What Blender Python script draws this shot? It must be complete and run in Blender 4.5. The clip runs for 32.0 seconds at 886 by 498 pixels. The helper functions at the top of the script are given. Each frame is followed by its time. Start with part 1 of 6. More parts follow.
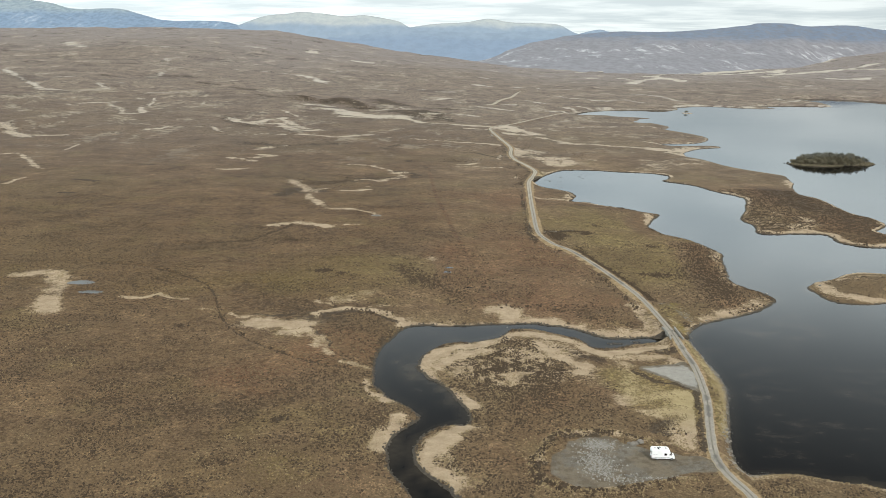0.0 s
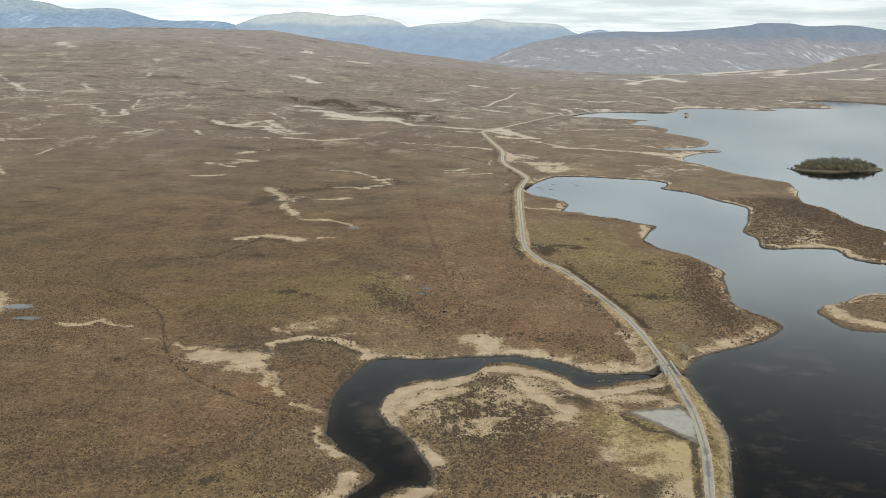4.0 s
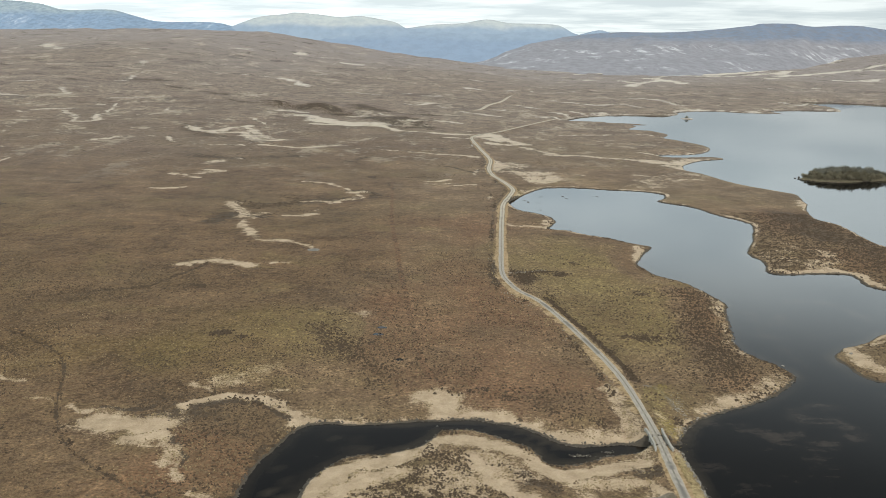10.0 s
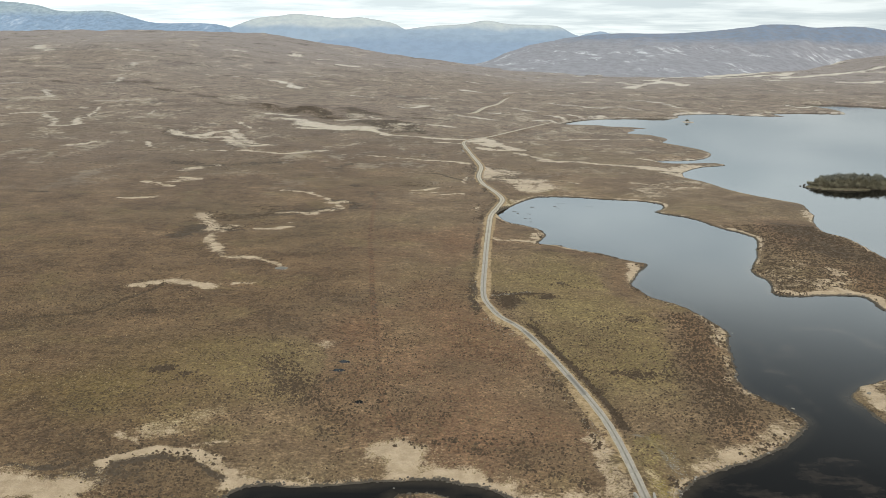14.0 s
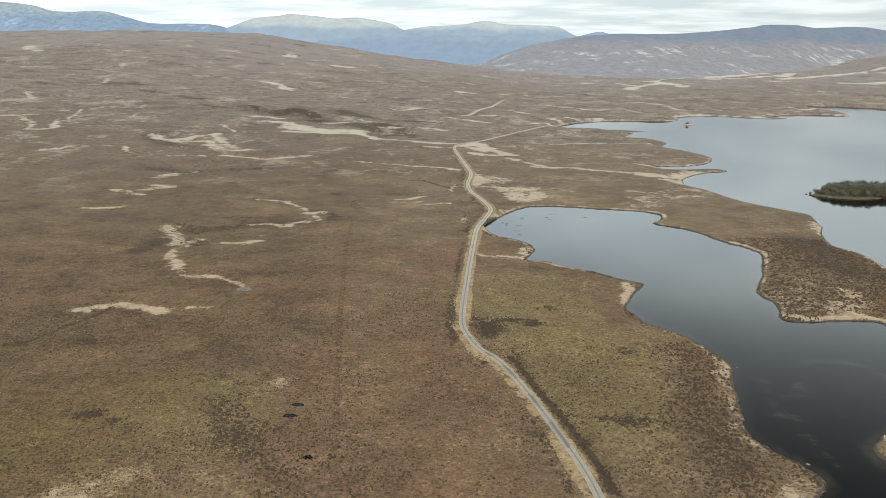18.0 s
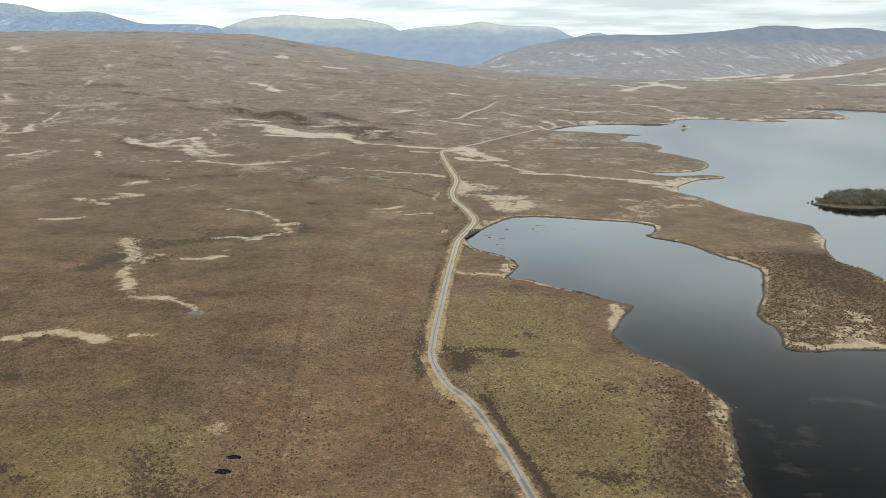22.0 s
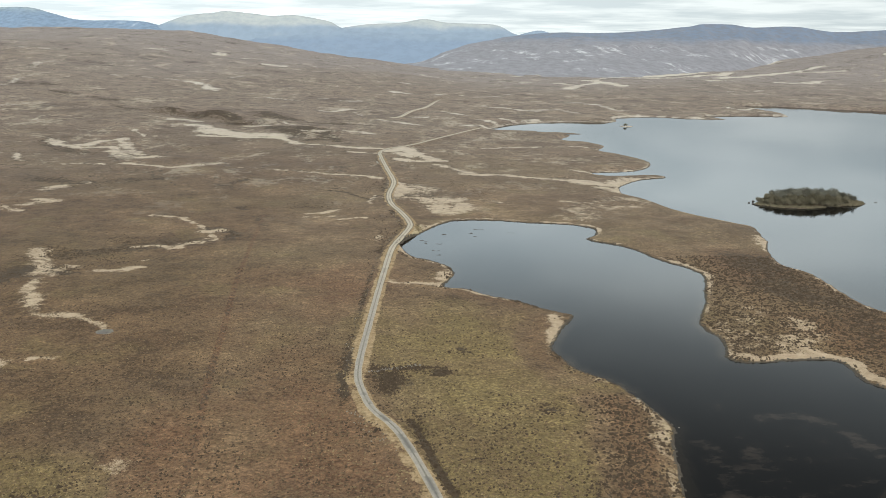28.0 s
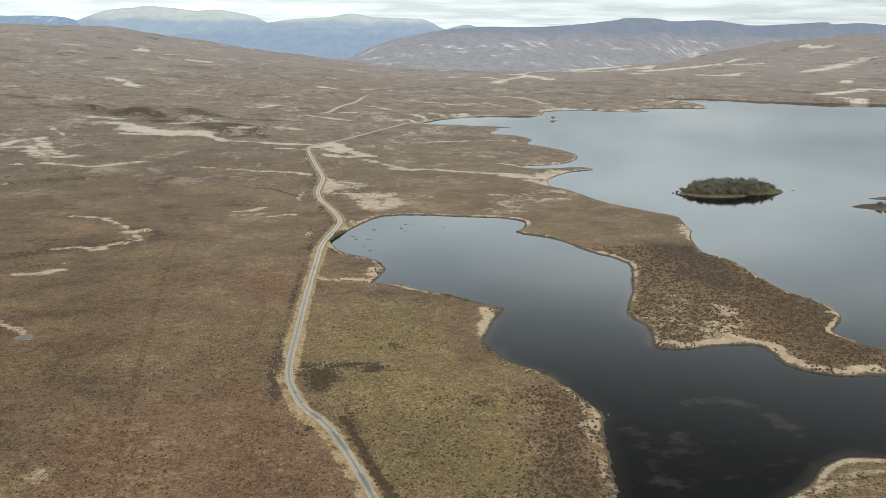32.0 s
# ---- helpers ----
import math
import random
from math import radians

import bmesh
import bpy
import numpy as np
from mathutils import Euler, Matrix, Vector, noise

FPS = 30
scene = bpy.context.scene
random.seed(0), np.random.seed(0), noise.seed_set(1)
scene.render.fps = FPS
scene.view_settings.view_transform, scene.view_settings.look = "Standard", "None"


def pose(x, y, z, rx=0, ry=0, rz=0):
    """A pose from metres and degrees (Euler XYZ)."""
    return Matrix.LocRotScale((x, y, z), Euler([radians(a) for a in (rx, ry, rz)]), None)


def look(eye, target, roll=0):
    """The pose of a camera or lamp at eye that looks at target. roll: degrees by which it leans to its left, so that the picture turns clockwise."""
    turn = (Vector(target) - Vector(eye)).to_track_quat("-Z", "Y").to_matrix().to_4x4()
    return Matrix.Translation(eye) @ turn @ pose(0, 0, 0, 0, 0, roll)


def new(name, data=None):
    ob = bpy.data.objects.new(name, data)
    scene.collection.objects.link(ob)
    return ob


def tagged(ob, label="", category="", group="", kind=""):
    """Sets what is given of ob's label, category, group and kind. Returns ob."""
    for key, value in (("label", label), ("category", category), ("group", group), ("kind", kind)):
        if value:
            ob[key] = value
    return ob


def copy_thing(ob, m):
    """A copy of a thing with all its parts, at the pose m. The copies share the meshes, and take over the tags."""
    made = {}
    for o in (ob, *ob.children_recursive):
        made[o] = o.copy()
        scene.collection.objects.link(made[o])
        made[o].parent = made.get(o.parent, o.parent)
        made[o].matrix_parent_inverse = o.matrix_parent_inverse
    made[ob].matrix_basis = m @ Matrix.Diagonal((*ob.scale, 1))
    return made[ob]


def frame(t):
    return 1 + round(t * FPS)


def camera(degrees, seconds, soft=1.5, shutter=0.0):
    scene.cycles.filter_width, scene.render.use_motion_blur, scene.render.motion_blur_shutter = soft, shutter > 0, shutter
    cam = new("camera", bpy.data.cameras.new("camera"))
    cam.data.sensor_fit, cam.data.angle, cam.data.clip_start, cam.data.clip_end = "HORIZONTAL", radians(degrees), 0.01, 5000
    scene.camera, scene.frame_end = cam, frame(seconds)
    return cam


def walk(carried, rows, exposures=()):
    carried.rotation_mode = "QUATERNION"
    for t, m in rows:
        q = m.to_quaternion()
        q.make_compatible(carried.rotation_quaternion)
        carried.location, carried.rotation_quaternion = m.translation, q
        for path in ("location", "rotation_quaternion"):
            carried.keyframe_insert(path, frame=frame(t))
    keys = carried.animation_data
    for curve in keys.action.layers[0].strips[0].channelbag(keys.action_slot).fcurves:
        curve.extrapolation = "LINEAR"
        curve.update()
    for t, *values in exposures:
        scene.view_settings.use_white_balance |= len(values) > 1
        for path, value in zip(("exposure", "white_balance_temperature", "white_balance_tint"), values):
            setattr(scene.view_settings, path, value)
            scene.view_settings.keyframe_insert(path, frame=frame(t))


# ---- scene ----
cam = camera(52.8, 32.0, soft=0.8)
PATH = [
 (0, 0.00, 0.00, 105, 76.70, -0.86, 0.20),
 (6, 15.70, 53.07, 105, 76.70, -0.85, 0.28),
 (9, 23.53, 78.99, 105, 76.75, -0.80, 0.34),
 (13, 33.93, 114.08, 105, 76.82, -0.75, 0.42),
 (16.5, 42.67, 144.75, 105, 76.89, -0.75, 0.48),
 (19, 48.58, 167.58, 105, 76.87, -0.73, 0.46),
 (21, 54.07, 184.47, 105, 76.93, -0.75, 0.50),
 (23, 57.96, 198.22, 105, 76.93, -0.78, -0.06),
 (25.5, 61.17, 208.74, 105, 76.92, -0.92, -1.48),
 (27.5, 62.60, 211.78, 105, 76.85, -0.91, -2.80),
 (28, 62.76, 211.99, 105, 76.83, -0.92, -3.13),
 (30, 62.73, 212.05, 105, 76.65, -0.83, -4.44),
 (31.5, 63.25, 212.20, 105, 76.57, -0.70, -5.42),
 (31.7, 63.31, 212.18, 105, 76.57, -0.71, -5.63),
 (31.8, 63.39, 212.15, 105, 76.57, -0.71, -5.94),
 (31.9, 63.56, 212.10, 105, 76.57, -0.71, -6.60),
 (32, 63.82, 212.01, 105, 76.56, -0.71, -7.62),
]
walk(cam, [(r[0], pose(*r[1:])) for r in PATH], exposures=[(0, 0.0), (32, 0.0)])

# ---- world and sun ----
SUN_UP, SUN_ROUND = radians(42), radians(150)
world = bpy.data.worlds.new("overcast_sky")
scene.world = world
world.use_nodes = True
wt = world.node_tree
wt.nodes.clear()


def wnode(kind, **vals):
    n = wt.nodes.new(kind)
    for k, v in vals.items():
        n.inputs[k].default_value = v
    return n


w_out = wnode("ShaderNodeOutputWorld")
w_bg = wnode("ShaderNodeBackground", Strength=1.55)
w_sky = wt.nodes.new("ShaderNodeTexSky")
w_sky.sky_type, w_sky.sun_disc = "NISHITA", False
w_sky.sun_elevation, w_sky.sun_rotation = SUN_UP, SUN_ROUND
w_dim = wt.nodes.new("ShaderNodeVectorMath")
w_dim.operation = "SCALE"
w_dim.inputs["Scale"].default_value = 0.07
wt.links.new(w_sky.outputs[0], w_dim.inputs[0])
# the cloud deck: a flat sheet of stratus, seen in perspective, brightest low down
w_co = wt.nodes.new("ShaderNodeTexCoord")
w_sep = wt.nodes.new("ShaderNodeSeparateXYZ")
wt.links.new(w_co.outputs["Generated"], w_sep.inputs[0])
w_h = wt.nodes.new("ShaderNodeMath")
w_h.operation = "MAXIMUM"
w_h.inputs[1].default_value = 0.0
wt.links.new(w_sep.outputs[2], w_h.inputs[0])
w_add = wt.nodes.new("ShaderNodeMath")
w_add.operation = "ADD"
w_add.inputs[1].default_value = 0.045
wt.links.new(w_h.outputs[0], w_add.inputs[0])
w_div = wt.nodes.new("ShaderNodeVectorMath")
w_div.operation = "DIVIDE"
w_cmb = wt.nodes.new("ShaderNodeCombineXYZ")
for i in range(3):
    wt.links.new(w_add.outputs[0], w_cmb.inputs[i])
wt.links.new(w_co.outputs["Generated"], w_div.inputs[0])
wt.links.new(w_cmb.outputs[0], w_div.inputs[1])
w_noise = wnode("ShaderNodeTexNoise", Scale=0.7, Detail=6.0, Roughness=0.55)
wt.links.new(w_div.outputs[0], w_noise.inputs["Vector"])
w_cl = wt.nodes.new("ShaderNodeValToRGB")
w_cl.color_ramp.elements[0].position, w_cl.color_ramp.elements[0].color = 0.39, (0.74, 0.78, 0.80, 1)
w_cl.color_ramp.elements[1].position, w_cl.color_ramp.elements[1].color = 0.61, (1.06, 1.065, 1.05, 1)
wt.links.new(w_noise.outputs["Fac"], w_cl.inputs[0])
w_gr = wt.nodes.new("ShaderNodeValToRGB")
w_gr.color_ramp.elements[0].position, w_gr.color_ramp.elements[0].color = 0.0, (0.63, 0.68, 0.685, 1)
w_gr.color_ramp.elements[1].position, w_gr.color_ramp.elements[1].color = 1.0, (0.70, 0.735, 0.72, 1)
for at, col in ((0.05, (0.64, 0.69, 0.70, 1)), (0.10, (0.80, 0.895, 0.935, 1)), (0.165, (1.32, 1.49, 1.56, 1)), (0.22, (1.82, 2.04, 2.12, 1)), (0.26, (1.72, 1.92, 1.99, 1)), (0.31, (1.18, 1.31, 1.36, 1)), (0.42, (0.58, 0.62, 0.63, 1))):
    e = w_gr.color_ramp.elements.new(at)
    e.color = col
wt.links.new(w_h.outputs[0], w_gr.inputs[0])
w_mul = wt.nodes.new("ShaderNodeVectorMath")
w_mul.operation = "MULTIPLY"
wt.links.new(w_cl.outputs[0], w_mul.inputs[0])
wt.links.new(w_gr.outputs[0], w_mul.inputs[1])
w_side = wt.nodes.new("ShaderNodeMath")
w_side.operation = "MULTIPLY_ADD"
w_side.inputs[1].default_value, w_side.inputs[2].default_value = -0.34, 1.03
wt.links.new(w_sep.outputs[0], w_side.inputs[0])
w_even = wt.nodes.new("ShaderNodeVectorMath")
w_even.operation = "SCALE"
wt.links.new(w_mul.outputs[0], w_even.inputs[0])
wt.links.new(w_side.outputs[0], w_even.inputs["Scale"])
w_mix = wt.nodes.new("ShaderNodeMix")
w_mix.data_type = "RGBA"
w_mix.inputs[0].default_value = 0.94
wt.links.new(w_dim.outputs[0], w_mix.inputs[6])
wt.links.new(w_even.outputs[0], w_mix.inputs[7])
wt.links.new(w_mix.outputs[2], w_bg.inputs["Color"])
wt.links.new(w_bg.outputs[0], w_out.inputs["Surface"])

sun_data = bpy.data.lights.new("sun", "SUN")
sun_data.energy, sun_data.angle, sun_data.color = 2.75, radians(14), (1.0, 0.95, 0.88)
sun = new("sun", sun_data)
# light from behind the camera's right shoulder
sun_way = Vector((math.sin(SUN_ROUND) * math.cos(SUN_UP), math.cos(SUN_ROUND) * math.cos(SUN_UP), math.sin(SUN_UP)))
sun.matrix_world = look(sun_way * 400, (0, 0, 0))

# ---- materials ----
class Mat:
    """A node material with a few short helpers."""

    def __init__(self, name, rough=0.8, metal=0.0, spec=0.3):
        self.m = bpy.data.materials.new(name)
        self.m.use_nodes = True
        self.t = self.m.node_tree
        self.b = self.t.nodes["Principled BSDF"]
        self.b.inputs["Roughness"].default_value = rough
        self.b.inputs["Metallic"].default_value = metal
        self.b.inputs["Specular IOR Level"].default_value = spec
        g = self.t.nodes.new("ShaderNodeNewGeometry")
        self.pos, self.island = g.outputs["Position"], g.outputs["Random Per Island"]

    def put(self, inp, v):
        if hasattr(v, "is_linked"):
            self.t.links.new(v, inp)
        else:
            inp.default_value = (*v, 1) if isinstance(v, tuple) and len(v) == 3 and inp.type == "RGBA" else v

    def math(self, op, a, b=0.0):
        n = self.t.nodes.new("ShaderNodeMath")
        n.operation = op
        self.put(n.inputs[0], a), self.put(n.inputs[1], b)
        return n.outputs[0]

    def noise(self, scale, detail=3.0, rough=0.55, stretch=(1, 1, 1), vec=None):
        mp = self.t.nodes.new("ShaderNodeMapping")
        mp.inputs["Scale"].default_value = stretch
        self.put(mp.inputs["Vector"], self.pos if vec is None else vec)
        n = self.t.nodes.new("ShaderNodeTexNoise")
        self.put(n.inputs["Vector"], mp.outputs[0])
        n.inputs["Scale"].default_value, n.inputs["Detail"].default_value, n.inputs["Roughness"].default_value = scale, detail, rough
        return n.outputs["Fac"]

    def cells(self, scale, feature="F1"):
        n = self.t.nodes.new("ShaderNodeTexVoronoi")
        n.feature = feature
        self.put(n.inputs["Vector"], self.pos)
        n.inputs["Scale"].default_value = scale
        return n

    def step(self, v, lo, hi, a=0.0, b=1.0):
        n = self.t.nodes.new("ShaderNodeMapRange")
        n.interpolation_type = "SMOOTHSTEP"
        self.put(n.inputs[0], v)
        for i, k in enumerate((lo, hi, a, b)):
            n.inputs[1 + i].default_value = k
        return n.outputs[0]

    def mix(self, f, a, b, mode="MIX"):
        n = self.t.nodes.new("ShaderNodeMix")
        n.data_type, n.blend_type = "RGBA", mode
        self.put(n.inputs[0], f), self.put(n.inputs[6], a), self.put(n.inputs[7], b)
        return n.outputs[2]

    def attr(self, name):
        n = self.t.nodes.new("ShaderNodeAttribute")
        n.attribute_name = name
        return n.outputs["Fac"]

    def rand(self):
        return self.t.nodes.new("ShaderNodeObjectInfo").outputs["Random"]

    def ramp(self, v, *stops):
        n = self.t.nodes.new("ShaderNodeValToRGB")
        els = n.color_ramp.elements
        for i, (p, c) in enumerate(stops):
            e = els[i] if i < 2 else els.new(p)
            e.position, e.color = p, (*c, 1)
        self.put(n.inputs[0], v)
        return n.outputs[0]

    def colour(self, c):
        self.put(self.b.inputs["Base Color"], c)
        return self

    def bump(self, h, strength=0.4, dist=0.1):
        n = self.t.nodes.new("ShaderNodeBump")
        n.inputs["Strength"].default_value, n.inputs["Distance"].default_value = strength, dist
        self.put(n.inputs["Height"], h)
        self.t.links.new(n.outputs[0], self.b.inputs["Normal"])
        return self


def moor_material():
    k = Mat("moor_heather_and_grass", 0.95, spec=0.1)
    big, mid, small, fine = k.noise(0.006, 4), k.noise(0.035, 4), k.noise(0.22, 4), k.noise(1.1, 4, 0.65)
    tiny = k.noise(3.6, 3, 0.7)
    tuft = k.step(k.cells(0.75).outputs["Distance"], 0.15, 0.75)
    c = k.ramp(k.math("ADD", k.math("MULTIPLY", mid, 0.55), k.math("MULTIPLY", small, 0.45)),
               (0.36, (0.094, 0.065, 0.040)), (0.64, (0.190, 0.132, 0.077)), (0.5, (0.138, 0.0945, 0.0565)))
    c = k.mix(k.step(big, 0.46, 0.62, 0.0, 0.45), c, (0.15, 0.118, 0.067))
    # broad drifts of paler and darker growth
    drift = k.noise(0.019, 6, 0.62)
    c = k.mix(1.0, c, k.ramp(drift, (0.38, (0.80, 0.79, 0.78)), (0.62, (1.20, 1.205, 1.20))), "MULTIPLY")
    c = k.mix(k.step(k.noise(0.027, 5, 0.6), 0.55, 0.68, 0.0, 0.5), c, k.mix(small, (0.13, 0.105, 0.05), (0.20, 0.16, 0.08)))
    tint = k.attr("tint")
    c = k.mix(k.step(tint, 0.05, 0.9, 0.0, 0.78), c, k.mix(small, (0.136, 0.106, 0.042), (0.222, 0.172, 0.078)))
    c = k.mix(k.step(tint, -0.05, -0.9, 0.0, 0.62), c, k.mix(small, (0.122, 0.064, 0.036), (0.185, 0.100, 0.056)))
    # tufts and gaps between them
    mott = k.math("ADD", k.math("MULTIPLY", fine, 0.68), k.math("MULTIPLY", tiny, 0.32))
    speck = k.ramp(mott, (0.375, (0.50, 0.48, 0.46)), (0.635, (1.62, 1.62, 1.59)), (0.5, (0.99, 0.99, 0.99)))
    c = k.mix(1.0, c, speck, "MULTIPLY")
    c = k.mix(0.5, c, k.mix(1.0, c, k.ramp(k.noise(0.42, 5, 0.72), (0.40, (0.62, 0.60, 0.58)), (0.60, (1.40, 1.40, 1.38))), "MULTIPLY"))
    c = k.mix(k.math("MULTIPLY", tuft, 0.35), c, k.mix(0.6, c, (0.05, 0.037, 0.026)))
    # older, duller heather to the west; with distance, haze is put into the ground's colour as grey
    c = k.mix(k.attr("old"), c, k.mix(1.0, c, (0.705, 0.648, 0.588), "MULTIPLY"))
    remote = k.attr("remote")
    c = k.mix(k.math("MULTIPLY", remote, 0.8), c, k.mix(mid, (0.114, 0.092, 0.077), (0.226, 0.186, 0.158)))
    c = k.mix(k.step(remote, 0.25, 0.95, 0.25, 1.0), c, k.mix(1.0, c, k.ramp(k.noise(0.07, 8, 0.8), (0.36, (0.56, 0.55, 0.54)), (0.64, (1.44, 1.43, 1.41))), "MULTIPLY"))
    # second stage of the painted haze: grey-lilac on the farthest ground
    c = k.mix(k.step(k.attr("far_haze"), 0.0, 1.0, 0.0, 0.8), c, k.mix(mid, (0.158, 0.137, 0.128), (0.242, 0.211, 0.199)))
    # straw-coloured deer grass and sand
    edge = k.math("ADD", k.math("MULTIPLY", k.math("SUBTRACT", fine, 0.5), 1.3), k.math("MULTIPLY", k.math("SUBTRACT", small, 0.5), 1.1))
    away = k.attr("far")
    torn = k.math("ADD", k.math("SUBTRACT", k.noise(0.05, 7, 0.75), 0.5), k.math("MULTIPLY", k.math("SUBTRACT", k.noise(0.19, 5, 0.75), 0.5), 0.8))
    torn = k.mix(k.step(remote, 0.55, 0.95), torn, k.math("MULTIPLY", k.math("SUBTRACT", k.noise(0.010, 8, 0.78, (0.45, 1.3, 1)), 0.5), 1.2))
    gr = k.step(k.math("ADD", k.math("ADD", k.attr("grass"), k.math("MULTIPLY", k.math("MULTIPLY", torn, k.step(remote, 0.01, 0.2, 0.14, 1.0)), k.step(remote, 0.1, 0.4, 3.6, 2.6))), k.math("MULTIPLY", k.math("ADD", edge, k.math("MULTIPLY", k.math("SUBTRACT", tiny, 0.5), 1.2)), k.step(away, 0.0, 0.8, 0.8, 0.4))), 0.30, 0.72)
    gr = k.mix(k.step(remote, 0.15, 0.45), gr, k.step(k.math("ADD", k.math("ADD", k.attr("grass"), k.math("MULTIPLY", torn, 2.3)), k.math("MULTIPLY", k.math("SUBTRACT", k.noise(0.6, 4, 0.7), 0.5), 1.6)), 0.12, 0.90))
    straw = k.ramp(k.math("ADD", k.math("MULTIPLY", tiny, 0.5), k.math("MULTIPLY", small, 0.5)), (0.3, (0.215, 0.157, 0.099)), (0.7, (0.425, 0.332, 0.226)))
    straw = k.mix(k.step(k.noise(0.30, 6, 0.7), 0.45, 0.70, 0.0, 0.6), straw, k.mix(fine, (0.155, 0.115, 0.07), (0.30, 0.225, 0.14)))
    straw = k.mix(k.step(tint, 0.1, 0.9, 0.0, 0.5), straw, k.mix(small, (0.20, 0.165, 0.06), (0.33, 0.28, 0.115)))
    # far straw is paled and greyed by the same painted haze
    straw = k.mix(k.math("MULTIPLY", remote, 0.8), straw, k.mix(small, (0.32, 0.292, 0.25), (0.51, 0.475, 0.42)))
    # bare dark heather in broken patches; round the pale flats a fringe of heather and painted bank shade
    fringe = k.math("MULTIPLY", k.math("MULTIPLY", k.step(k.attr("grass"), 0.04, 0.30), k.step(away, 0.0, 0.5)), 0.42)
    dark = k.math("ADD", k.attr("dark"), fringe)
    dk = k.step(k.math("ADD", k.math("ADD", dark, k.math("MULTIPLY", k.math("SUBTRACT", k.noise(0.07, 6, 0.7), 0.5), k.step(away, 0.0, 0.6, 0.7, 3.0))), k.math("ADD", k.math("MULTIPLY", k.math("SUBTRACT", fine, 0.5), 1.6), k.math("MULTIPLY", k.math("SUBTRACT", k.noise(0.33, 5, 0.7), 0.5), k.step(away, 0.0, 0.5, 1.3, 3.0)))), 0.42, 0.66)
    c = k.mix(k.math("MULTIPLY", dk, 0.9), c, k.mix(tiny, (0.035, 0.027, 0.020), (0.076, 0.059, 0.041)))
    c = k.mix(k.math("MULTIPLY", gr, k.step(k.attr("grass"), -0.02, 0.16)), c, straw)
    # far flushes of pale grass
    fl = k.noise(0.018, 9, 0.75, (1, 0.6, 1))
    fl2 = k.noise(0.13, 6, 0.74)
    far = k.math("MULTIPLY", k.step(k.math("ADD", fl, k.math("MULTIPLY", fl2, 0.55)), 0.82, 0.91), k.attr("far"))
    c = k.mix(k.math("MULTIPLY", far, 0.62), c, (0.33, 0.285, 0.22))
    fd = k.math("MULTIPLY", k.step(k.math("ADD", k.noise(0.010, 8, 0.72), k.math("MULTIPLY", k.noise(0.07, 6, 0.7), 0.5)), 0.80, 0.91), k.attr("far"))
    c = k.mix(k.math("MULTIPLY", fd, 0.7), c, (0.075, 0.06, 0.05))
    # orange moss of the road's verge, then gravel
    vg = k.step(k.math("ADD", k.attr("verge"), k.math("MULTIPLY", edge, 0.95)), 0.35, 0.6)
    moss = k.mix(small, (0.178, 0.118, 0.060), (0.33, 0.245, 0.142))
    moss = k.mix(1.0, moss, k.ramp(k.noise(0.8, 5, 0.72), (0.36, (0.62, 0.60, 0.56)), (0.62, (1.22, 1.24, 1.28))), "MULTIPLY")
    c = k.mix(vg, c, moss)
    gv = k.step(k.math("ADD", k.attr("gravel"), k.math("MULTIPLY", edge, 0.35)), 0.4, 0.6)
    grit = k.ramp(k.math("ADD", k.math("MULTIPLY", tiny, 0.5), k.math("MULTIPLY", k.noise(0.35, 5, 0.6), 0.5)), (0.34, (0.080, 0.069, 0.054)), (0.66, (0.185, 0.167, 0.138)))
    grit = k.mix(k.step(k.noise(0.16, 5, 0.65), 0.40, 0.58, 0.0, 0.9), grit, k.mix(tiny, (0.10, 0.08, 0.055), (0.20, 0.165, 0.12)))
    grit = k.mix(k.step(k.noise(0.28, 6, 0.72), 0.46, 0.60, 0.0, 0.7), grit, k.mix(tiny, (0.060, 0.048, 0.034), (0.115, 0.094, 0.066)))
    grit = k.mix(k.step(k.attr("gravel"), 1.0, 1.25), grit, k.mix(k.noise(0.5, 5, 0.7), (0.19, 0.18, 0.16), (0.36, 0.342, 0.305)))
    c = k.mix(gv, c, grit)
    # wet, stony rim at the water's edge
    wet = k.step(k.math("ADD", k.attr("wet"), k.math("MULTIPLY", edge, 0.6)), 0.3, 0.7)
    c = k.mix(wet, c, k.mix(tiny, (0.03, 0.025, 0.02), (0.10, 0.085, 0.065)))
    k.colour(c)
    k.bump(k.math("ADD", k.math("MULTIPLY", fine, 0.7), k.math("ADD", k.math("MULTIPLY", tiny, 0.25), k.math("MULTIPLY", tuft, -0.35))), 0.75, 0.7)
    return k.m


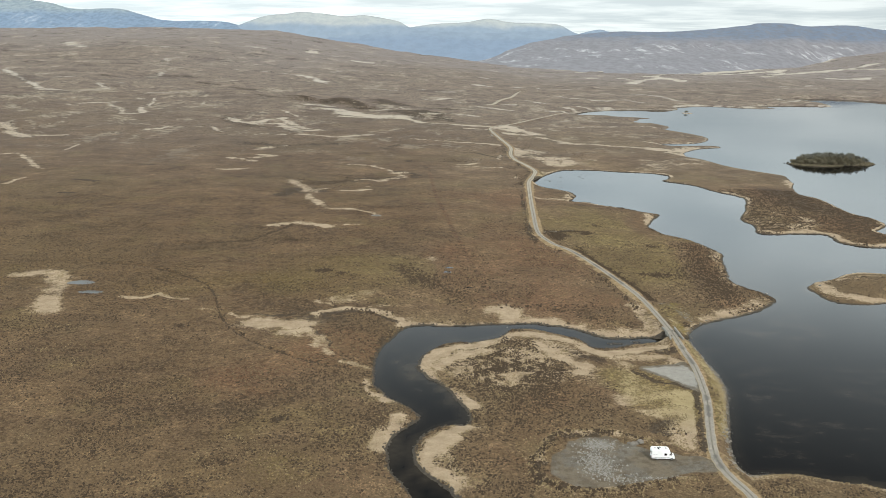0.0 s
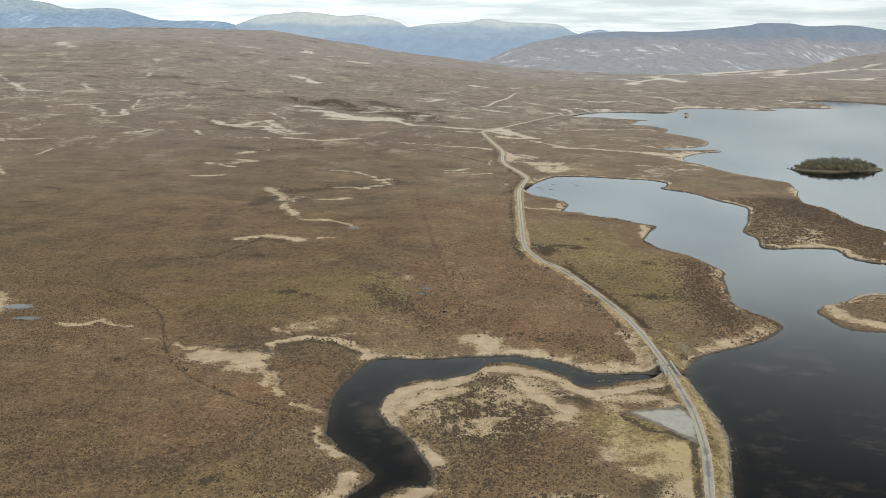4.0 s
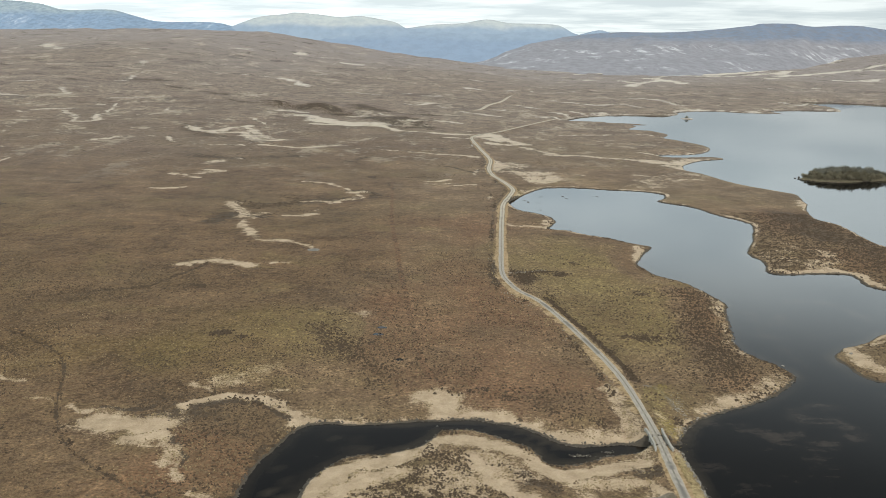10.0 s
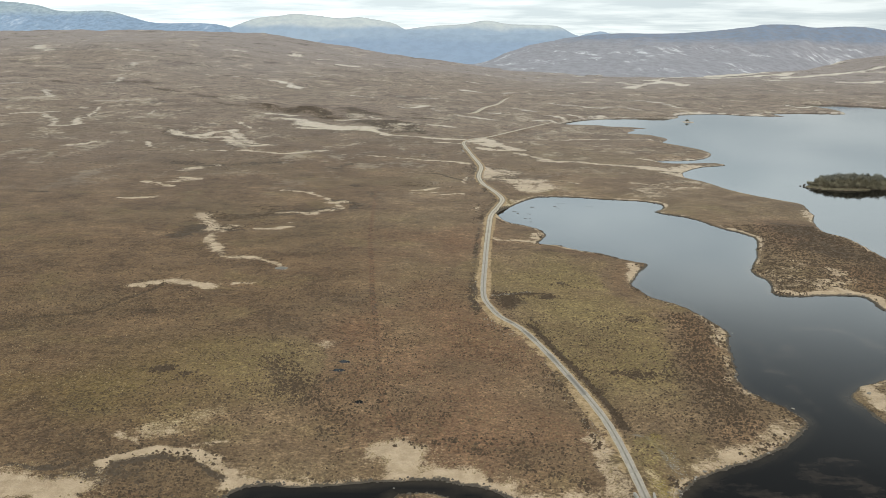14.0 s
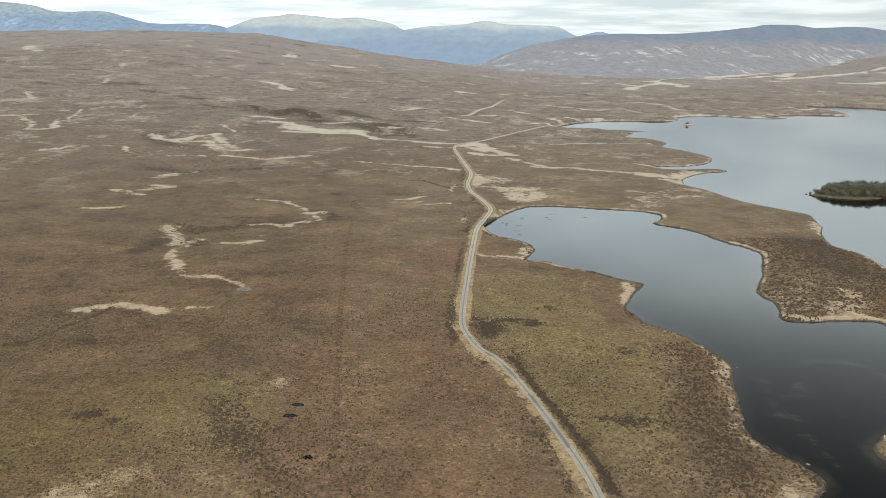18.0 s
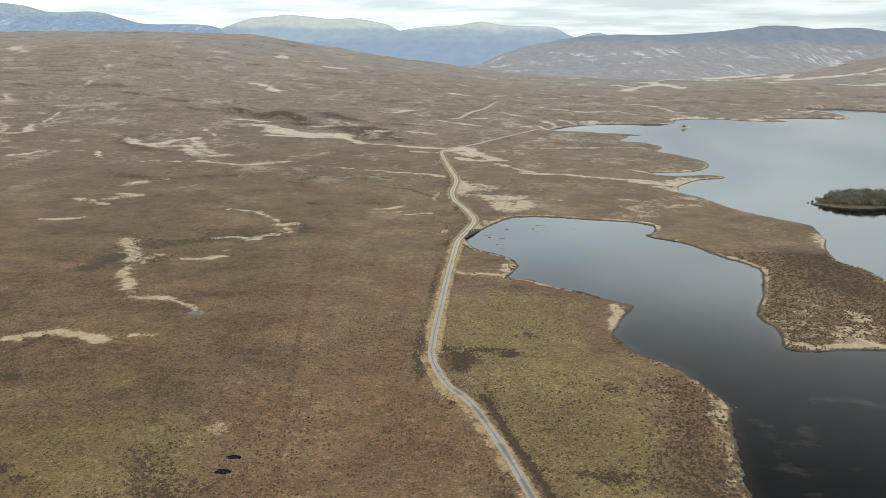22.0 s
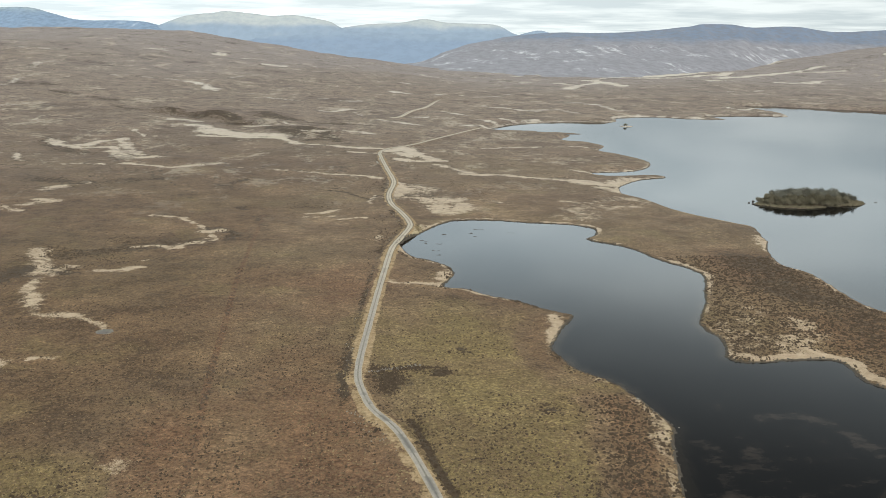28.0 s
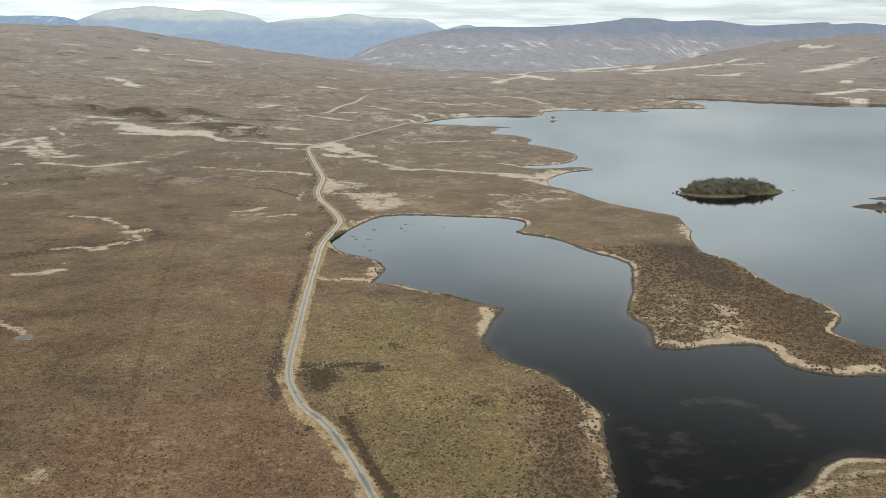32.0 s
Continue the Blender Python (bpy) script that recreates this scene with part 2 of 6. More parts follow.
def water_material():
    """Peaty water through the lens's polarising filter: mostly light polarised in the plane of incidence is mirrored."""
    k = Mat("peaty_loch_water", 0.6, spec=0.0)
    weed = k.step(k.math("ADD", k.attr("weed"), k.math("MULTIPLY", k.math("SUBTRACT", k.noise(0.13, 7, 0.75, (0.7, 1.2, 1)), 0.5), 4.0)), 0.40, 1.5)
    shallow = k.attr("shallow")
    c = k.mix(k.math("MULTIPLY", weed, 0.8), (0.0030, 0.0031, 0.0034), (0.033, 0.026, 0.021))
    c = k.mix(shallow, c, k.mix(k.noise(0.5, 4), (0.014, 0.011, 0.008), (0.055, 0.045, 0.032)))
    k.colour(c)
    rip = k.math("ADD", k.noise(1.6, 3, 0.6, (1, 1.6, 1)), k.math("MULTIPLY", k.noise(0.25, 2), 1.0))
    k.bump(rip, 0.06, 0.06)
    gust = k.noise(0.006, 4, 0.6, (1, 2.2, 1))
    normal = k.b.inputs["Normal"].links[0].from_socket
    gloss = k.t.nodes.new("ShaderNodeBsdfGlossy")
    k.t.links.new(normal, gloss.inputs["Normal"])
    k.put(gloss.inputs["Roughness"], k.step(gust, 0.35, 0.7, 0.012, 0.055))
    lw = k.t.nodes.new("ShaderNodeLayerWeight")
    lw.inputs["Blend"].default_value = 0.5
    k.t.links.new(normal, lw.inputs["Normal"])
    n = 1.333
    cos_i = k.math("SUBTRACT", 1.0, lw.outputs["Facing"])
    cos_t = k.math("SQRT", k.math("SUBTRACT", 1.0, k.math("DIVIDE", k.math("SUBTRACT", 1.0, k.math("MULTIPLY", cos_i, cos_i)), n * n)))
    a, b = k.math("MULTIPLY", cos_i, n), cos_t
    r = k.math("DIVIDE", k.math("SUBTRACT", a, b), k.math("ADD", a, b))
    mix = k.t.nodes.new("ShaderNodeMixShader")
    u = k.math("DIVIDE", k.math("SUBTRACT", cos_i, k.math("MULTIPLY", cos_t, n)), k.math("ADD", cos_i, k.math("MULTIPLY", cos_t, n)))
    k.t.links.new(k.math("ADD", k.math("MULTIPLY", k.math("MULTIPLY", r, r), 0.94), k.math("MULTIPLY", k.math("MULTIPLY", u, u), 0.06)), mix.inputs[0])
    k.t.links.new(k.b.outputs[0], mix.inputs[1])
    k.t.links.new(gloss.outputs[0], mix.inputs[2])
    k.t.links.new(mix.outputs[0], k.t.nodes["Material Output"].inputs["Surface"])
    return k.m


def plain(name, col, rough=0.7, metal=0.0, spread=0.25, scale=3.0, bump=0.0, spec=0.3, by_object=False, by_island=False):
    """A surface of one colour with grain, stains and wear of two sizes."""
    k = Mat(name, rough, metal, spec)
    d, l = tuple(v * (1 - spread) for v in col), tuple(min(1, v * (1 + spread)) for v in col)
    n = k.math("ADD", k.math("MULTIPLY", k.noise(scale, 4), 0.6), k.math("MULTIPLY", k.noise(scale * 7, 3), 0.4))
    c = k.ramp(n, (0.32, d), (0.68, l))
    if by_object:
        c = k.mix(k.math("MULTIPLY", k.rand(), 0.7), c, tuple(v * 0.5 for v in col))
    if by_island:
        c = k.mix(k.math("MULTIPLY", k.island, 0.8), c, tuple(v * 0.5 for v in col))
    k.colour(c)
    if bump:
        k.bump(n, 0.6, bump)
    return k.m


def road_material():
    k = Mat("worn_grey_tarmac", 0.9, spec=0.2)
    across = k.attr("across")  # -1 to 1 over the width
    n1, n2 = k.noise(0.7, 5, 0.6), k.noise(9.0, 3, 0.7)
    c = k.ramp(k.math("ADD", k.math("MULTIPLY", n1, 0.55), k.math("MULTIPLY", n2, 0.45)), (0.34, (0.175, 0.157, 0.131)), (0.66, (0.298, 0.270, 0.228)))
    crown = k.step(k.math("ABSOLUTE", across), 0.02, 0.32, 1.0, 0.0)
    c = k.mix(k.math("MULTIPLY", crown, k.step(n1, 0.3, 0.62, 0.25, 1.0)), c, (0.115, 0.104, 0.083))
    edge = k.step(k.math("ADD", k.math("ABSOLUTE", across), k.math("MULTIPLY", k.noise(0.9, 4), 0.5)), 1.0, 1.25)
    c = k.mix(edge, c, (0.30, 0.255, 0.18))
    # mended lengths, and a dressing of pale gravel on the road's northern part
    patch = k.math("MULTIPLY", k.step(k.noise(0.045, 4, 0.6), 0.54, 0.58), k.step(k.math("ABSOLUTE", across), 0.25, 0.7, 1.0, 0.2))
    c = k.mix(k.math("MULTIPLY", patch, 0.75), c, (0.098, 0.091, 0.081))
    c = k.mix(k.math("MULTIPLY", k.attr("dressed"), k.step(k.noise(0.25, 5, 0.7), 0.3, 0.6, 0.25, 0.8)), c, k.mix(crown, (0.36, 0.315, 0.24), (0.22, 0.185, 0.13)))
    return k.colour(c).bump(n2, 0.4, 0.03).m


def hill_material(name, low, high, streak, amount, base_z, top_z, scale=0.004, detail=0.6):
    k = Mat(name, 0.95, spec=0.1)
    sep = k.t.nodes.new("ShaderNodeSeparateXYZ")
    k.put(sep.inputs[0], k.pos)
    n1, n2 = k.noise(scale, 5, 0.6), k.noise(scale * 6, 6, 0.7, (1.0, 0.5, 1.6))
    gully = k.noise(scale * 2.2, 8, 0.72, (1.5, 0.35, 0.7))
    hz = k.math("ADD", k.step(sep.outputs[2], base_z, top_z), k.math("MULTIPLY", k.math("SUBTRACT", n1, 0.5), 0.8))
    # height blends two tones that already hold the distance haze
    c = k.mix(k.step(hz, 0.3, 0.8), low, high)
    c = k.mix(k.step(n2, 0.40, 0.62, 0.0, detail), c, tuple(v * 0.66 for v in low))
    patchy = k.step(k.noise(scale * 0.55, 4, 0.6), 0.45, 0.6)
    low_down = k.step(k.math("ADD", hz, k.math("MULTIPLY", n1, 0.4)), 0.62, 0.2)
    c = k.mix(k.math("MULTIPLY", k.math("MULTIPLY", k.step(k.math("ADD", gully, k.math("MULTIPLY", n2, 0.3)), 0.66, 0.80), amount), k.math("ADD", k.math("MULTIPLY", k.math("MULTIPLY", low_down, patchy), 0.9), 0.05)), c, streak)
    return k.colour(c).m


MOOR, WATER, ROAD = moor_material(), water_material(), road_material()
POOL = plain("silty_pool_water", (0.030, 0.027, 0.020), 0.35, scale=0.3, spread=0.3, spec=0.15)
PALE_POOL = plain("pale_silty_pool_water", (0.105, 0.094, 0.076), 0.5, scale=0.3, spread=0.4, spec=0.08)
STONE = plain("grey_weathered_stone", (0.20, 0.182, 0.155), 0.9, scale=1.5, bump=0.03, by_object=True)
RUBBLE = plain("broken_grey_stone", (0.27, 0.255, 0.228), 0.92, scale=2.5, bump=0.02, by_island=True)
STONE_CHIPS = plain("lichened_bank_stone", (0.22, 0.195, 0.155), 0.92, scale=2.5, by_island=True)
DARK_STONE = plain("dark_wet_stone", (0.07, 0.059, 0.046), 0.85, scale=2.0, by_island=True)
MASONRY = plain("mossy_bridge_masonry", (0.25, 0.235, 0.205), 0.92, scale=1.2, spread=0.4, bump=0.05)
COPING = plain("pale_coping_stone", (0.24, 0.225, 0.195), 0.9, scale=2.0)
HEATHER = plain("brown_heather_clump", (0.146, 0.102, 0.060), 0.95, scale=2.0, spec=0.1, by_island=True)
DARK_HEATHER = plain("dark_heather_clump", (0.069, 0.050, 0.033), 0.95, scale=2.0, spec=0.1, by_island=True)
TUSSOCK = plain("straw_grass_tussock", (0.225, 0.170, 0.095), 0.95, scale=2.0, spec=0.1, by_island=True)
BARK = plain("grey_birch_bark", (0.20, 0.18, 0.155), 0.9, scale=4.0)
TWIGS = plain("budding_grey_green_twigs", (0.155, 0.148, 0.117), 0.95, scale=0.8, spread=0.25, spec=0.1, by_island=True)
SCRUB = plain("olive_scrub_twigs", (0.150, 0.132, 0.088), 0.95, scale=0.8, spread=0.35, spec=0.1, by_island=True)
EDGE_SCRUB = plain("brown_bog_myrtle", (0.125, 0.108, 0.070), 0.95, scale=0.8, spread=0.35, spec=0.1, by_island=True)
GORSE = plain("yellow_moss", (0.215, 0.165, 0.055), 0.95, scale=0.8, spread=0.4, spec=0.1, by_island=True)
WHITE = plain("white_gel_coat", (0.80, 0.80, 0.79), 0.35, scale=0.8, spread=0.05, spec=0.5)
GLASS_DARK = plain("dark_tinted_window", (0.012, 0.013, 0.015), 0.08, scale=2.0, spec=0.6)
RUBBER = plain("black_tyre_rubber", (0.018, 0.018, 0.018), 0.85, scale=8.0)
RIM = plain("silver_wheel_trim", (0.55, 0.55, 0.56), 0.35, 0.7, scale=8.0, spread=0.1)
GREY_TRIM = plain("grey_plastic_trim", (0.11, 0.11, 0.115), 0.6, scale=5.0)
LAMP = plain("clear_headlamp_lens", (0.55, 0.56, 0.58), 0.12, scale=8.0, spread=0.1, spec=0.6)
TAIL = plain("red_tail_lamp_lens", (0.32, 0.02, 0.015), 0.25, scale=8.0, spread=0.1, spec=0.6)

# ---- the lie of the land ----
def part(name, bm, mat, parent=None, label=""):
    """Links a bmesh as one mesh object under a thing or a part."""
    me = bpy.data.meshes.new(name)
    bm.to_mesh(me)
    bm.free()
    me.materials.append(mat)
    ob = new(name, me)
    if parent is not None:
        ob.parent = parent
    return tagged(ob, label)


def mesh_of(name, verts, faces, mat, smooth=False):
    """A mesh from numpy arrays; faces all of one size."""
    me = bpy.data.meshes.new(name)
    n, k = faces.shape
    me.vertices.add(len(verts))
    me.vertices.foreach_set("co", np.ascontiguousarray(verts, dtype=np.float32).ravel())
    me.loops.add(n * k)
    me.loops.foreach_set("vertex_index", np.ascontiguousarray(faces, dtype=np.int32).ravel())
    me.polygons.add(n)
    me.polygons.foreach_set("loop_start", np.arange(0, n * k, k, dtype=np.int32))
    if smooth:
        me.polygons.foreach_set("use_smooth", np.ones(n, dtype=bool))
    me.materials.append(mat)
    me.update(calc_edges=True)
    return me


def field(me, name, values):
    me.attributes.new(name, "FLOAT", "POINT").data.foreach_set("value", np.ascontiguousarray(values, dtype=np.float32))


def ease(a, b, x):
    t = np.clip((x - a) / (b - a), 0, 1)
    return t * t * (3 - 2 * t)


def hash2(i, j, seed):
    h = (i.astype(np.int64) * 374761393 + j.astype(np.int64) * 668265263 + seed * 974634777) & 0xFFFFFFFF
    h = ((h ^ (h >> 13)) * 1274126177) & 0xFFFFFFFF
    return ((h ^ (h >> 16)) & 0xFFFF) / 65535.0


def vnoise(x, y, size, seed=0, octaves=3):
    """Smooth noise between -1 and 1."""
    out, amp, tot = np.zeros_like(x, dtype=float), 1.0, 0.0
    for o in range(octaves):
        u, v = x / size + 31.7 * o, y / size - 17.3 * o
        i, j = np.floor(u), np.floor(v)
        a, b = u - i, v - j
        a, b = a * a * (3 - 2 * a), b * b * (3 - 2 * b)
        n = (hash2(i, j, seed + o) * (1 - a) + hash2(i + 1, j, seed + o) * a) * (1 - b) + (hash2(i, j + 1, seed + o) * (1 - a) + hash2(i + 1, j + 1, seed + o) * a) * b
        out += amp * (2 * n - 1)
        tot += amp
        amp, size = amp * 0.5, size * 0.5
    return out / tot


def curve(pts, n=4, closed=False):
    """A smooth line through the given places."""
    p = np.array(pts, dtype=float)
    q = np.vstack([p[-1:], p, p[:2]]) if closed else np.vstack([2 * p[0] - p[1], p, 2 * p[-1] - p[-2]])
    out = []
    for i in range(len(q) - 3):
        a, b, c, d = q[i:i + 4]
        for s in range(n):
            t = s / n
            out.append(0.5 * (2 * b + (c - a) * t + (2 * a - 5 * b + 4 * c - d) * t * t + (3 * b - a - 3 * c + d) * t ** 3))
    if not closed:
        out.append(p[-1])
    return np.array(out)


def line_dist(x, y, line, reach=1e9, closed=False):
    """Distance to a line of places, found only within reach of it; with the share of the line that is nearest."""
    d, s = np.full(x.shape, float(reach)), np.zeros(x.shape)
    L = np.vstack([line, line[:1]]) if closed else line
    if len(L) == 1:
        L = np.vstack([L, L + 0.01])
    box = (x > L[:, 0].min() - reach) & (x < L[:, 0].max() + reach) & (y > L[:, 1].min() - reach) & (y < L[:, 1].max() + reach)
    idx = np.flatnonzero(box)
    px, py = x[idx], y[idx]
    dd, ss = d[idx], s[idx]
    for i in range(len(L) - 1):
        (ax, ay), (bx, by) = L[i], L[i + 1]
        near = np.flatnonzero((px > min(ax, bx) - reach) & (px < max(ax, bx) + reach) & (py > min(ay, by) - reach) & (py < max(ay, by) + reach))
        if not len(near):
            continue
        ex, ey = bx - ax, by - ay
        t = np.clip(((px[near] - ax) * ex + (py[near] - ay) * ey) / (ex * ex + ey * ey + 1e-9), 0, 1)
        r = np.hypot(px[near] - ax - t * ex, py[near] - ay - t * ey)
        hit = r < dd[near]
        dd[near[hit]] = r[hit]
        ss[near[hit]] = (i + t[hit]) / (len(L) - 1)
    d[idx], s[idx] = dd, ss
    return d, s


def inside(x, y, poly):
    res = np.zeros(x.shape, dtype=bool)
    idx = np.flatnonzero((x > poly[:, 0].min()) & (x < poly[:, 0].max()) & (y > poly[:, 1].min()) & (y < poly[:, 1].max()))
    px, py = x[idx], y[idx]
    r = np.zeros(px.shape, dtype=bool)
    for i in range(len(poly)):
        (ax, ay), (bx, by) = poly[i - 1], poly[i]
        if ay != by:
            r ^= ((ay > py) != (by > py)) & (px < (bx - ax) * (py - ay) / (by - ay) + ax)
    res[idx] = r
    return res


RIVER_WEST_REACH = [(-70, -330), (-62, -260), (-76, -190), (-60, -120), (-34, -70), (-30, -10), (-8, 40), (16, 70), (20, 110), (12, 140)]
RIVER_WEST = RIVER_WEST_REACH + [(6, 168), (-2, 182), (-6.3, 190.5), (-9.2, 197.3), (-12.1, 204.5), (-13.4, 213.2), (-13.1, 220.2), (-11.1, 225.9), (-8.6, 229.2), (-6.3, 235), (-7.8, 240.4), (-10.9, 244.4), (-14.5, 248.9), (-17.9, 254.5), (-20.7, 261.7), (-21.9, 279.1), (-21.3, 288.9), (-16.6, 306.2), (-12.5, 315.9), (-6.4, 318.9), (3.4, 318), (13.1, 320.4), (26.2, 322.1), (34.5, 322.9), (39.3, 321), (47.3, 318.1), (53.3, 313.3), (57.4, 308.8), (61.8, 306.8), (66.5, 307.2), (71.4, 308), (79.2, 308.2), (86, 308.6), (93, 309.5)]
RIVER_EAST_REACH = [(-58, -330), (-50, -258), (-64, -192), (-50, -126), (-24, -76), (-19, -14), (2, 32), (27, 66), (31, 112), (21, 146)]
RIVER_EAST = RIVER_EAST_REACH + [(15, 170), (8, 184), (3.4, 190.8), (2, 194), (-1.5, 198.9), (-5.1, 204.7), (-6.7, 209.6), (-6.9, 216.3), (-5.6, 221.8), (-2.3, 227.6), (3.1, 231.2), (7.4, 231.3), (7.9, 238.2), (5.6, 246.7), (3.3, 253.5), (-0.4, 261.6), (-4.9, 267.1), (-7.6, 273.5), (-7.5, 279.7), (-4.7, 289.7), (-0.6, 296.2), (2.7, 299.5), (10.9, 300.8), (19.9, 305.7), (23.6, 311.4), (26.2, 315.4), (34.2, 316), (42, 311.3), (46.5, 308.5), (50.7, 303.3), (53, 297.2), (57.4, 296), (63.7, 298.2), (67.3, 301.2), (71.9, 302.3), (79.9, 303.6), (86, 303.6), (93, 302)]
SHORE_SOUTH = [(108.5, 197.9), (100.4, 200.8), (94.4, 203.2), (85.3, 205.3), (77.7, 203.5), (75.6, 205.8), (75.6, 210.4), (77.2, 220.3), (81.7, 234.8), (86.7, 251.2), (89, 262.4), (89.5, 277.1), (89.2, 290.5), (89.1, 303.4)]
SHORE_SPUR = [(91.8, 313.5), (95.1, 319.6), (99.9, 325.2), (110.6, 332.1), (123.1, 340), (134, 350.6), (138.9, 358.9), (139.5, 363.3), (137.3, 370.3), (133.7, 377.1), (131.2, 382.9), (130.5, 392.2), (134.7, 409.3), (138.2, 428.1), (142, 440.5), (139.7, 453.3), (137.3, 462.4)]
SHORE_BAY = [(132.5, 475.3), (124.3, 484.6), (120.7, 498.1), (118.8, 505.3), (122.2, 517), (129, 533.8), (134.2, 544.7), (128.5, 550), (122.1, 556.3), (113.4, 565.7), (103.9, 573.4), (94.4, 583.6), (85.2, 587.5), (91, 606.6), (90.6, 619.1), (86.9, 628.1), (78.4, 637.1), (72.6, 643.8), (67.1, 662.7), (65.6, 667.3), (71, 682.1), (82.3, 705.4), (94.5, 728.7), (104.1, 735.4), (124.1, 734.9), (145, 728.6), (165.7, 724.4), (179.1, 712.4), (176.1, 694.5), (169.7, 685.7), (172.9, 677.8), (183.8, 669), (189.9, 655.8), (196.4, 635)]
SHORE_SPIT_BAYSIDE = [(203.5, 624.2), (207.6, 607.1), (201.2, 587.1), (192.2, 560.6), (181.1, 533.9), (182.8, 519.6), (181.8, 509.8), (178, 497.8), (181.2, 492.8), (186.9, 491.7), (198, 493.5), (211.1, 494.6), (215.8, 491.2), (215.1, 479.9), (215.9, 471.8), (220.7, 466.2), (228, 462), (242.9, 461.5), (270, 455), (296, 447), (300, 462), (280, 476)]
SHORE_SPIT_LOCHSIDE = [(257.8, 484.1), (253.7, 490.4), (251.2, 496.8), (249.9, 501.9), (251.4, 506.3), (262.4, 519), (265.9, 525.9), (266.2, 533.5), (265.8, 545.5), (260.5, 554.4), (259.6, 572.4), (261, 597.2), (260.2, 613.7), (254, 629.5), (259.7, 657.4), (268.4, 678.1), (271.4, 693.2), (276.1, 717.6), (270.3, 730.3), (256, 751.8), (245.1, 776.7), (236.4, 814.9), (227.3, 834.8), (231.6, 860.4), (243.8, 882), (260.6, 901.8), (282.7, 913.1)]
SHORE_NORTH = [(276.1, 927.6), (238.2, 920.5), (227.5, 936.7), (264.5, 947.5), (288.6, 979.8), (295, 1021.1), (279.9, 1069), (268.1, 1092.1), (282.9, 1130.2), (276.8, 1157.3), (254.8, 1171.9), (249.7, 1195.4), (267.5, 1236.1), (254.1, 1254.6), (233.1, 1272.7), (191.6, 1274.1), (185.3, 1310.3), (217.7, 1363), (252.7, 1393.8), (294.1, 1408.9), (340.4, 1407.2), (369.3, 1429.5), (384, 1488.8), (433.2, 1517), (471.1, 1502.8), (499.4, 1487.5), (543.8, 1484.8), (522.6, 1531.5), (581.4, 1551.7), (637.1, 1560.8), (660, 1543.5), (680.9, 1612.3), (672.3, 1645.9), (669, 1707.6), (665.5, 1774.6), (708.8, 1780), (770.4, 1752)]
SHORE_EAST = [(868, 1690), (959, 1660), (1024, 1648), (1300, 1560), (1900, 1400), (2600, 900), (2600, 0), (1900, -330), (1200, -390), (760, -270), (520, -240), (400, -140), (330, -110), (290, -20), (215, 30), (200, 95), (150, 130), (136, 172)]

LOCH = np.vstack([curve(SHORE_SOUTH + SHORE_SPUR + SHORE_BAY + SHORE_SPIT_BAYSIDE + SHORE_SPIT_LOCHSIDE + SHORE_NORTH + SHORE_EAST, 3, closed=True)])
RIVER = np.vstack([curve(RIVER_WEST, 3), curve(RIVER_EAST, 3)[::-1]])
# islands: centre, half axes, turn in degrees, height
ISLANDS = [(193, 379, 33, 24, 20, 2.2), (348, 803, 39, 20, 10, 3.0), (365, 1358, 9, 9, 0, 2.0), (398, 805, 2.2, 1.3, 0, 0.7), (403, 806, 1.6, 1.0, 0, 0.6),
           (428, 741, 23, 11, 5, 2.0), (456, 772, 20, 6, 5, 1.5), (258, 1262, 26, 9, -20, 1.6)]

ROAD_SOUTH = [(96, -330), (88, -240), (60, -150), (52, -60), (66, 20), (84, 90), (80, 140), (73.2, 180), (72.9, 189.6), (70.9, 198.8), (70.2, 206), (71, 213.8), (74.2, 228), (78.1, 243.8), (80.3, 255.9), (82.5, 273.6), (82.9, 288.7), (83.1, 297.6), (83.3, 308.9), (83.2, 326.8), (82.5, 344.4), (80.9, 360.2), (76.9, 382.7), (70.6, 412.5)]
ROAD_NORTH = [(64.2, 436.2), (57.3, 450.7), (53.7, 465.1), (52.1, 477.3), (52.5, 497.1), (54.4, 530.1), (56.6, 567.7), (59.7, 614.2), (63, 655.2), (69.6, 688.6), (73, 715.1), (68, 750.2), (62.2, 777.4), (60.4, 811), (63.8, 863), (58.7, 922.2), (53.2, 986.1), (51.7, 1023.5), (60.1, 1051.6), (80.6, 1080.2), (106.8, 1136.1), (144.7, 1219.2), (168, 1268)]
ROAD_LINE = curve(ROAD_SOUTH + ROAD_NORTH, 6)
FAR_ROAD_LINE = curve([(60, 1345), (73.3, 1368.7), (88.6, 1453.2), (112.5, 1537.7), (131.9, 1657.4), (157.4, 1761.3), (190, 1850)], 6)
ROAD_SIDE = np.gradient(ROAD_LINE, axis=0)
ROAD_SIDE /= np.linalg.norm(ROAD_SIDE, axis=1)[:, None]
WEST_VERGE = (ROAD_LINE + 2.9 * np.stack([-ROAD_SIDE[:, 1], ROAD_SIDE[:, 0]], 1))[108:]
WEST_BANK = (ROAD_LINE + 5.2 * np.stack([-ROAD_SIDE[:, 1], ROAD_SIDE[:, 0]], 1))[108:]
BRIDGE_Y, BRIDGE_X, DECK = 306.0, 83.2, 2.7


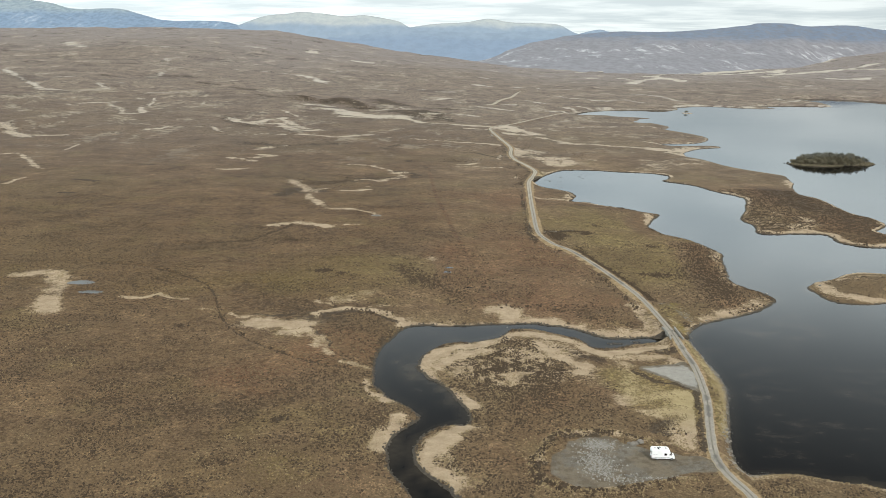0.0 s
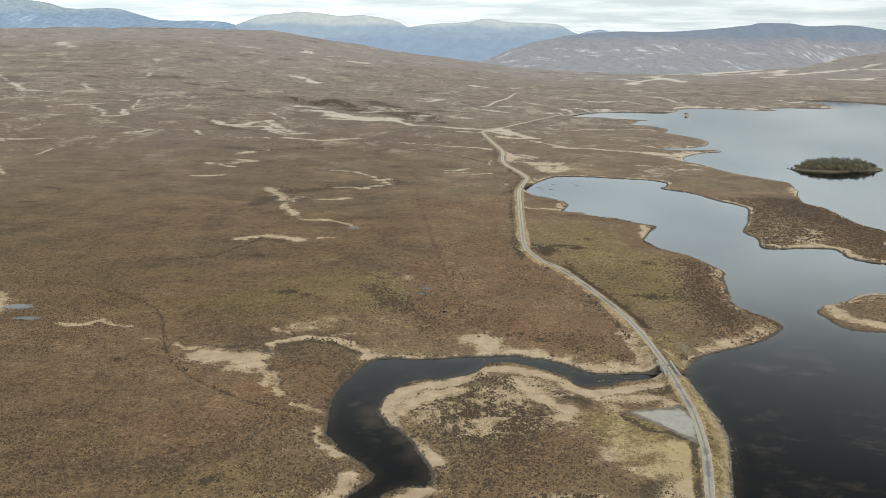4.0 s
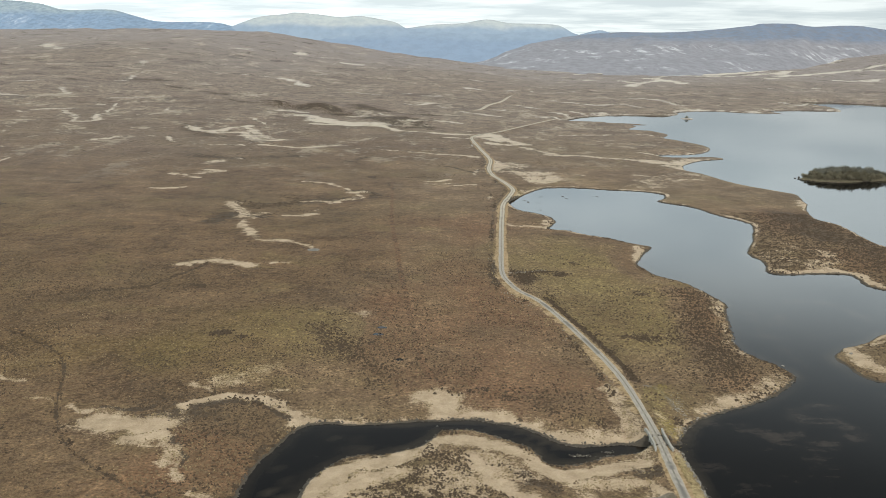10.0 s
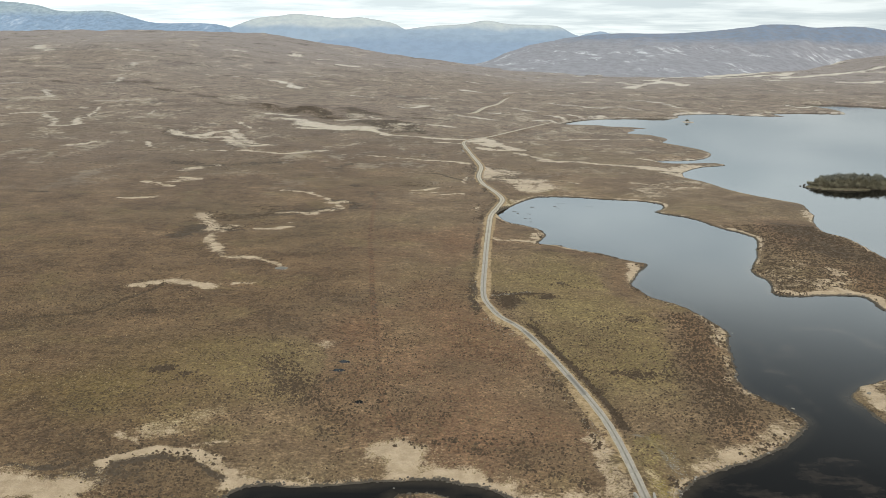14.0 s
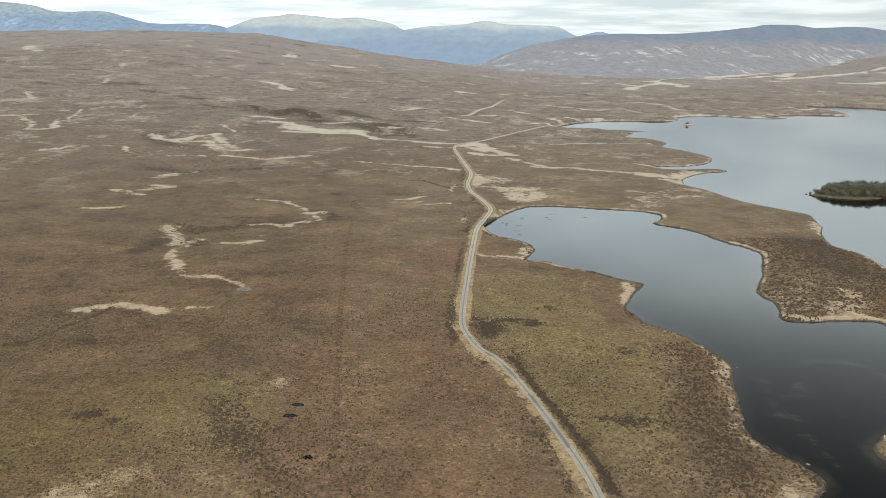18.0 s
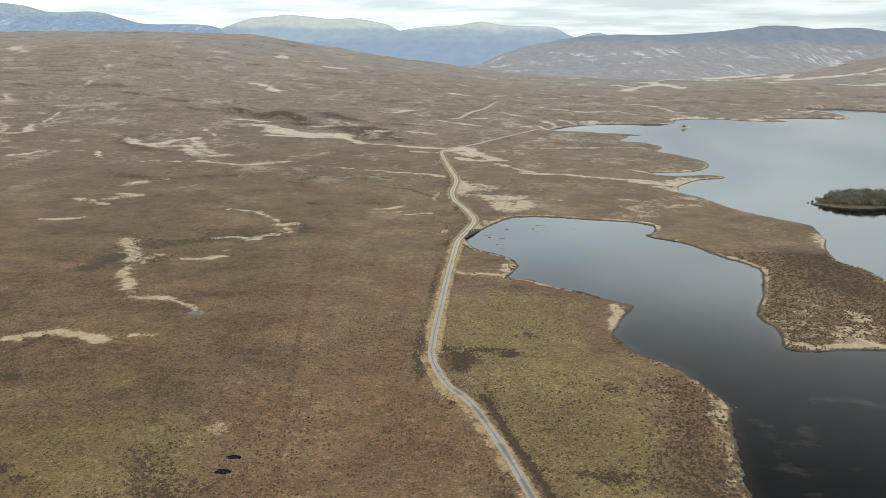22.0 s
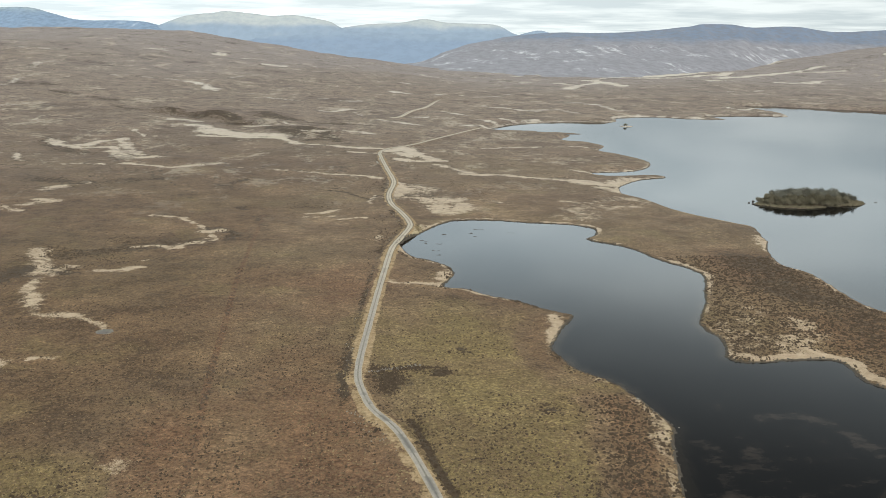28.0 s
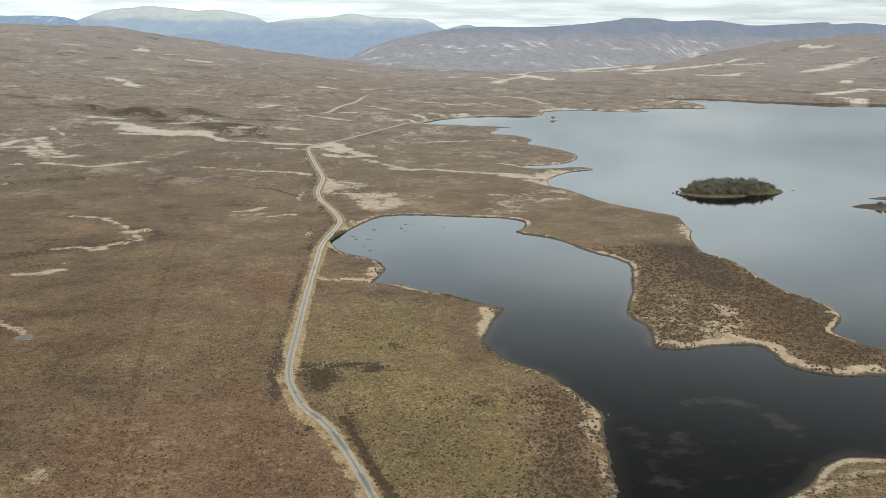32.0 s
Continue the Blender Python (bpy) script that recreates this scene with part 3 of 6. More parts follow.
def lie(x, y):
    """The broad shape: flat moor by the loch, a long hill to the west, rising ground far to the east."""
    ridge = np.interp(x, [-6000, -1556, -1260, -964, -728, -590, -453, -335, -177, -58, 61, 161, 280, 900, 1250, 1500, 1720, 2090, 2600, 6000], [140, 116, 124, 123, 125, 119, 101, 80, 57, 46, 33, 17, 9, 9, 12, 24, 46, 90, 130, 210])
    beyond = 0.07 * np.clip(y - 3200, 0, 1000) * np.interp(x, [150, 420], [1, 0])
    return 1.6 + ridge * np.clip((y - 750) / 2450, 0, 1) ** 1.1 - beyond


def water_depth(x, y):
    """Metres from the water's edge: above 0 in the water, below 0 on land."""
    d_l = line_dist(x, y, LOCH, 60, True)[0] * np.where(inside(x, y, LOCH), 1, -1)
    d_r = line_dist(x, y, RIVER, 60, True)[0] * np.where(inside(x, y, RIVER), 1, -1)
    d = np.maximum(d_l, d_r)
    for cx, cy, a, b, turn, _ in ISLANDS:
        c, s = math.cos(radians(turn)), math.sin(radians(turn))
        u, v = ((x - cx) * c + (y - cy) * s) / a, (-(x - cx) * s + (y - cy) * c) / b
        ang = np.arctan2(v, u)
        r = np.hypot(u, v) / (1 + 0.10 * np.sin(3 * ang + cx) + 0.07 * np.sin(5 * ang + cy))
        d = np.minimum(d, (r - 1) * min(a, b))
    # small ragged steps along the edge
    return d + 0.9 * vnoise(x, y, 5.0, 5, 3) * np.exp(-np.abs(d) / 6) * ease(0, 3, np.hypot(x - BRIDGE_X, y - BRIDGE_Y) - 7)


def road_height(y, x=60.0):
    return lie(x, y) + 0.55 + (DECK - 2.15) * np.exp(-((y - BRIDGE_Y) / 16) ** 2)


def height(x, y, wd=None):
    wd = water_depth(x, y) if wd is None else wd
    z = lie(x, y) + 0.85 * vnoise(x, y, 42, 1, 3) + 0.30 * vnoise(x, y, 5.5, 2, 3)
    z += ease(700, 2200, y) * (7.0 * vnoise(x, y, 240, 3, 3) + 3.8 * vnoise(x, y, 60, 7, 3)) * ease(0, 120, -wd + 60)
    for cx, cy, a, b, h in MOUNDS:
        z += h * np.exp(-((x - cx) / a) ** 2 - ((y - cy) / b) ** 2)
    for cx, cy, a, b, turn, h in ISLANDS:
        z = np.where(np.hypot((x - cx) / a, (y - cy) / b) < 1.35, h + 0.2 * vnoise(x, y, 6, 4, 2), z)
    land = -wd
    bank = 0.55 * ease(0.0, 1.3, land) + 0.25 * ease(1, 7, land)
    z = np.where(land < 20, bank + (np.maximum(z, 0.8) - 0.8) * ease(1.0, 18, land), z)
    for line in (ROAD_LINE, FAR_ROAD_LINE):
        d = line_dist(x, y, line, 9)[0]
        zr = (lie(x, y) + 0.45 if line is FAR_ROAD_LINE else road_height(y, x)) - 0.07
        z = np.where(land > 0, z + (zr - z) * (1 - ease(1.9, 7.0, d)), z)
    # roadside ditch, drains and the sunk gravel pitch
    d = line_dist(x, y, DITCH, 4)[0]
    z -= 0.8 * (1 - ease(0.3, 3.0, d))
    d = line_dist(x, y, DRAIN, 3)[0]
    z -= 0.5 * (1 - ease(0.2, 1.6, d))
    pitch = inside(x, y, PITCH)
    dp = line_dist(x, y, PITCH, 8, True)[0]
    z = np.where(pitch, 1.35 + 0.08 * vnoise(x, y, 3, 9, 2) + 0.62 * ease(61, 68.6, x), z)
    z += np.where(pitch, 0, 0.9 * np.exp(-((dp - 2.0) / 1.4) ** 2) * ease(66, 60, x))
    for cx, cy, a, b in PONDS:
        z = np.where(np.hypot((x - cx) / a, (y - cy) / b) < 1.3, np.minimum(z, lie(x, y) - 0.35 + 0.5 * ease(0.75, 1.3, np.hypot((x - cx) / a, (y - cy) / b))), z)
    return np.where(wd > 0, np.maximum(-0.35 - 0.25 * wd, -2.5) * ease(0, 1.2, wd) - 0.02, z)


DITCH = curve([(68.2, 446), (71.5, 430), (75, 412), (79.5, 395), (83, 378), (85.5, 362), (86.5, 352)], 3)
ROADSIDE = curve([(62.6, 272.3), (66.9, 264.9), (73.4, 259.5), (77.4, 254.5), (75.0, 240.4), (70.9, 223.8), (69.4, 214)], 4)
DRAIN = curve([(-164.7, 401.5), (-149.8, 399), (-133.8, 393.5), (-115.5, 380.8), (-101, 366.5), (-92.5, 349), (-85.3, 327), (-77, 309.5), (-67, 295.5), (-52.5, 283), (-39, 275), (-25.8, 270.6)], 4)
DRAIN_NORTH = curve([(-118, 443), (-110, 445), (-100.9, 449.9), (-94.6, 461.2), (-90.9, 470.9), (-86.2, 484.3), (-85, 492)], 4)
TRACK = curve([(25.5, 345), (21.5, 355), (17.8, 371), (15, 396), (9.8, 445), (5.3, 484), (0.9, 533), (-5.2, 594), (-10.8, 688), (-14, 740)], 4)
PITCH = curve([(30.4, 214.3), (33.4, 220.7), (42.8, 222.3), (52.3, 217.5), (61.5, 213), (69.5, 209), (69.5, 202), (58.8, 199.5), (46.9, 195.5), (36.7, 192.8), (28.4, 196.2), (26, 205)], 3, closed=True)
LAYBY = curve([(63.5, 274.4), (69.1, 277.6), (78.6, 279), (81.6, 277), (82.4, 266.4), (80.6, 254), (77, 252), (73.4, 261.3), (68, 267.5)], 3, closed=True)
PONDS = [(2.3, 392.6, 2.2, 1.4), (3.2, 400.6, 1.9, 1.2), (11.3, 367.2, 1.6, 1.3), (-40, 522.5, 3.2, 3.0), (-153.4, 366, 5.5, 3.5), (-144.3, 351.7, 5.5, 2.6)]
# straw-coloured grass along old stream lines: width, strength, places
GRASS_PITCH = [(3, 0.7, [(26, 196), (36, 191.5), (48, 194), (60, 198)]), (3, 0.75, [(24, 206), (27, 216), (33, 224), (44, 226), (55, 220), (64, 216)]), (6, 0.9, [(-3, 213), (1, 203), (4, 196)]),
    (7, 0.75, [(-12.2, 222), (-11, 233)]), (3.5, 0.8, [(79.5, 225), (84, 245), (87, 262), (87.5, 280), (87, 295)]), (4.5, 1.2, [(6, 227), (-1, 217), (-3.8, 208.5), (-0.5, 200.8)]),
    (3.5, 1.2, [(-10.4, 236.2), (-15.2, 226), (-16.4, 215.9)]), (5, 0.9, [(61, 238), (70.5, 238.5)]), (6, 0.95, [(55, 247), (64, 252), (72, 247)])]
GRASS_RIVERSIDE = [(1.2, 1.1, [(75.4, 254), (72.6, 242), (69, 228), (66.4, 216)]), (10, 0.8, [(72, 245), (69, 232), (66, 224)]), (3, 0.8, [(-48, 304), (-44, 298), (-43, 290)]), (4, 0.85, [(79, 312), (78.6, 325), (77, 345)]), (3, 0.7, [(87.5, 314), (88, 326)])]
GRASS_BEND = [
    (16, 0.85, [(12, 272), (20, 262), (28, 284), (34, 292)]), (10, 0.5, [(30, 262), (44, 268), (50, 258)]),
    (5, 1.2, [(7.2, 244.3), (0.8, 258.5), (-3.7, 269.7), (-4.5, 278.5), (-0.4, 287.1), (5.7, 293.4), (13.9, 295.8), (21.4, 303.5)]), (7, 0.95, [(0.4, 275.1), (6.2, 282.6), (16.4, 288.8)]), (4.5, 1.25, [(24.1, 308.1), (32.7, 307.4), (41.0, 303.2), (47.3, 299.2), (50.1, 294.1), (54.4, 289.8), (62.5, 290.1), (71.0, 291.9), (76.7, 295.5)]),
    (4.5, 1.1, [(33.9, 298.7), (36.6, 289.5), (41.5, 282.0), (46.2, 275.0), (43.3, 269.7)]), (4, 0.9, [(58.4, 284.6), (66.0, 283.0), (74.0, 283.3), (78.6, 279.7)]), (8, 0.8, [(60.3, 277.3), (60.4, 265.3), (58.5, 254.4)]),
    (6, 0.9, [(55.6, 250.0), (60.8, 248.8), (66.6, 253.2)]), (3.5, 1, [(71.1, 254.9), (74.6, 252.1), (74.2, 245.1)])]
GRASS_NORTH_BANK = [
    (5, 1.2, [(-13.5, 319.6), (-4.2, 316.8), (4.7, 315.5), (16.3, 317.2)]), (8, 1.05, [(21.0, 335.5), (26.7, 335.7), (25.4, 322.5)]), (9, 1.3, [(34.5, 322.9), (45.0, 318.4), (53.8, 310.5), (61.0, 306.3), (69.9, 307.8), (78.4, 307.0)]),
    (3, 0.9, [(74.7, 343.5), (78.5, 338.1), (76.6, 315.0)])]
GRASS_FLATS = [
    (2.2, 1.05, [(-127.5, 345.6), (-120.8, 346.0), (-115.6, 348.5), (-109.9, 344.9), (-103.1, 343.6)]), (1.2, 0.8, [(-95.1, 330.5), (-87.1, 327.4)]), (5, 0.45, [(-122.2, 354.1), (-108.0, 356.5)]),
    (8, 1.25, [(-68, 315.5), (-60, 313.5), (-52, 313)]), (4, 1.15, [(-58, 304.5), (-48, 306)]), (2.5, 1, [(-80.7, 326.0), (-74.0, 323.5)]),
    (2, 0.8, [(-57.4, 302.2), (-47.0, 300.3), (-41.2, 298.2)]), (2, 0.8, [(-42.3, 299.3), (-39.5, 288.4), (-37.7, 282.3)])]
GRASS_BANKS = [
    (2.8, 1.2, [(-48.1, 325.5), (-42.4, 331.4), (-34.7, 333.2), (-25.3, 330.7), (-17.7, 325.5), (-11.2, 319.0), (-2.6, 318.1)]), (1.8, 0.9, [(-50.6, 341.4), (-43.6, 337.2)]), (2, 0.8, [(-29.2, 336.4), (-20.4, 339.8)]),
    (9, 0.58, [(-43.0, 344.9), (-28.8, 355.3)]), (2, 0.95, [(-32.2, 275.6), (-26.2, 273.9), (-20.9, 271.3)]), (1.5, 0.85, [(-21.8, 262.4), (-20.9, 252.6), (-13.3, 245.3)])]
GRASS_SHORE = [(15, 0.6, [(67, 845), (79, 827), (86, 797), (106, 767)]), (3.6, 1.0, [(170, 386), (168, 370), (180, 359), (200, 361), (216, 372)]), (3, 0.7, [(218, 388), (206, 399), (186, 397), (170, 386)]), (3.5, 0.7, [(127, 386), (131, 408), (135, 430), (138.5, 445), (136, 460)]), (6.5, 0.8, [(134, 357), (124, 346), (112, 336), (102, 329)]), (4, 1, [(170, 364), (180, 357)]), (7, 1, [(-184.5, 378.6), (-174.2, 383.5), (-163.9, 365.2), (-156.1, 341.3), (-150.1, 324.9)])]
GRASS_SPUR = [(5, 1, [(-95, 490.4), (-86.9, 497.2), (-72.9, 494.6), (-63.8, 488.2)]), (2, 0.8, [(-56, 495), (-48, 494)]), (3.5, 1.2, [(181, 497), (190, 494.5), (200, 496), (211, 497), (219, 489), (219, 474), (228, 465.5), (243, 465)]),
    (4, 1.1, [(262, 524)]), (3.6, 0.95, [(128, 541), (122, 520), (120, 508)]), (3, 0.9, [(62, 592), (74, 590), (84, 590)]),
    (4, 0.9, [(-97, 604.1), (-83.3, 569.5), (-74, 547), (-63.6, 543), (-53.8, 541)]), (2.6, 0.9, [(80, 714), (76, 703), (73, 686), (69, 677)]), (1.8, 0.8, [(67, 656), (63, 641), (61, 628)]), (1.4, 0.9, [(51, 809), (46.7, 789), (48.8, 776)]), (2, 0.8, [(55, 670), (57, 684)]), (2.2, 0.75, [(-53, 540), (-44.3, 528), (-38, 519)]), (4, 0.9, [(88, 612), (84, 600)]), (4, 1, [(263, 671), (267, 690)])]
GRASS = GRASS_PITCH + GRASS_RIVERSIDE + GRASS_BEND + GRASS_NORTH_BANK + GRASS_FLATS + GRASS_BANKS + GRASS_SHORE + GRASS_SPUR
# pale flushes and banks round the head of the loch and on the far plain
GRASS_SPIT = [(13, 0.55, [(186, 506), (184, 519), (200, 532), (212, 545)]), (5, 0.8, [(-5.3, 417.9)]), (14, 0.5, [(190, 512), (200, 530)]), (9, 0.85, [(218, 533.4), (216.7, 515.5), (205.1, 509.7), (207.5, 500.5)]),
    (9, 1, [(232, 878), (256, 902)]), (16, 0.5, [(172.9, 742.1), (191.5, 776.2), (225, 800)])]
FLUSH_HILL = [
    (8, 1, [(-471, 1169), (-454, 1181), (-439, 1201)]), (5, 1, [(-434, 1168), (-405, 1120), (-382, 1067)]), (3.5, 1, [(-384, 1067), (-374, 1075), (-367, 1096), (-382, 1135), (-383, 1168), (-395, 1227), (-407, 1268)]), (4, 0.9, [(-492, 1156), (-472, 1143)]),
    (8, 1, [(-478, 966), (-464, 949), (-427, 887), (-410, 874)]), (5, 1, [(-411, 882), (-398, 884), (-379, 891)]), (2, 0.7, [(-427, 930), (-427, 957), (-418, 1008)]), (3, 0.9, [(-383, 766), (-371, 771), (-352, 750), (-328, 708), (-314, 690)]),
    (2.5, 0.9, [(-306, 616), (-307, 634), (-305, 645)]), (2, 0.8, [(-341, 801), (-340, 830)])]
FLUSH_HILL_BEYOND = [
    (4, 0.8, [(-345, 906), (-333, 921)]), (4.5, 0.9, [(-314, 943), (-307, 959), (-300, 975)]), (3, 0.9, [(-275, 985), (-269, 981)]), (4, 0.8, [(-255, 979), (-238, 948), (-231, 945)]),
    (7, 0.9, [(-772, 1593), (-703, 1478), (-652, 1415), (-611, 1346), (-582, 1305), (-548, 1303)]), (8, 0.8, [(-627, 1460), (-593, 1490)]), (6, 0.7, [(-549, 1424), (-501, 1339)]), (5, 0.8, [(-522, 1221), (-507, 1212)]),
    (8, 0.5, [(-440, 1283), (-421, 1326), (-398, 1330)]), (5, 0.8, [(-436, 1270), (-420, 1246)]), (8, 0.8, [(-508, 1551), (-497, 1569), (-512, 1643)]), (6, 0.7, [(-523, 1438), (-510, 1425)])]
FLUSH_HILL_UPPER = [
    (25, 1, [(-771, 2293), (-713, 2243), (-662, 2233)]), (20, 0.8, [(-964, 2331), (-916, 2247), (-866, 2190)]), (20, 0.8, [(-574, 2451), (-504, 2475)]), (10, 0.6, [(-592, 1933), (-557, 1824)]),
    (20, 0.6, [(-561, 2017), (-482, 2000)]), (4, 0.7, [(-327, 1204), (-331, 1272)]), (4, 0.6, [(-344, 1148), (-335, 1152)]), (16, 0.8, [(-385, 2496), (-362, 2556)]),
    (6, 0.95, [(-258, 1073), (-241, 1042), (-220, 1036), (-207, 1069), (-194, 1091)]), (7, 1, [(-240, 1037), (-217, 1020), (-193, 1031), (-173, 992), (-156, 964), (-140, 977)]), (6, 0.9, [(-192, 1079), (-171, 1014), (-154, 985)])]
FLUSH_HILL_OUTER = [
    (3, 1, [(-197, 937), (-169, 933), (-163, 929)]), (4, 1.1, [(-152, 936), (-133, 929), (-109, 919), (-87, 937), (-76, 949)]), (5, 0.8, [(-148, 966), (-130, 974)]), (3, 0.9, [(-186, 768), (-175, 762), (-164, 754)]),
    (3, 0.8, [(-163, 774), (-151, 775)]), (2.5, 0.9, [(-174, 696), (-159, 701)]), (8, 0.5, [(-170, 819), (-154, 848)]), (5, 0.8, [(-187, 1253), (-171, 1250), (-158, 1246)])]
FLUSH_BROW = [
    (10, 0.5, [(-525, 2346), (-450, 2360)]), (9, 0.8, [(-407, 2576), (-387, 2577), (-347, 2502), (-303, 2521)]), (9, 1.1, [(-245, 2392), (-189, 2403)]), (8, 0.9, [(-146, 2495), (-108, 2443)]),
    (8, 0.9, [(-154, 2314), (-141, 2307)]), (8, 0.7, [(-246, 2595), (-213, 2558)]), (8, 0.7, [(-172, 3189), (-140, 3099)]), (8, 0.8, [(-106, 2119), (-83, 2103)]),
    (10, 1.1, [(-297, 1802), (-265, 1779), (-230, 1736)]), (10, 0.9, [(-245, 1724), (-226, 1693)]), (9, 0.8, [(-429, 1821), (-401, 1801), (-350, 1816)]), (9, 0.7, [(-331, 1810), (-306, 1819)]),
    (9, 0.6, [(-255, 1921), (-229, 1978)]), (6, 0.8, [(-187, 1666), (-156, 1629)])]
FLUSH_BROW_BEYOND = [
    (6, 1, [(-119, 1564), (-101, 1552), (-85, 1548), (-72, 1534)]), (6, 1, [(-35, 1427), (-23, 1407), (-3, 1445), (7, 1457)]), (6, 0.8, [(-43, 1574), (-36, 1597)]), (8, 0.7, [(-14, 1567), (15, 1570)]),
    (10, 0.7, [(-8, 1931), (55, 1986)]), (3, 0.8, [(-77, 1291), (-59, 1246), (-50, 1241)]), (4, 0.8, [(13, 1418), (23, 1367)])]
FLUSH_MEADOW = [
    (6, 0.9, [(-194, 1253), (-181, 1261), (-164, 1242)]), (11, 1.2, [(-156, 1216), (-139, 1188), (-123, 1151), (-110, 1142)]), (15, 1.25, [(-129, 1169), (-93, 1139), (-71, 1136), (-51, 1128)]), (9, 1.1, [(-126, 1123), (-85, 1118), (-51, 1111)]),
    (7, 0.8, [(-94, 1213), (-78, 1226)]), (6, 1.2, [(-50, 1120), (-30, 1083), (-10, 1068), (17, 1054), (53, 1052)]), (5, 1.2, [(23, 1024), (49, 1014)]), (5, 0.9, [(-32, 1166), (-12, 1163), (16, 1183), (40, 1173)]),
    (3, 0.9, [(-211, 1163), (-195, 1134), (-182, 1110)]), (3, 0.7, [(-228, 1175), (-211, 1173)])]
FLUSH_MEADOW_BEYOND = [
    (2, 0.9, [(-60, 920), (-46, 923), (-19, 914), (-10, 911)]), (3.2, 1.1, [(-10, 911), (3, 903), (29, 897), (55, 881)])]
FLUSH_ROADBEND = [
    (8, 1.25, [(58, 1029), (74, 1058), (79, 1038), (86, 1008), (102, 974)]), (5, 1.1, [(66, 982), (80, 973), (97, 970)]), (7, 1.1, [(69, 1018), (78, 993)]), (4, 1, [(103, 954), (111, 938), (121, 914), (129, 908)]),
    (5, 1.2, [(120, 905), (143, 905), (164, 900), (185, 890), (206, 881), (221, 870)]), (6, 1.2, [(202, 876), (224, 867), (243, 869)]), (8, 1.2, [(217, 854), (225, 843), (236, 853), (251, 869)]), (4, 1.1, [(214, 935), (234, 928), (260, 945)]),
    (9, 1.1, [(65, 858), (69, 841), (71, 823), (65, 808)]), (7, 1, [(77, 853), (85, 841)])]
FLUSH_ROADBEND_BEYOND = [
    (5, 0.8, [(83, 829), (91, 834)]), (8, 0.9, [(74, 804), (89, 797), (107, 794)]), (8, 1.1, [(92, 775), (94, 752), (105, 757), (108, 776)]), (6, 0.9, [(59, 798), (74, 802)]),
    (3, 0.9, [(121, 797), (128, 791), (133, 786)]), (8, 0.5, [(175, 734), (189, 765), (205, 770), (219, 779)]), (6, 0.5, [(179, 792), (197, 785)]), (3, 0.9, [(151, 1079), (175, 1090), (210, 1096), (240, 1102), (269, 1103)])]
FLUSH_PLAIN = [
    (24.3, 0.95, [(141, 2639), (184, 2594)]), (16.2, 1.05, [(78, 2105), (107, 2111)]), (13.5, 1.05, [(65, 1854), (104, 1807), (146, 1850)]), (10.8, 0.85, [(185, 1817), (262, 1870)]),
    (10.8, 0.95, [(279, 1929), (306, 1966)]), (8.1, 1.05, [(207, 1595), (236, 1582), (273, 1539)]), (13.5, 0.85, [(278, 1540), (312, 1563), (332, 1532)]), (10.8, 0.95, [(340, 1721), (377, 1709), (398, 1672)]),
    (10.8, 0.95, [(402, 1647), (418, 1600)]), (6.8, 1.05, [(136, 1496), (163, 1428)]), (8.1, 1.15, [(174, 1381), (198, 1331)]), (6.8, 1.05, [(210, 1404), (238, 1360)]),
    (8.1, 1.05, [(243, 1393), (253, 1412)])]
FLUSH_PLAIN_BEYOND = [
    (9.5, 1.15, [(153, 1301), (167, 1312), (186, 1294)]), (8.1, 0.85, [(51, 1318), (97, 1285)]), (6.8, 1.05, [(86, 1380), (108, 1381)]), (18.9, 0.95, [(315, 2439), (379, 2392), (445, 2374), (477, 2325)]),
    (18.9, 1.05, [(407, 2816), (534, 2878), (632, 2856)]), (16.2, 1.05, [(578, 2535), (590, 2339), (598, 2314)]), (13.5, 0.95, [(449, 2179), (519, 2330), (573, 2446)]), (8.1, 1.35, [(426, 1514), (448, 1485)])]
FLUSH_EAST_PLAIN = [
    (30, 1.15, [(676, 2789), (833, 2914), (984, 3070), (1262, 3518), (1412, 3692), (1619, 3850)]), (22, 1.2, [(775, 2768), (906, 2826), (1025, 2956), (1190, 3186)]), (26, 1.0, [(981, 2735), (1129, 2933), (1286, 3083), (1433, 3229), (1576, 3373)]),
    (26, 1.0, [(515, 3051), (583, 3031), (649, 3013), (725, 2997)]), (22, 1.0, [(385, 2961), (483, 2954)]), (22, 0.9, [(424, 2779), (486, 2763)]), (14, 0.9, [(542, 2493), (625, 2607)]), (16, 0.75, [(876, 2590), (977, 2639)]),
    (34, 0.9, [(1162, 3858), (1300, 4058), (1384, 4129)]), (10, 0.7, [(751, 2182), (810, 2176), (889, 2216)]), (40, 0.8, [(1974, 4386), (2028, 4337)]), (14, 0.9, [(239, 2669), (288, 2699)]),
    (21.9, 1.3, [(1088, 2551), (1129, 2552), (1231, 2649)]), (34.2, 0.8, [(1337, 3173), (1531, 3135)]), 
    (34.2, 0.8, [(1436, 2635), (1688, 2855), (1864, 2954)]), (34.2, 1.1, [(2026, 3743), (2009, 3543)]), (34.2, 0.9, [(2319, 4250)]), (6.8, 1.1, [(615, 1681), (626, 1631), (655, 1657)])]
FLUSH_EAST_PLAIN_BEYOND = [
    (6.8, 1.1, [(499, 1496), (519, 1467)]), (19.2, 1.2, [(1004, 1824), (1088, 1907), (1147, 1942), (1195, 1979), (1244, 1980)]), (13.7, 1.1, [(969, 1707), (977, 1668), (998, 1668)]), (13.7, 1, [(1241, 2140), (1351, 2286)])]
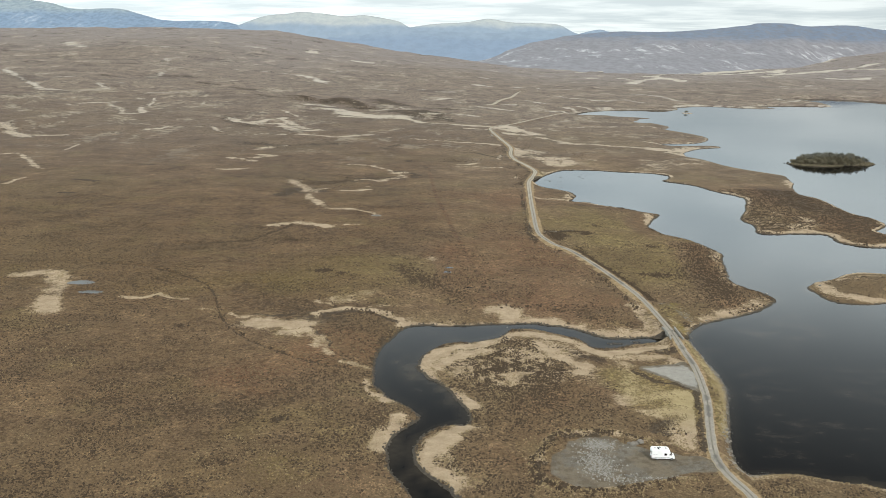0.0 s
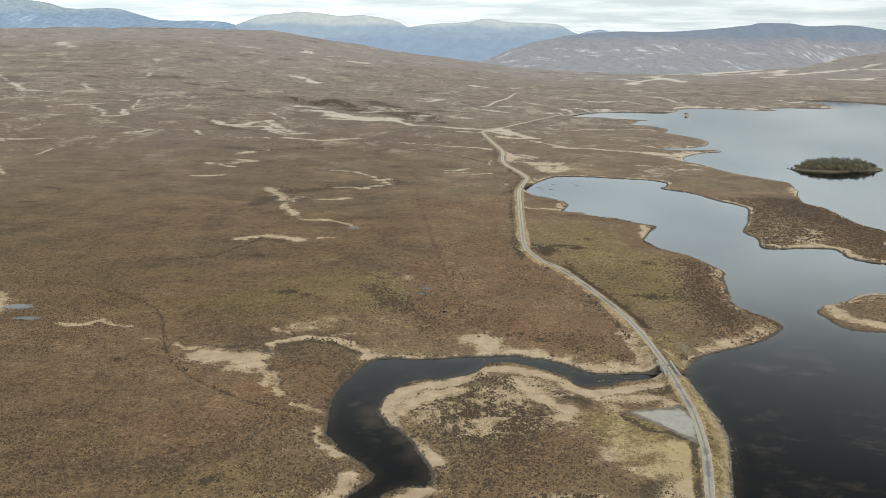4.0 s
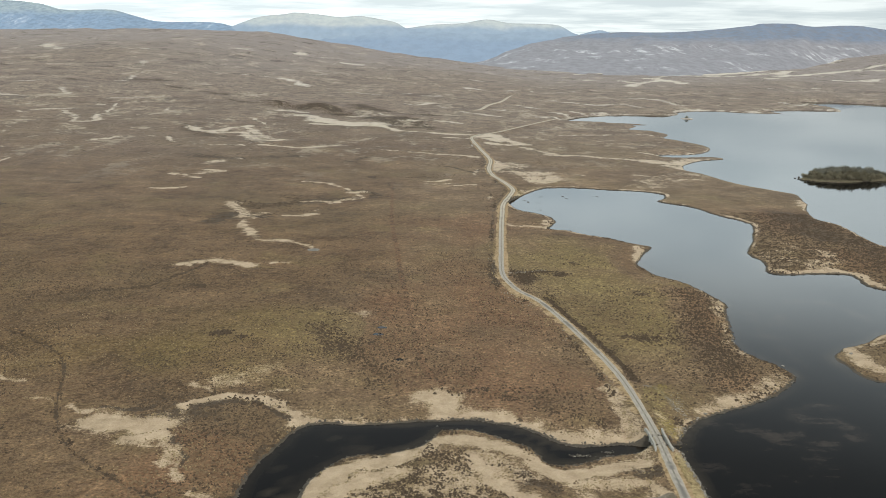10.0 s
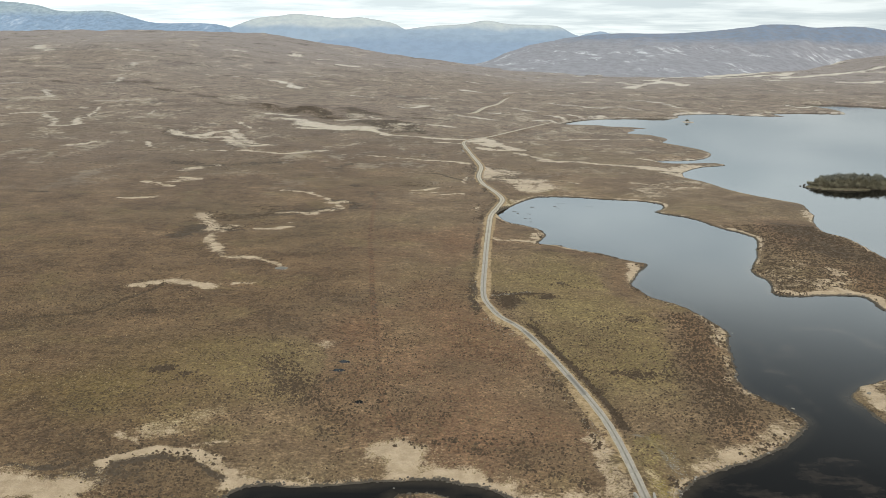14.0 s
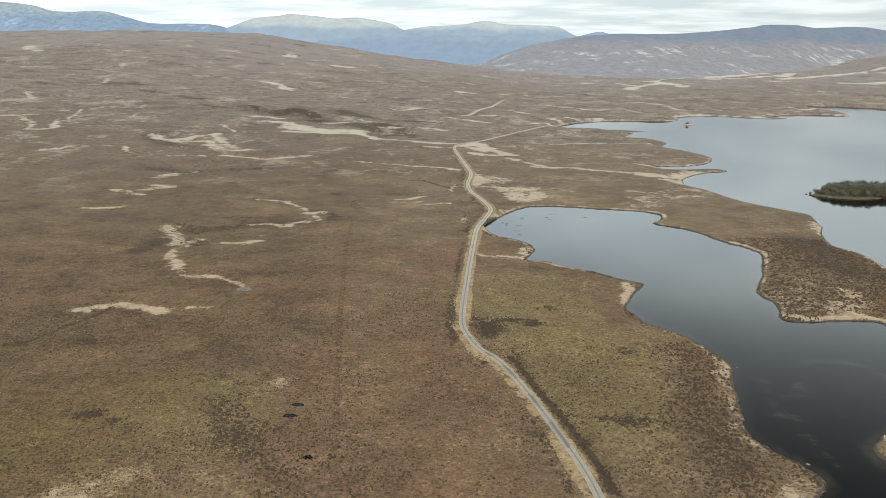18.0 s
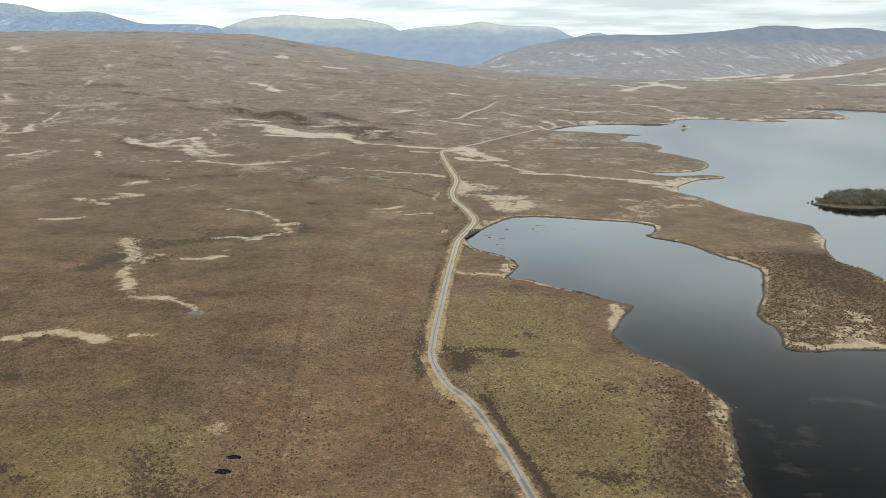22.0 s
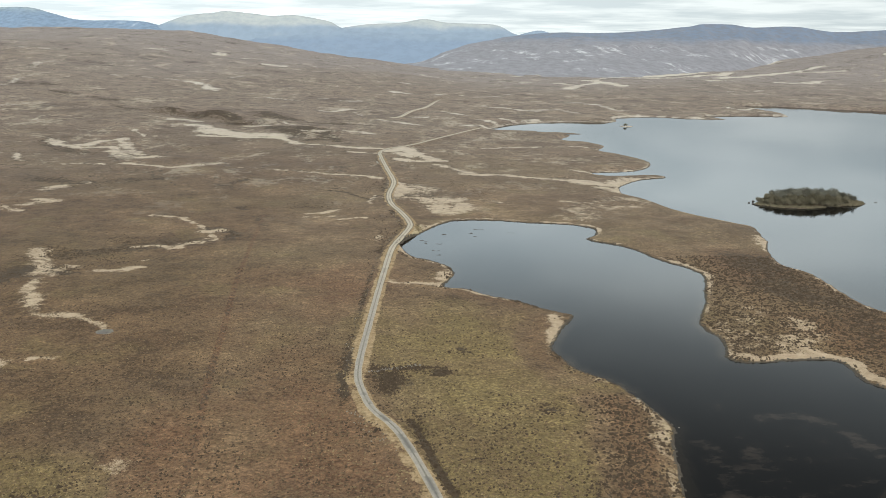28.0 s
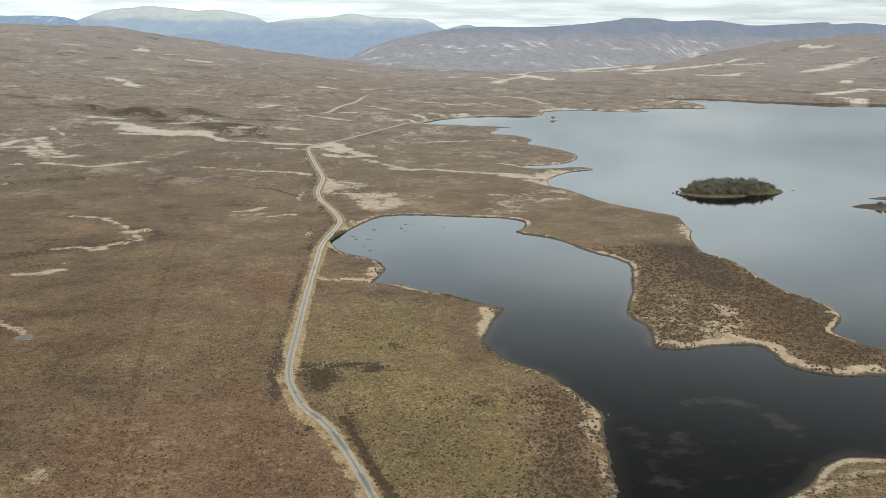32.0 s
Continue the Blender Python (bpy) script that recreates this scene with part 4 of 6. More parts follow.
FLUSH_LOOP = [
    (3.9, 1, [(-181, 766), (-169, 758), (-162, 750)]), (5.2, 1, [(-162, 783), (-152, 779)]), (3.9, 0.9, [(-167, 765), (-163, 769)]), (3.9, 1, [(-177, 697), (-168, 699), (-159, 704)]),
    (3.4, 1.1, [(-79, 735), (-69, 731), (-59, 728)]), (2.1, 0.8, [(-59, 726), (-48, 713), (-40, 696)]), (3.9, 1.2, [(-39, 692), (-34, 689), (-31, 697)]), (3.9, 1.1, [(-34, 693), (-32, 672), (-35, 667), (-43, 663), (-46, 654)]),
    (3.4, 1, [(-65, 658), (-55, 660), (-48, 657)]), (3.9, 1.1, [(-69, 609), (-62, 611), (-54, 617)]), (2, 0.9, [(-54, 630), (-51, 631)])]
FLUSH_LOOP_BEYOND = [
    (6.5, 0.9, [(-112, 650), (-105, 635), (-96, 614), (-90, 601), (-85, 608), (-85, 615)]), (5.2, 0.8, [(-92, 595), (-88, 583)]), (3.9, 1, [(14, 747), (28, 754)]), (3.9, 0.9, [(13, 736), (28, 737)]),
    (2, 1, [(32, 729), (45, 734)])]
GRASS_FAR = GRASS_SPIT + FLUSH_HILL + FLUSH_HILL_BEYOND + FLUSH_HILL_UPPER + FLUSH_HILL_OUTER + FLUSH_BROW + FLUSH_BROW_BEYOND + FLUSH_MEADOW + FLUSH_MEADOW_BEYOND + FLUSH_ROADBEND + FLUSH_ROADBEND_BEYOND + FLUSH_PLAIN + FLUSH_PLAIN_BEYOND + FLUSH_EAST_PLAIN + FLUSH_EAST_PLAIN_BEYOND + FLUSH_LOOP + FLUSH_LOOP_BEYOND
DARK_NEAR = [(38, 0.17, [(-8, 430), (8, 470)]), (1.2, 0.8, [(24.5, 197), (26.3, 212), (31.5, 220.8), (37, 223.8), (45, 224)]), (2.4, 0.9, [(-45.6, 229.7)]), (5, 0.55, [(66, 232), (60, 228), (66, 224)]),
    (1.6, 0.9, [(62.6, 272.3), (66.9, 264.9), (73.4, 259.5), (77.8, 254.5), (75.4, 240.4), (71.2, 223.8), (69.6, 214)]), (3, 0.5, [(75, 287), (79, 290), (74, 292)]), (2, 0.8, [(-95, 309.5)]),
    (20, 0.35, [(-45, 322), (-34, 312)]), (7, 0.15, [(84, 340), (96, 338), (104, 346)]), (16, 0.22, [(0, 378), (9, 392)])]
DARK_BEND = [
    (3, 0.65, [(37.7, 293.6), (42.4, 291.8), (47.5, 286.1), (53.4, 282.5)])]
BEND_HEATHER = [(4, 0.75, [(38.5, 341.9), (50.9, 331.4), (63.8, 324.2), (72.6, 317.2)]), (8.5, 1.0, [(24.8, 301.5), (27.8, 291.2), (21.8, 277.6), (14.3, 263.7), (16.5, 251.6), (24.6, 246.2), (33.1, 261.2), (36.9, 272.9)])]
DARK_FLATS = [
    (1.3, 0.7, [(-72.3, 324.4), (-58.4, 323.7)]), (1, 0.8, [(-49.5, 318.7), (-47.2, 308.6), (-39.6, 294.9), (-37.8, 288.4)]), (1.2, 0.8, [(-47.8, 324.2), (-35.1, 329.7), (-23.7, 326.6), (-17.1, 320.1)]),
    (2, 0.6, [(-20.4, 302.5), (-20.5, 284.9), (-21.2, 273.2)])]
DARK_BOGS = [(2, 0.7, [(0.5, 385)]), (2, 0.5, [(-45, 387.1)]), (3, 0.6, [(-53.4, 390.9)]),
    (2, 0.7, [(98.4, 391)]), (7, 0.25, [(98.4, 394.1)]), (22, 0.3, [(120, 400), (115, 370)]),
    (4, 0.32, [(-23, 403), (-14.4, 385), (-8.6, 374), (1.2, 359), (4, 342)]), (3, 0.6, [(109, 449.6)]), (3, 0.7, [(-77.7, 453.5)]),
    (2, 0.7, [(49, 462), (47.5, 478), (48, 500)]), (6, 0.35, [(60, 477), (66, 471), (62, 466)]), (4.5, 0.5, [(79.1, 480)]),
    (2.5, 0.6, [(85.8, 499.4)]), (24, 0.42, [(240, 490), (246, 527), (242, 562), (234, 590), (242, 640)]), (6, 0.3, [(-104, 585), (-96, 600)])]
DARK_ROADSIDE = [(9, 0.6, [(-108, 590), (-100, 612), (-84, 606)]), (14, 0.42, [(-95, 640), (-70, 655), (-40, 668)]), (7, 0.5, [(-40, 700), (-22, 690), (-24, 672)]),
    (6, 0.36, [(-20, 740), (-6, 700)]), (5, 0.75, [(-32, 765), (-28, 758)]), 
     (6, 0.6, [(-60, 845), (-50, 838)]), (14, 0.42, [(-200, 860), (-150, 850), (-110, 870)]),
    (13, 0.6, [(-262, 1075), (-235, 1015), (-200, 990)]), (14, 1.05, [(-64, 1206), (-36.5, 1184), (-8, 1150), (3, 1120)])]
DARK_MOOR = [(10, 0.8, [(-36, 1259.6), (12.6, 1254.5)]), (13, 0.85, [(-103, 1355), (-51, 1285)])]
HAG_HILL = [
    (20, 0.8, [(-642, 1787), (-613, 1799)]), (18, 0.7, [(-695, 1751), (-676, 1745)]), (12, 0.8, [(-492, 1584), (-440, 1574)]), (12, 0.8, [(-579, 1529), (-557, 1520)]),
    (12, 0.8, [(-409, 1497), (-375, 1490)]), (10, 0.8, [(-345, 1459), (-303, 1433)]), (20, 0.7, [(-689, 1902), (-653, 1919)]), (16, 0.7, [(-816, 1780), (-784, 1757)]),
    (20, 0.6, [(-1041, 2132), (-941, 2057)]), (20, 0.6, [(-826, 1933), (-790, 1906)]), (3, 0.8, [(-245, 717), (-236, 718)]), (10, 0.6, [(-607, 1230), (-568, 1213)]),
    (4, 0.6, [(-268, 638), (-248, 629)]), (3, 0.8, [(-255, 583), (-248, 584)])]
ISLET_HEATHER = [(12, 0.9, [(414, 740), (428, 741), (444, 743)]), (8, 0.9, [(445, 771), (468, 773)])]
HAG_BROW = [
    (6, 1, [(-237, 1351), (-229, 1386), (-205, 1328)]), (14, 1.2, [(-168, 1287), (-158, 1303), (-138, 1299), (-122, 1278)]), (10, 1.1, [(-125, 1242), (-111, 1228)]), (6, 0.8, [(-284, 1367), (-248, 1332)]),
    (7, 0.8, [(-352, 1459), (-320, 1444)]), (12, 0.8, [(-68, 1199), (-46, 1161), (-32, 1133)]), (8, 0.7, [(-103, 1320), (-82, 1308)]), (8, 0.7, [(-20, 1271), (32, 1250)]),
    (2.5, 0.8, [(19, 823), (33, 820), (47, 795)]), (5, 0.7, [(-51, 852), (-46, 868)]), (7, 0.9, [(-23, 1101), (-3, 1124), (6, 1103)])]
DARK = DARK_NEAR + DARK_BEND + DARK_FLATS + DARK_BOGS + DARK_ROADSIDE + DARK_MOOR + HAG_HILL + HAG_BROW + ISLET_HEATHER
MOUNDS = [(-150, 1312, 30, 26, 7.0), (-214, 1345, 22, 16, 4.0), (-28, 1180, 34, 30, 5.0), (-95, 1345, 30, 20, 3.0)]
TINT_NEAR = [(18, -0.5, [(-20, 196), (-30, 180)]), (16, 0.9, [(-38.5, 200.6)]), (18, -0.75, [(18, 214), (30, 234), (44, 248)]),
    (30, 0.5, [(-35, 215), (-50, 190)]), (16, 0.7, [(-49.3, 219.8), (-34.4, 231.5), (-36.6, 206.7)]), (5, 1.8, [(79.5, 225), (84, 245), (87, 262), (87.5, 280), (87, 295)]),
    (9, 0.9, [(-45.6, 229.7)]), (14, 0.5, [(-82, 254)]), (24, -0.7, [(-60, 262), (-42, 282)]),
    (24, 0.8, [(66, 262), (72, 244)]), (10, 0.95, [(56, 270), (60, 256), (62, 246)]), (30, -0.5, [(-35, 300)]),
    (12, -0.9, [(-42.6, 304.1), (-30.5, 300), (-26, 284)])]
TINT_MIDDLE = [(5, 1.6, [(88, 314), (89, 330), (91, 342)]), (14, 0.9, [(88, 330), (92, 336)]), (35, -0.8, [(40, 340), (20, 350)]),
    (20, 0.6, [(-44.8, 357), (-28.5, 357)]), (24, -0.7, [(38, 372), (62, 346), (66, 330)]), (40, 0.7, [(-110, 375)]),
    (38, -0.9, [(20, 380), (22, 410), (14, 440)]), (48, 1, [(-50, 388), (-35, 392)]), (20, 0.6, [(-47, 392), (-35, 402)]),
    (52, 1.05, [(108, 405), (104, 430), (100, 470), (85, 520)]), (32, -0.95, [(36, 480), (40, 440), (50, 400)]), (36, -0.55, [(225, 500), (228, 560), (245, 630)])]
TINT_SHORE = [(26, -0.9, [(238, 482), (245, 527), (240, 562), (232, 590), (240, 640)]), (9, 1.4, [(74, 708), (75, 690), (74, 668)]), (11, -0.75, [(118, 350), (122, 372), (121, 390), (124, 412), (128, 436), (129, 456)]), (9, -0.65, [(120, 476), (112, 498), (114, 515), (124, 538)]), (8, -0.6, [(112, 556), (98, 570), (86, 580)])]
TINT_FAR = [(55, -0.65, [(5, 540), (30, 590)]), (18, 0.8, [(-20, 1090), (-60, 1120)])]
TINT = TINT_NEAR + TINT_MIDDLE + TINT_FAR


def brush(x, y, rows, halo=0.0):
    out = np.zeros(x.shape)
    for width, power, places in rows:
        reach = width * 2.2
        d = line_dist(x, y, curve(places, 3) if len(places) > 2 else np.array(places, dtype=float), reach)[0]
        v = power * np.maximum(1 - ease(0.15 * width, 1.3 * width, d), halo * (1 - ease(0.5 * width, 2.1 * width, d)))
        out = np.where(np.abs(v) > np.abs(out), v, out)
    return out


def cover(x, y, wd):
    """What grows where, and how far the painted haze reaches."""
    land = -wd
    k = 1 + 0.5 * ease(700, 1300, y)
    j = 0.45 + 0.55 * ease(700, 1000, y)
    bx = x + k * (5.0 * j * vnoise(x, y, 16, 51, 3) + 1.8 * vnoise(x, y, 3.5, 52, 2))
    by = y + k * (6.0 * j * vnoise(x, y, 18, 53, 3) + 1.8 * vnoise(x, y, 3.5, 54, 2))
    grass = np.maximum(brush(bx, by, GRASS, 0.45), brush(bx, by, [(1.2 * w, 0.9 * p, q) for w, p, q in GRASS_FAR], 0.25))
    grass *= (0.9 + 0.4 * vnoise(x / k, y / k, 12, 55, 3)) * (1 + 0.15 * ease(500, 900, y))
    rim = (0.42 + 0.3 * ease(540, 640, y) + 0.7 * vnoise(x, y, 34, 26, 2) + 0.55 * vnoise(x, y, 7, 36, 2)) * np.where((x < 76) & (y < 330), 0.35, 1) * (1 - ease(900, 1250, y)) * ease(0.4, 1.4, land) * (1 - ease(1.8, 5.0 + 2.5 * vnoise(x, y, 20, 27, 2), land)) * np.where((x > 300) & (y < 1300), 0, 1)
    grass = np.maximum(grass, rim) - 0.1
    grass *= 1 + 0.4 * ease(1300, 2400, y) * ease(300, 700, x)
    grass -= 1.1 * (1 - ease(0.7, 1.9, line_dist(x, y, ROADSIDE, 4)[0]))
    dark = (1.12 - 0.2 * ease(600, 900, y)) * brush(bx, by, DARK) + 0.10 + 0.22 * vnoise(x, y, 30, 22, 3)
    for line in (DRAIN, DRAIN_NORTH, DITCH):
        d = line_dist(x, y, line, 6)[0]
        dark = np.maximum(dark, (1.0 if line is DITCH else 0.62) * (1 - ease(0.3, {id(DITCH): 1.9, id(DRAIN): 0.8}.get(id(line), 1.7), d)))
    shore = brush(bx, by, TINT_SHORE)
    tint = (brush(bx, by, TINT) * (1 - np.minimum(1, 1.25 * np.abs(shore))) + shore) * (0.7 + 0.55 * vnoise(x, y, 22, 24, 3))
    d = np.minimum(line_dist(x, y, ROAD_LINE, 14)[0], line_dist(x, y, FAR_ROAD_LINE, 14)[0] + 0.5)
    patchy = vnoise(x, y, 11, 25, 3)
    west = line_dist(x, y, WEST_VERGE, 8)[0]
    verge = (1 - ease(0.3, 1.5 + 1.4 * patchy, west)) * (0.62 + 0.75 * patchy + 0.3 * vnoise(x, y, 3.5, 58, 2))
    verge = np.maximum(verge, (1 - ease(1.6, 3.0 + 1.2 * vnoise(x, y, 12, 28, 2), d)) * (0.66 + 0.5 * patchy))
    north = ease(440, 520, y) * (1 - ease(960, 1060, y))
    shoulder = (1 - ease(2.1, 4.0 + 0.8 * ease(560, 700, y) + 1.5 * vnoise(x, y, 14, 28, 3), d)) * (0.85 + 0.6 * vnoise(x, y, 6, 58, 3)) * north
    verge = np.maximum(verge * (1 - 0.6 * north), shoulder)
    bank = line_dist(x, y, WEST_BANK, 6)[0]
    dark = np.maximum(dark, (1 - ease(0.6, 2.4, bank)) * (0.42 + 0.6 * vnoise(x, y, 13, 59, 3)) * north)
    d1 = line_dist(x, y, TRACK, 8)[0]
    tint = np.where(d1 < 4, np.minimum(tint, -1.35 * (1 - ease(0.4, 1.6, d1)) * (1 - 0.5 * ease(520, 700, y))), tint)
    dark = np.maximum(dark, 0.5 * (1 - ease(0.2, 0.75, np.abs(d1 - 0.6))) * (1 - ease(600, 740, y)))
    gravel = np.zeros(x.shape)
    for area in (PITCH, LAYBY):
        da = line_dist(x, y, area, 5, True)[0] * np.where(inside(x, y, area), 1, -1)
        gravel = np.maximum(gravel, (0.92 if area is PITCH else 1.2) * ease(-0.8, 2.6, da + 2.2 * vnoise(x, y, 5, 29, 3)))
    gravel = np.maximum(gravel, 0.5 * (1 - ease(0.6, 1.8, line_dist(x, y, curve([(86, 347), (91, 345), (93, 336), (94, 329)], 3), 6)[0])))
    gravel = np.maximum(gravel, (0.55 + 0.3 * ease(450, 800, y)) * (1 - ease(1.2, 1.9 + 1.6 * ease(450, 800, y), d)))
    wet = (1 - ease(0.35, 1.1 + 0.5 * vnoise(x, y, 9, 37, 2), land)) * (1 - ease(900, 1300, y))
    grass = np.where((y > 1290) & (land > 0), np.maximum(grass, 0.95 * (1 - ease(4, 10, land)) * (0.7 + 0.7 * vnoise(x, y, 140, 63, 2)) * (1 - 0.6 * ease(380, 520, x))), grass)
    far = ease(620, 1100, y) * (1 - 0.5 * ease(3300, 4300, y))
    # masks of the haze in the ground's colour, growing with distance: this and remote
    far_haze = ease(1450, 3000, y + 300 * vnoise(x, y, 400, 65, 3))
    return dict(far_haze=far_haze, grass=grass, dark=dark, tint=tint, verge=verge, gravel=gravel, wet=wet, far=far, old=np.maximum((0.5 + 0.4 * ease(300, 380, y)) * (1 - ease(-75, 15, x + 22 * vnoise(x, y, 50, 62, 2) - 0.02 * y - 30 * ease(400, 520, y))), 0.3 * ease(330, 440, y + 50 * vnoise(x, y, 60, 64, 2))) * (1 - ease(1000, 1900, y)), remote=ease(320, 1650, y + 120 * vnoise(x, y, 300, 61, 2)))


# ---- ground: one sheet, finest where the camera passes ----
rows_y = list(-np.geomspace(1700, 345, 12)) + list(np.linspace(-335, -20, 50)) + list(np.linspace(-16, 178, 66))
yy = 180.0
while yy < 4950:
    rows_y.append(yy)
    yy += max(1.2, (yy - 212) ** 2 / 165900 * (1.0 if yy < 1700 else 1.4)) if yy > 400 else 1.2
rows_y = np.array(rows_y)
edge_u = 1 + np.geomspace(0.012, 1, 26)
cols_u = np.concatenate([-edge_u[::-1], np.linspace(-1, 1, 680), edge_u])
x_lo = -0.52 * np.maximum(rows_y, 170) - 8
x_hi = np.maximum(0.5 * rows_y, 70 + 0.68 * (rows_y - 205)) + 10
x_hi = np.maximum(x_hi, 340)
mid, half = (x_lo + x_hi) / 2, (x_hi - x_lo) / 2
U = cols_u[None, :]
inner = np.clip(U, -1, 1)
gx = mid[:, None] + inner * half[:, None] + np.sign(U) * (np.abs(U) - np.abs(inner)) * 4200
gy = np.repeat(rows_y[:, None], len(cols_u), 1)
px, py = gx.ravel(), gy.ravel()
depth = water_depth(px, py)
pz = height(px, py, depth)
nr, nc = gx.shape
ids = np.arange(nr * nc).reshape(nr, nc)
quads = np.stack([ids[:-1, :-1], ids[:-1, 1:], ids[1:, 1:], ids[1:, :-1]], -1).reshape(-1, 4)
ground_mesh = mesh_of("ground", np.stack([px, py, pz], 1), quads, MOOR, smooth=True)
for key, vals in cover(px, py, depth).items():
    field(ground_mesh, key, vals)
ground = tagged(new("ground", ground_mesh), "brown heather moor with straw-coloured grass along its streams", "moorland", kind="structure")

# ---- loch and river ----
wx = np.concatenate([np.linspace(-120, 300, 141), 300 + np.geomspace(4, 2500, 60)])
wy = np.concatenate([np.linspace(-420, 140, 70), np.linspace(146, 560, 140), 560 + np.geomspace(4, 1350, 90)])
WX, WY = np.meshgrid(wx, wy)
ids = np.arange(WX.size).reshape(WX.shape)
quads = np.stack([ids[:-1, :-1], ids[:-1, 1:], ids[1:, 1:], ids[1:, :-1]], -1).reshape(-1, 4)
water_mesh = mesh_of("water", np.stack([WX.ravel(), WY.ravel(), np.zeros(WX.size)], 1), quads, WATER)
wdep = water_depth(WX.ravel(), WY.ravel())
weedy = brush(WX.ravel(), WY.ravel(), [(5, .9, [(-14, 288), (-9, 270), (0, 258), (5, 248)]), (4, .6, [(-5, 312), (4, 305)])])
field(water_mesh, "shallow", np.maximum((1 - ease(0.5, 4.0, wdep)) * 0.7 * (0.4 + 0.6 * ease(0, 0.4, vnoise(WX.ravel(), WY.ravel(), 18, 30, 2))), weedy * ease(-0.1, 0.5, vnoise(WX.ravel(), WY.ravel(), 4, 31, 3))))
WEED_SOUTH = [(7, 0.6, [(108, 240), (118, 232)]), (5, 0.7, [(98, 264), (94, 256)]), (4, 0.6, [(112, 269), (106, 262)]),
    (5, 0.7, [(127, 275), (137, 265)]), (5, 0.7, [(92, 296), (100, 292)]), (6, 0.7, [(114, 307), (124, 300)]),
    (6, 0.85, [(116, 311), (125, 315), (130, 310)]), (6, 0.75, [(96, 327), (112, 318), (127, 312)]), (7, 0.9, [(131, 328), (138, 324), (140, 316)]),
    (6, 0.6, [(130, 330), (140, 336)]), (4, 0.6, [(144, 394), (146, 380), (147, 366)]), (4, 0.8, [(145, 408), (144, 403), (147, 396)])]
WEED_NORTH = [(5, 0.9, [(147, 429), (148, 418), (154, 417), (160, 426)]), (4, 0.75, [(181, 432), (182, 425)]), (5, 0.9, [(169, 446), (178, 449), (186, 443), (190, 435), (192, 426)]),
    (3, 0.6, [(155, 460), (159, 453)])]
WEED = WEED_SOUTH + WEED_NORTH
bed = 0.6 * ease(-0.1, 0.5, vnoise(WX.ravel(), WY.ravel(), 45, 32, 3)) * ease(3, 9, wdep) * (1 - ease(330, 520, WY.ravel())) * (1 - ease(170, 260, WX.ravel()))
field(water_mesh, "weed", np.maximum(bed, brush(WX.ravel(), WY.ravel(), WEED)))
tagged(new("water", water_mesh), "dark peaty loch and slow river, almost calm", "loch", kind="structure")
for cx, cy, a, b in PONDS:
    bm = bmesh.new()
    ring = [bm.verts.new((cx + a * w * math.cos(i * math.tau / 24), cy + b * w * math.sin(i * math.tau / 24), float(lie(cx, cy)) - 0.14)) for i, w in ((i, 1.05 + 0.12 * math.sin(3 * i * math.tau / 24 + cx) + 0.07 * math.sin(5 * i * math.tau / 24 + cy)) for i in range(24))]
    bm.faces.new(ring)
    tagged(part("pool", bm, PALE_POOL if cy > 500 else POOL if cx < -100 else WATER), "small peat pool lying in the moor", "pool", "moor pools")

# ---- road ----
def ribbon(name, line, half_w, z_of, label):
    n = len(line)
    tang = np.gradient(line, axis=0)
    tang /= np.linalg.norm(tang, axis=1)[:, None]
    nor = np.stack([tang[:, 1], -tang[:, 0]], 1)
    across = [-1.12, -1, -0.6, -0.2, 0, 0.2, 0.6, 1, 1.12]
    drop = [-0.35, 0, 0.03, 0.05, 0.05, 0.05, 0.03, 0, -0.35]
    vs, av = [], []
    for i in range(n):
        w = half_w * (1 + 0.05 * math.sin(i * 0.7)) * (1 + 0.18 * float(ease(420, 800, line[i][1])))
        for a, dz in zip(across, drop):
            q = line[i] + nor[i] * a * w
            vs.append((q[0], q[1], float(z_of(line[i][0], line[i][1])) + dz)), av.append(a)
    m = len(across)
    fs = [(i * m + j, i * m + j + 1, (i + 1) * m + j + 1, (i + 1) * m + j) for i in range(n - 1) for j in range(m - 1)]
    me = mesh_of(name, np.array(vs), np.array(fs)[:, ::-1], ROAD, smooth=True)
    field(me, "across", np.array(av))
    field(me, "dressed", ease(490, 700, np.array(vs)[:, 1]))
    return tagged(new(name, me), label, "road", kind="structure")


ribbon("road", curve(ROAD_LINE[::2], 5), 1.22, lambda x, y: road_height(y, x), "narrow single-track tarmac road, grey and worn, with grassy verges")
ribbon("road_far", FAR_ROAD_LINE, 2.2, lambda x, y: lie(x, y) + 0.5, "pale single-track road climbing over the far moor")

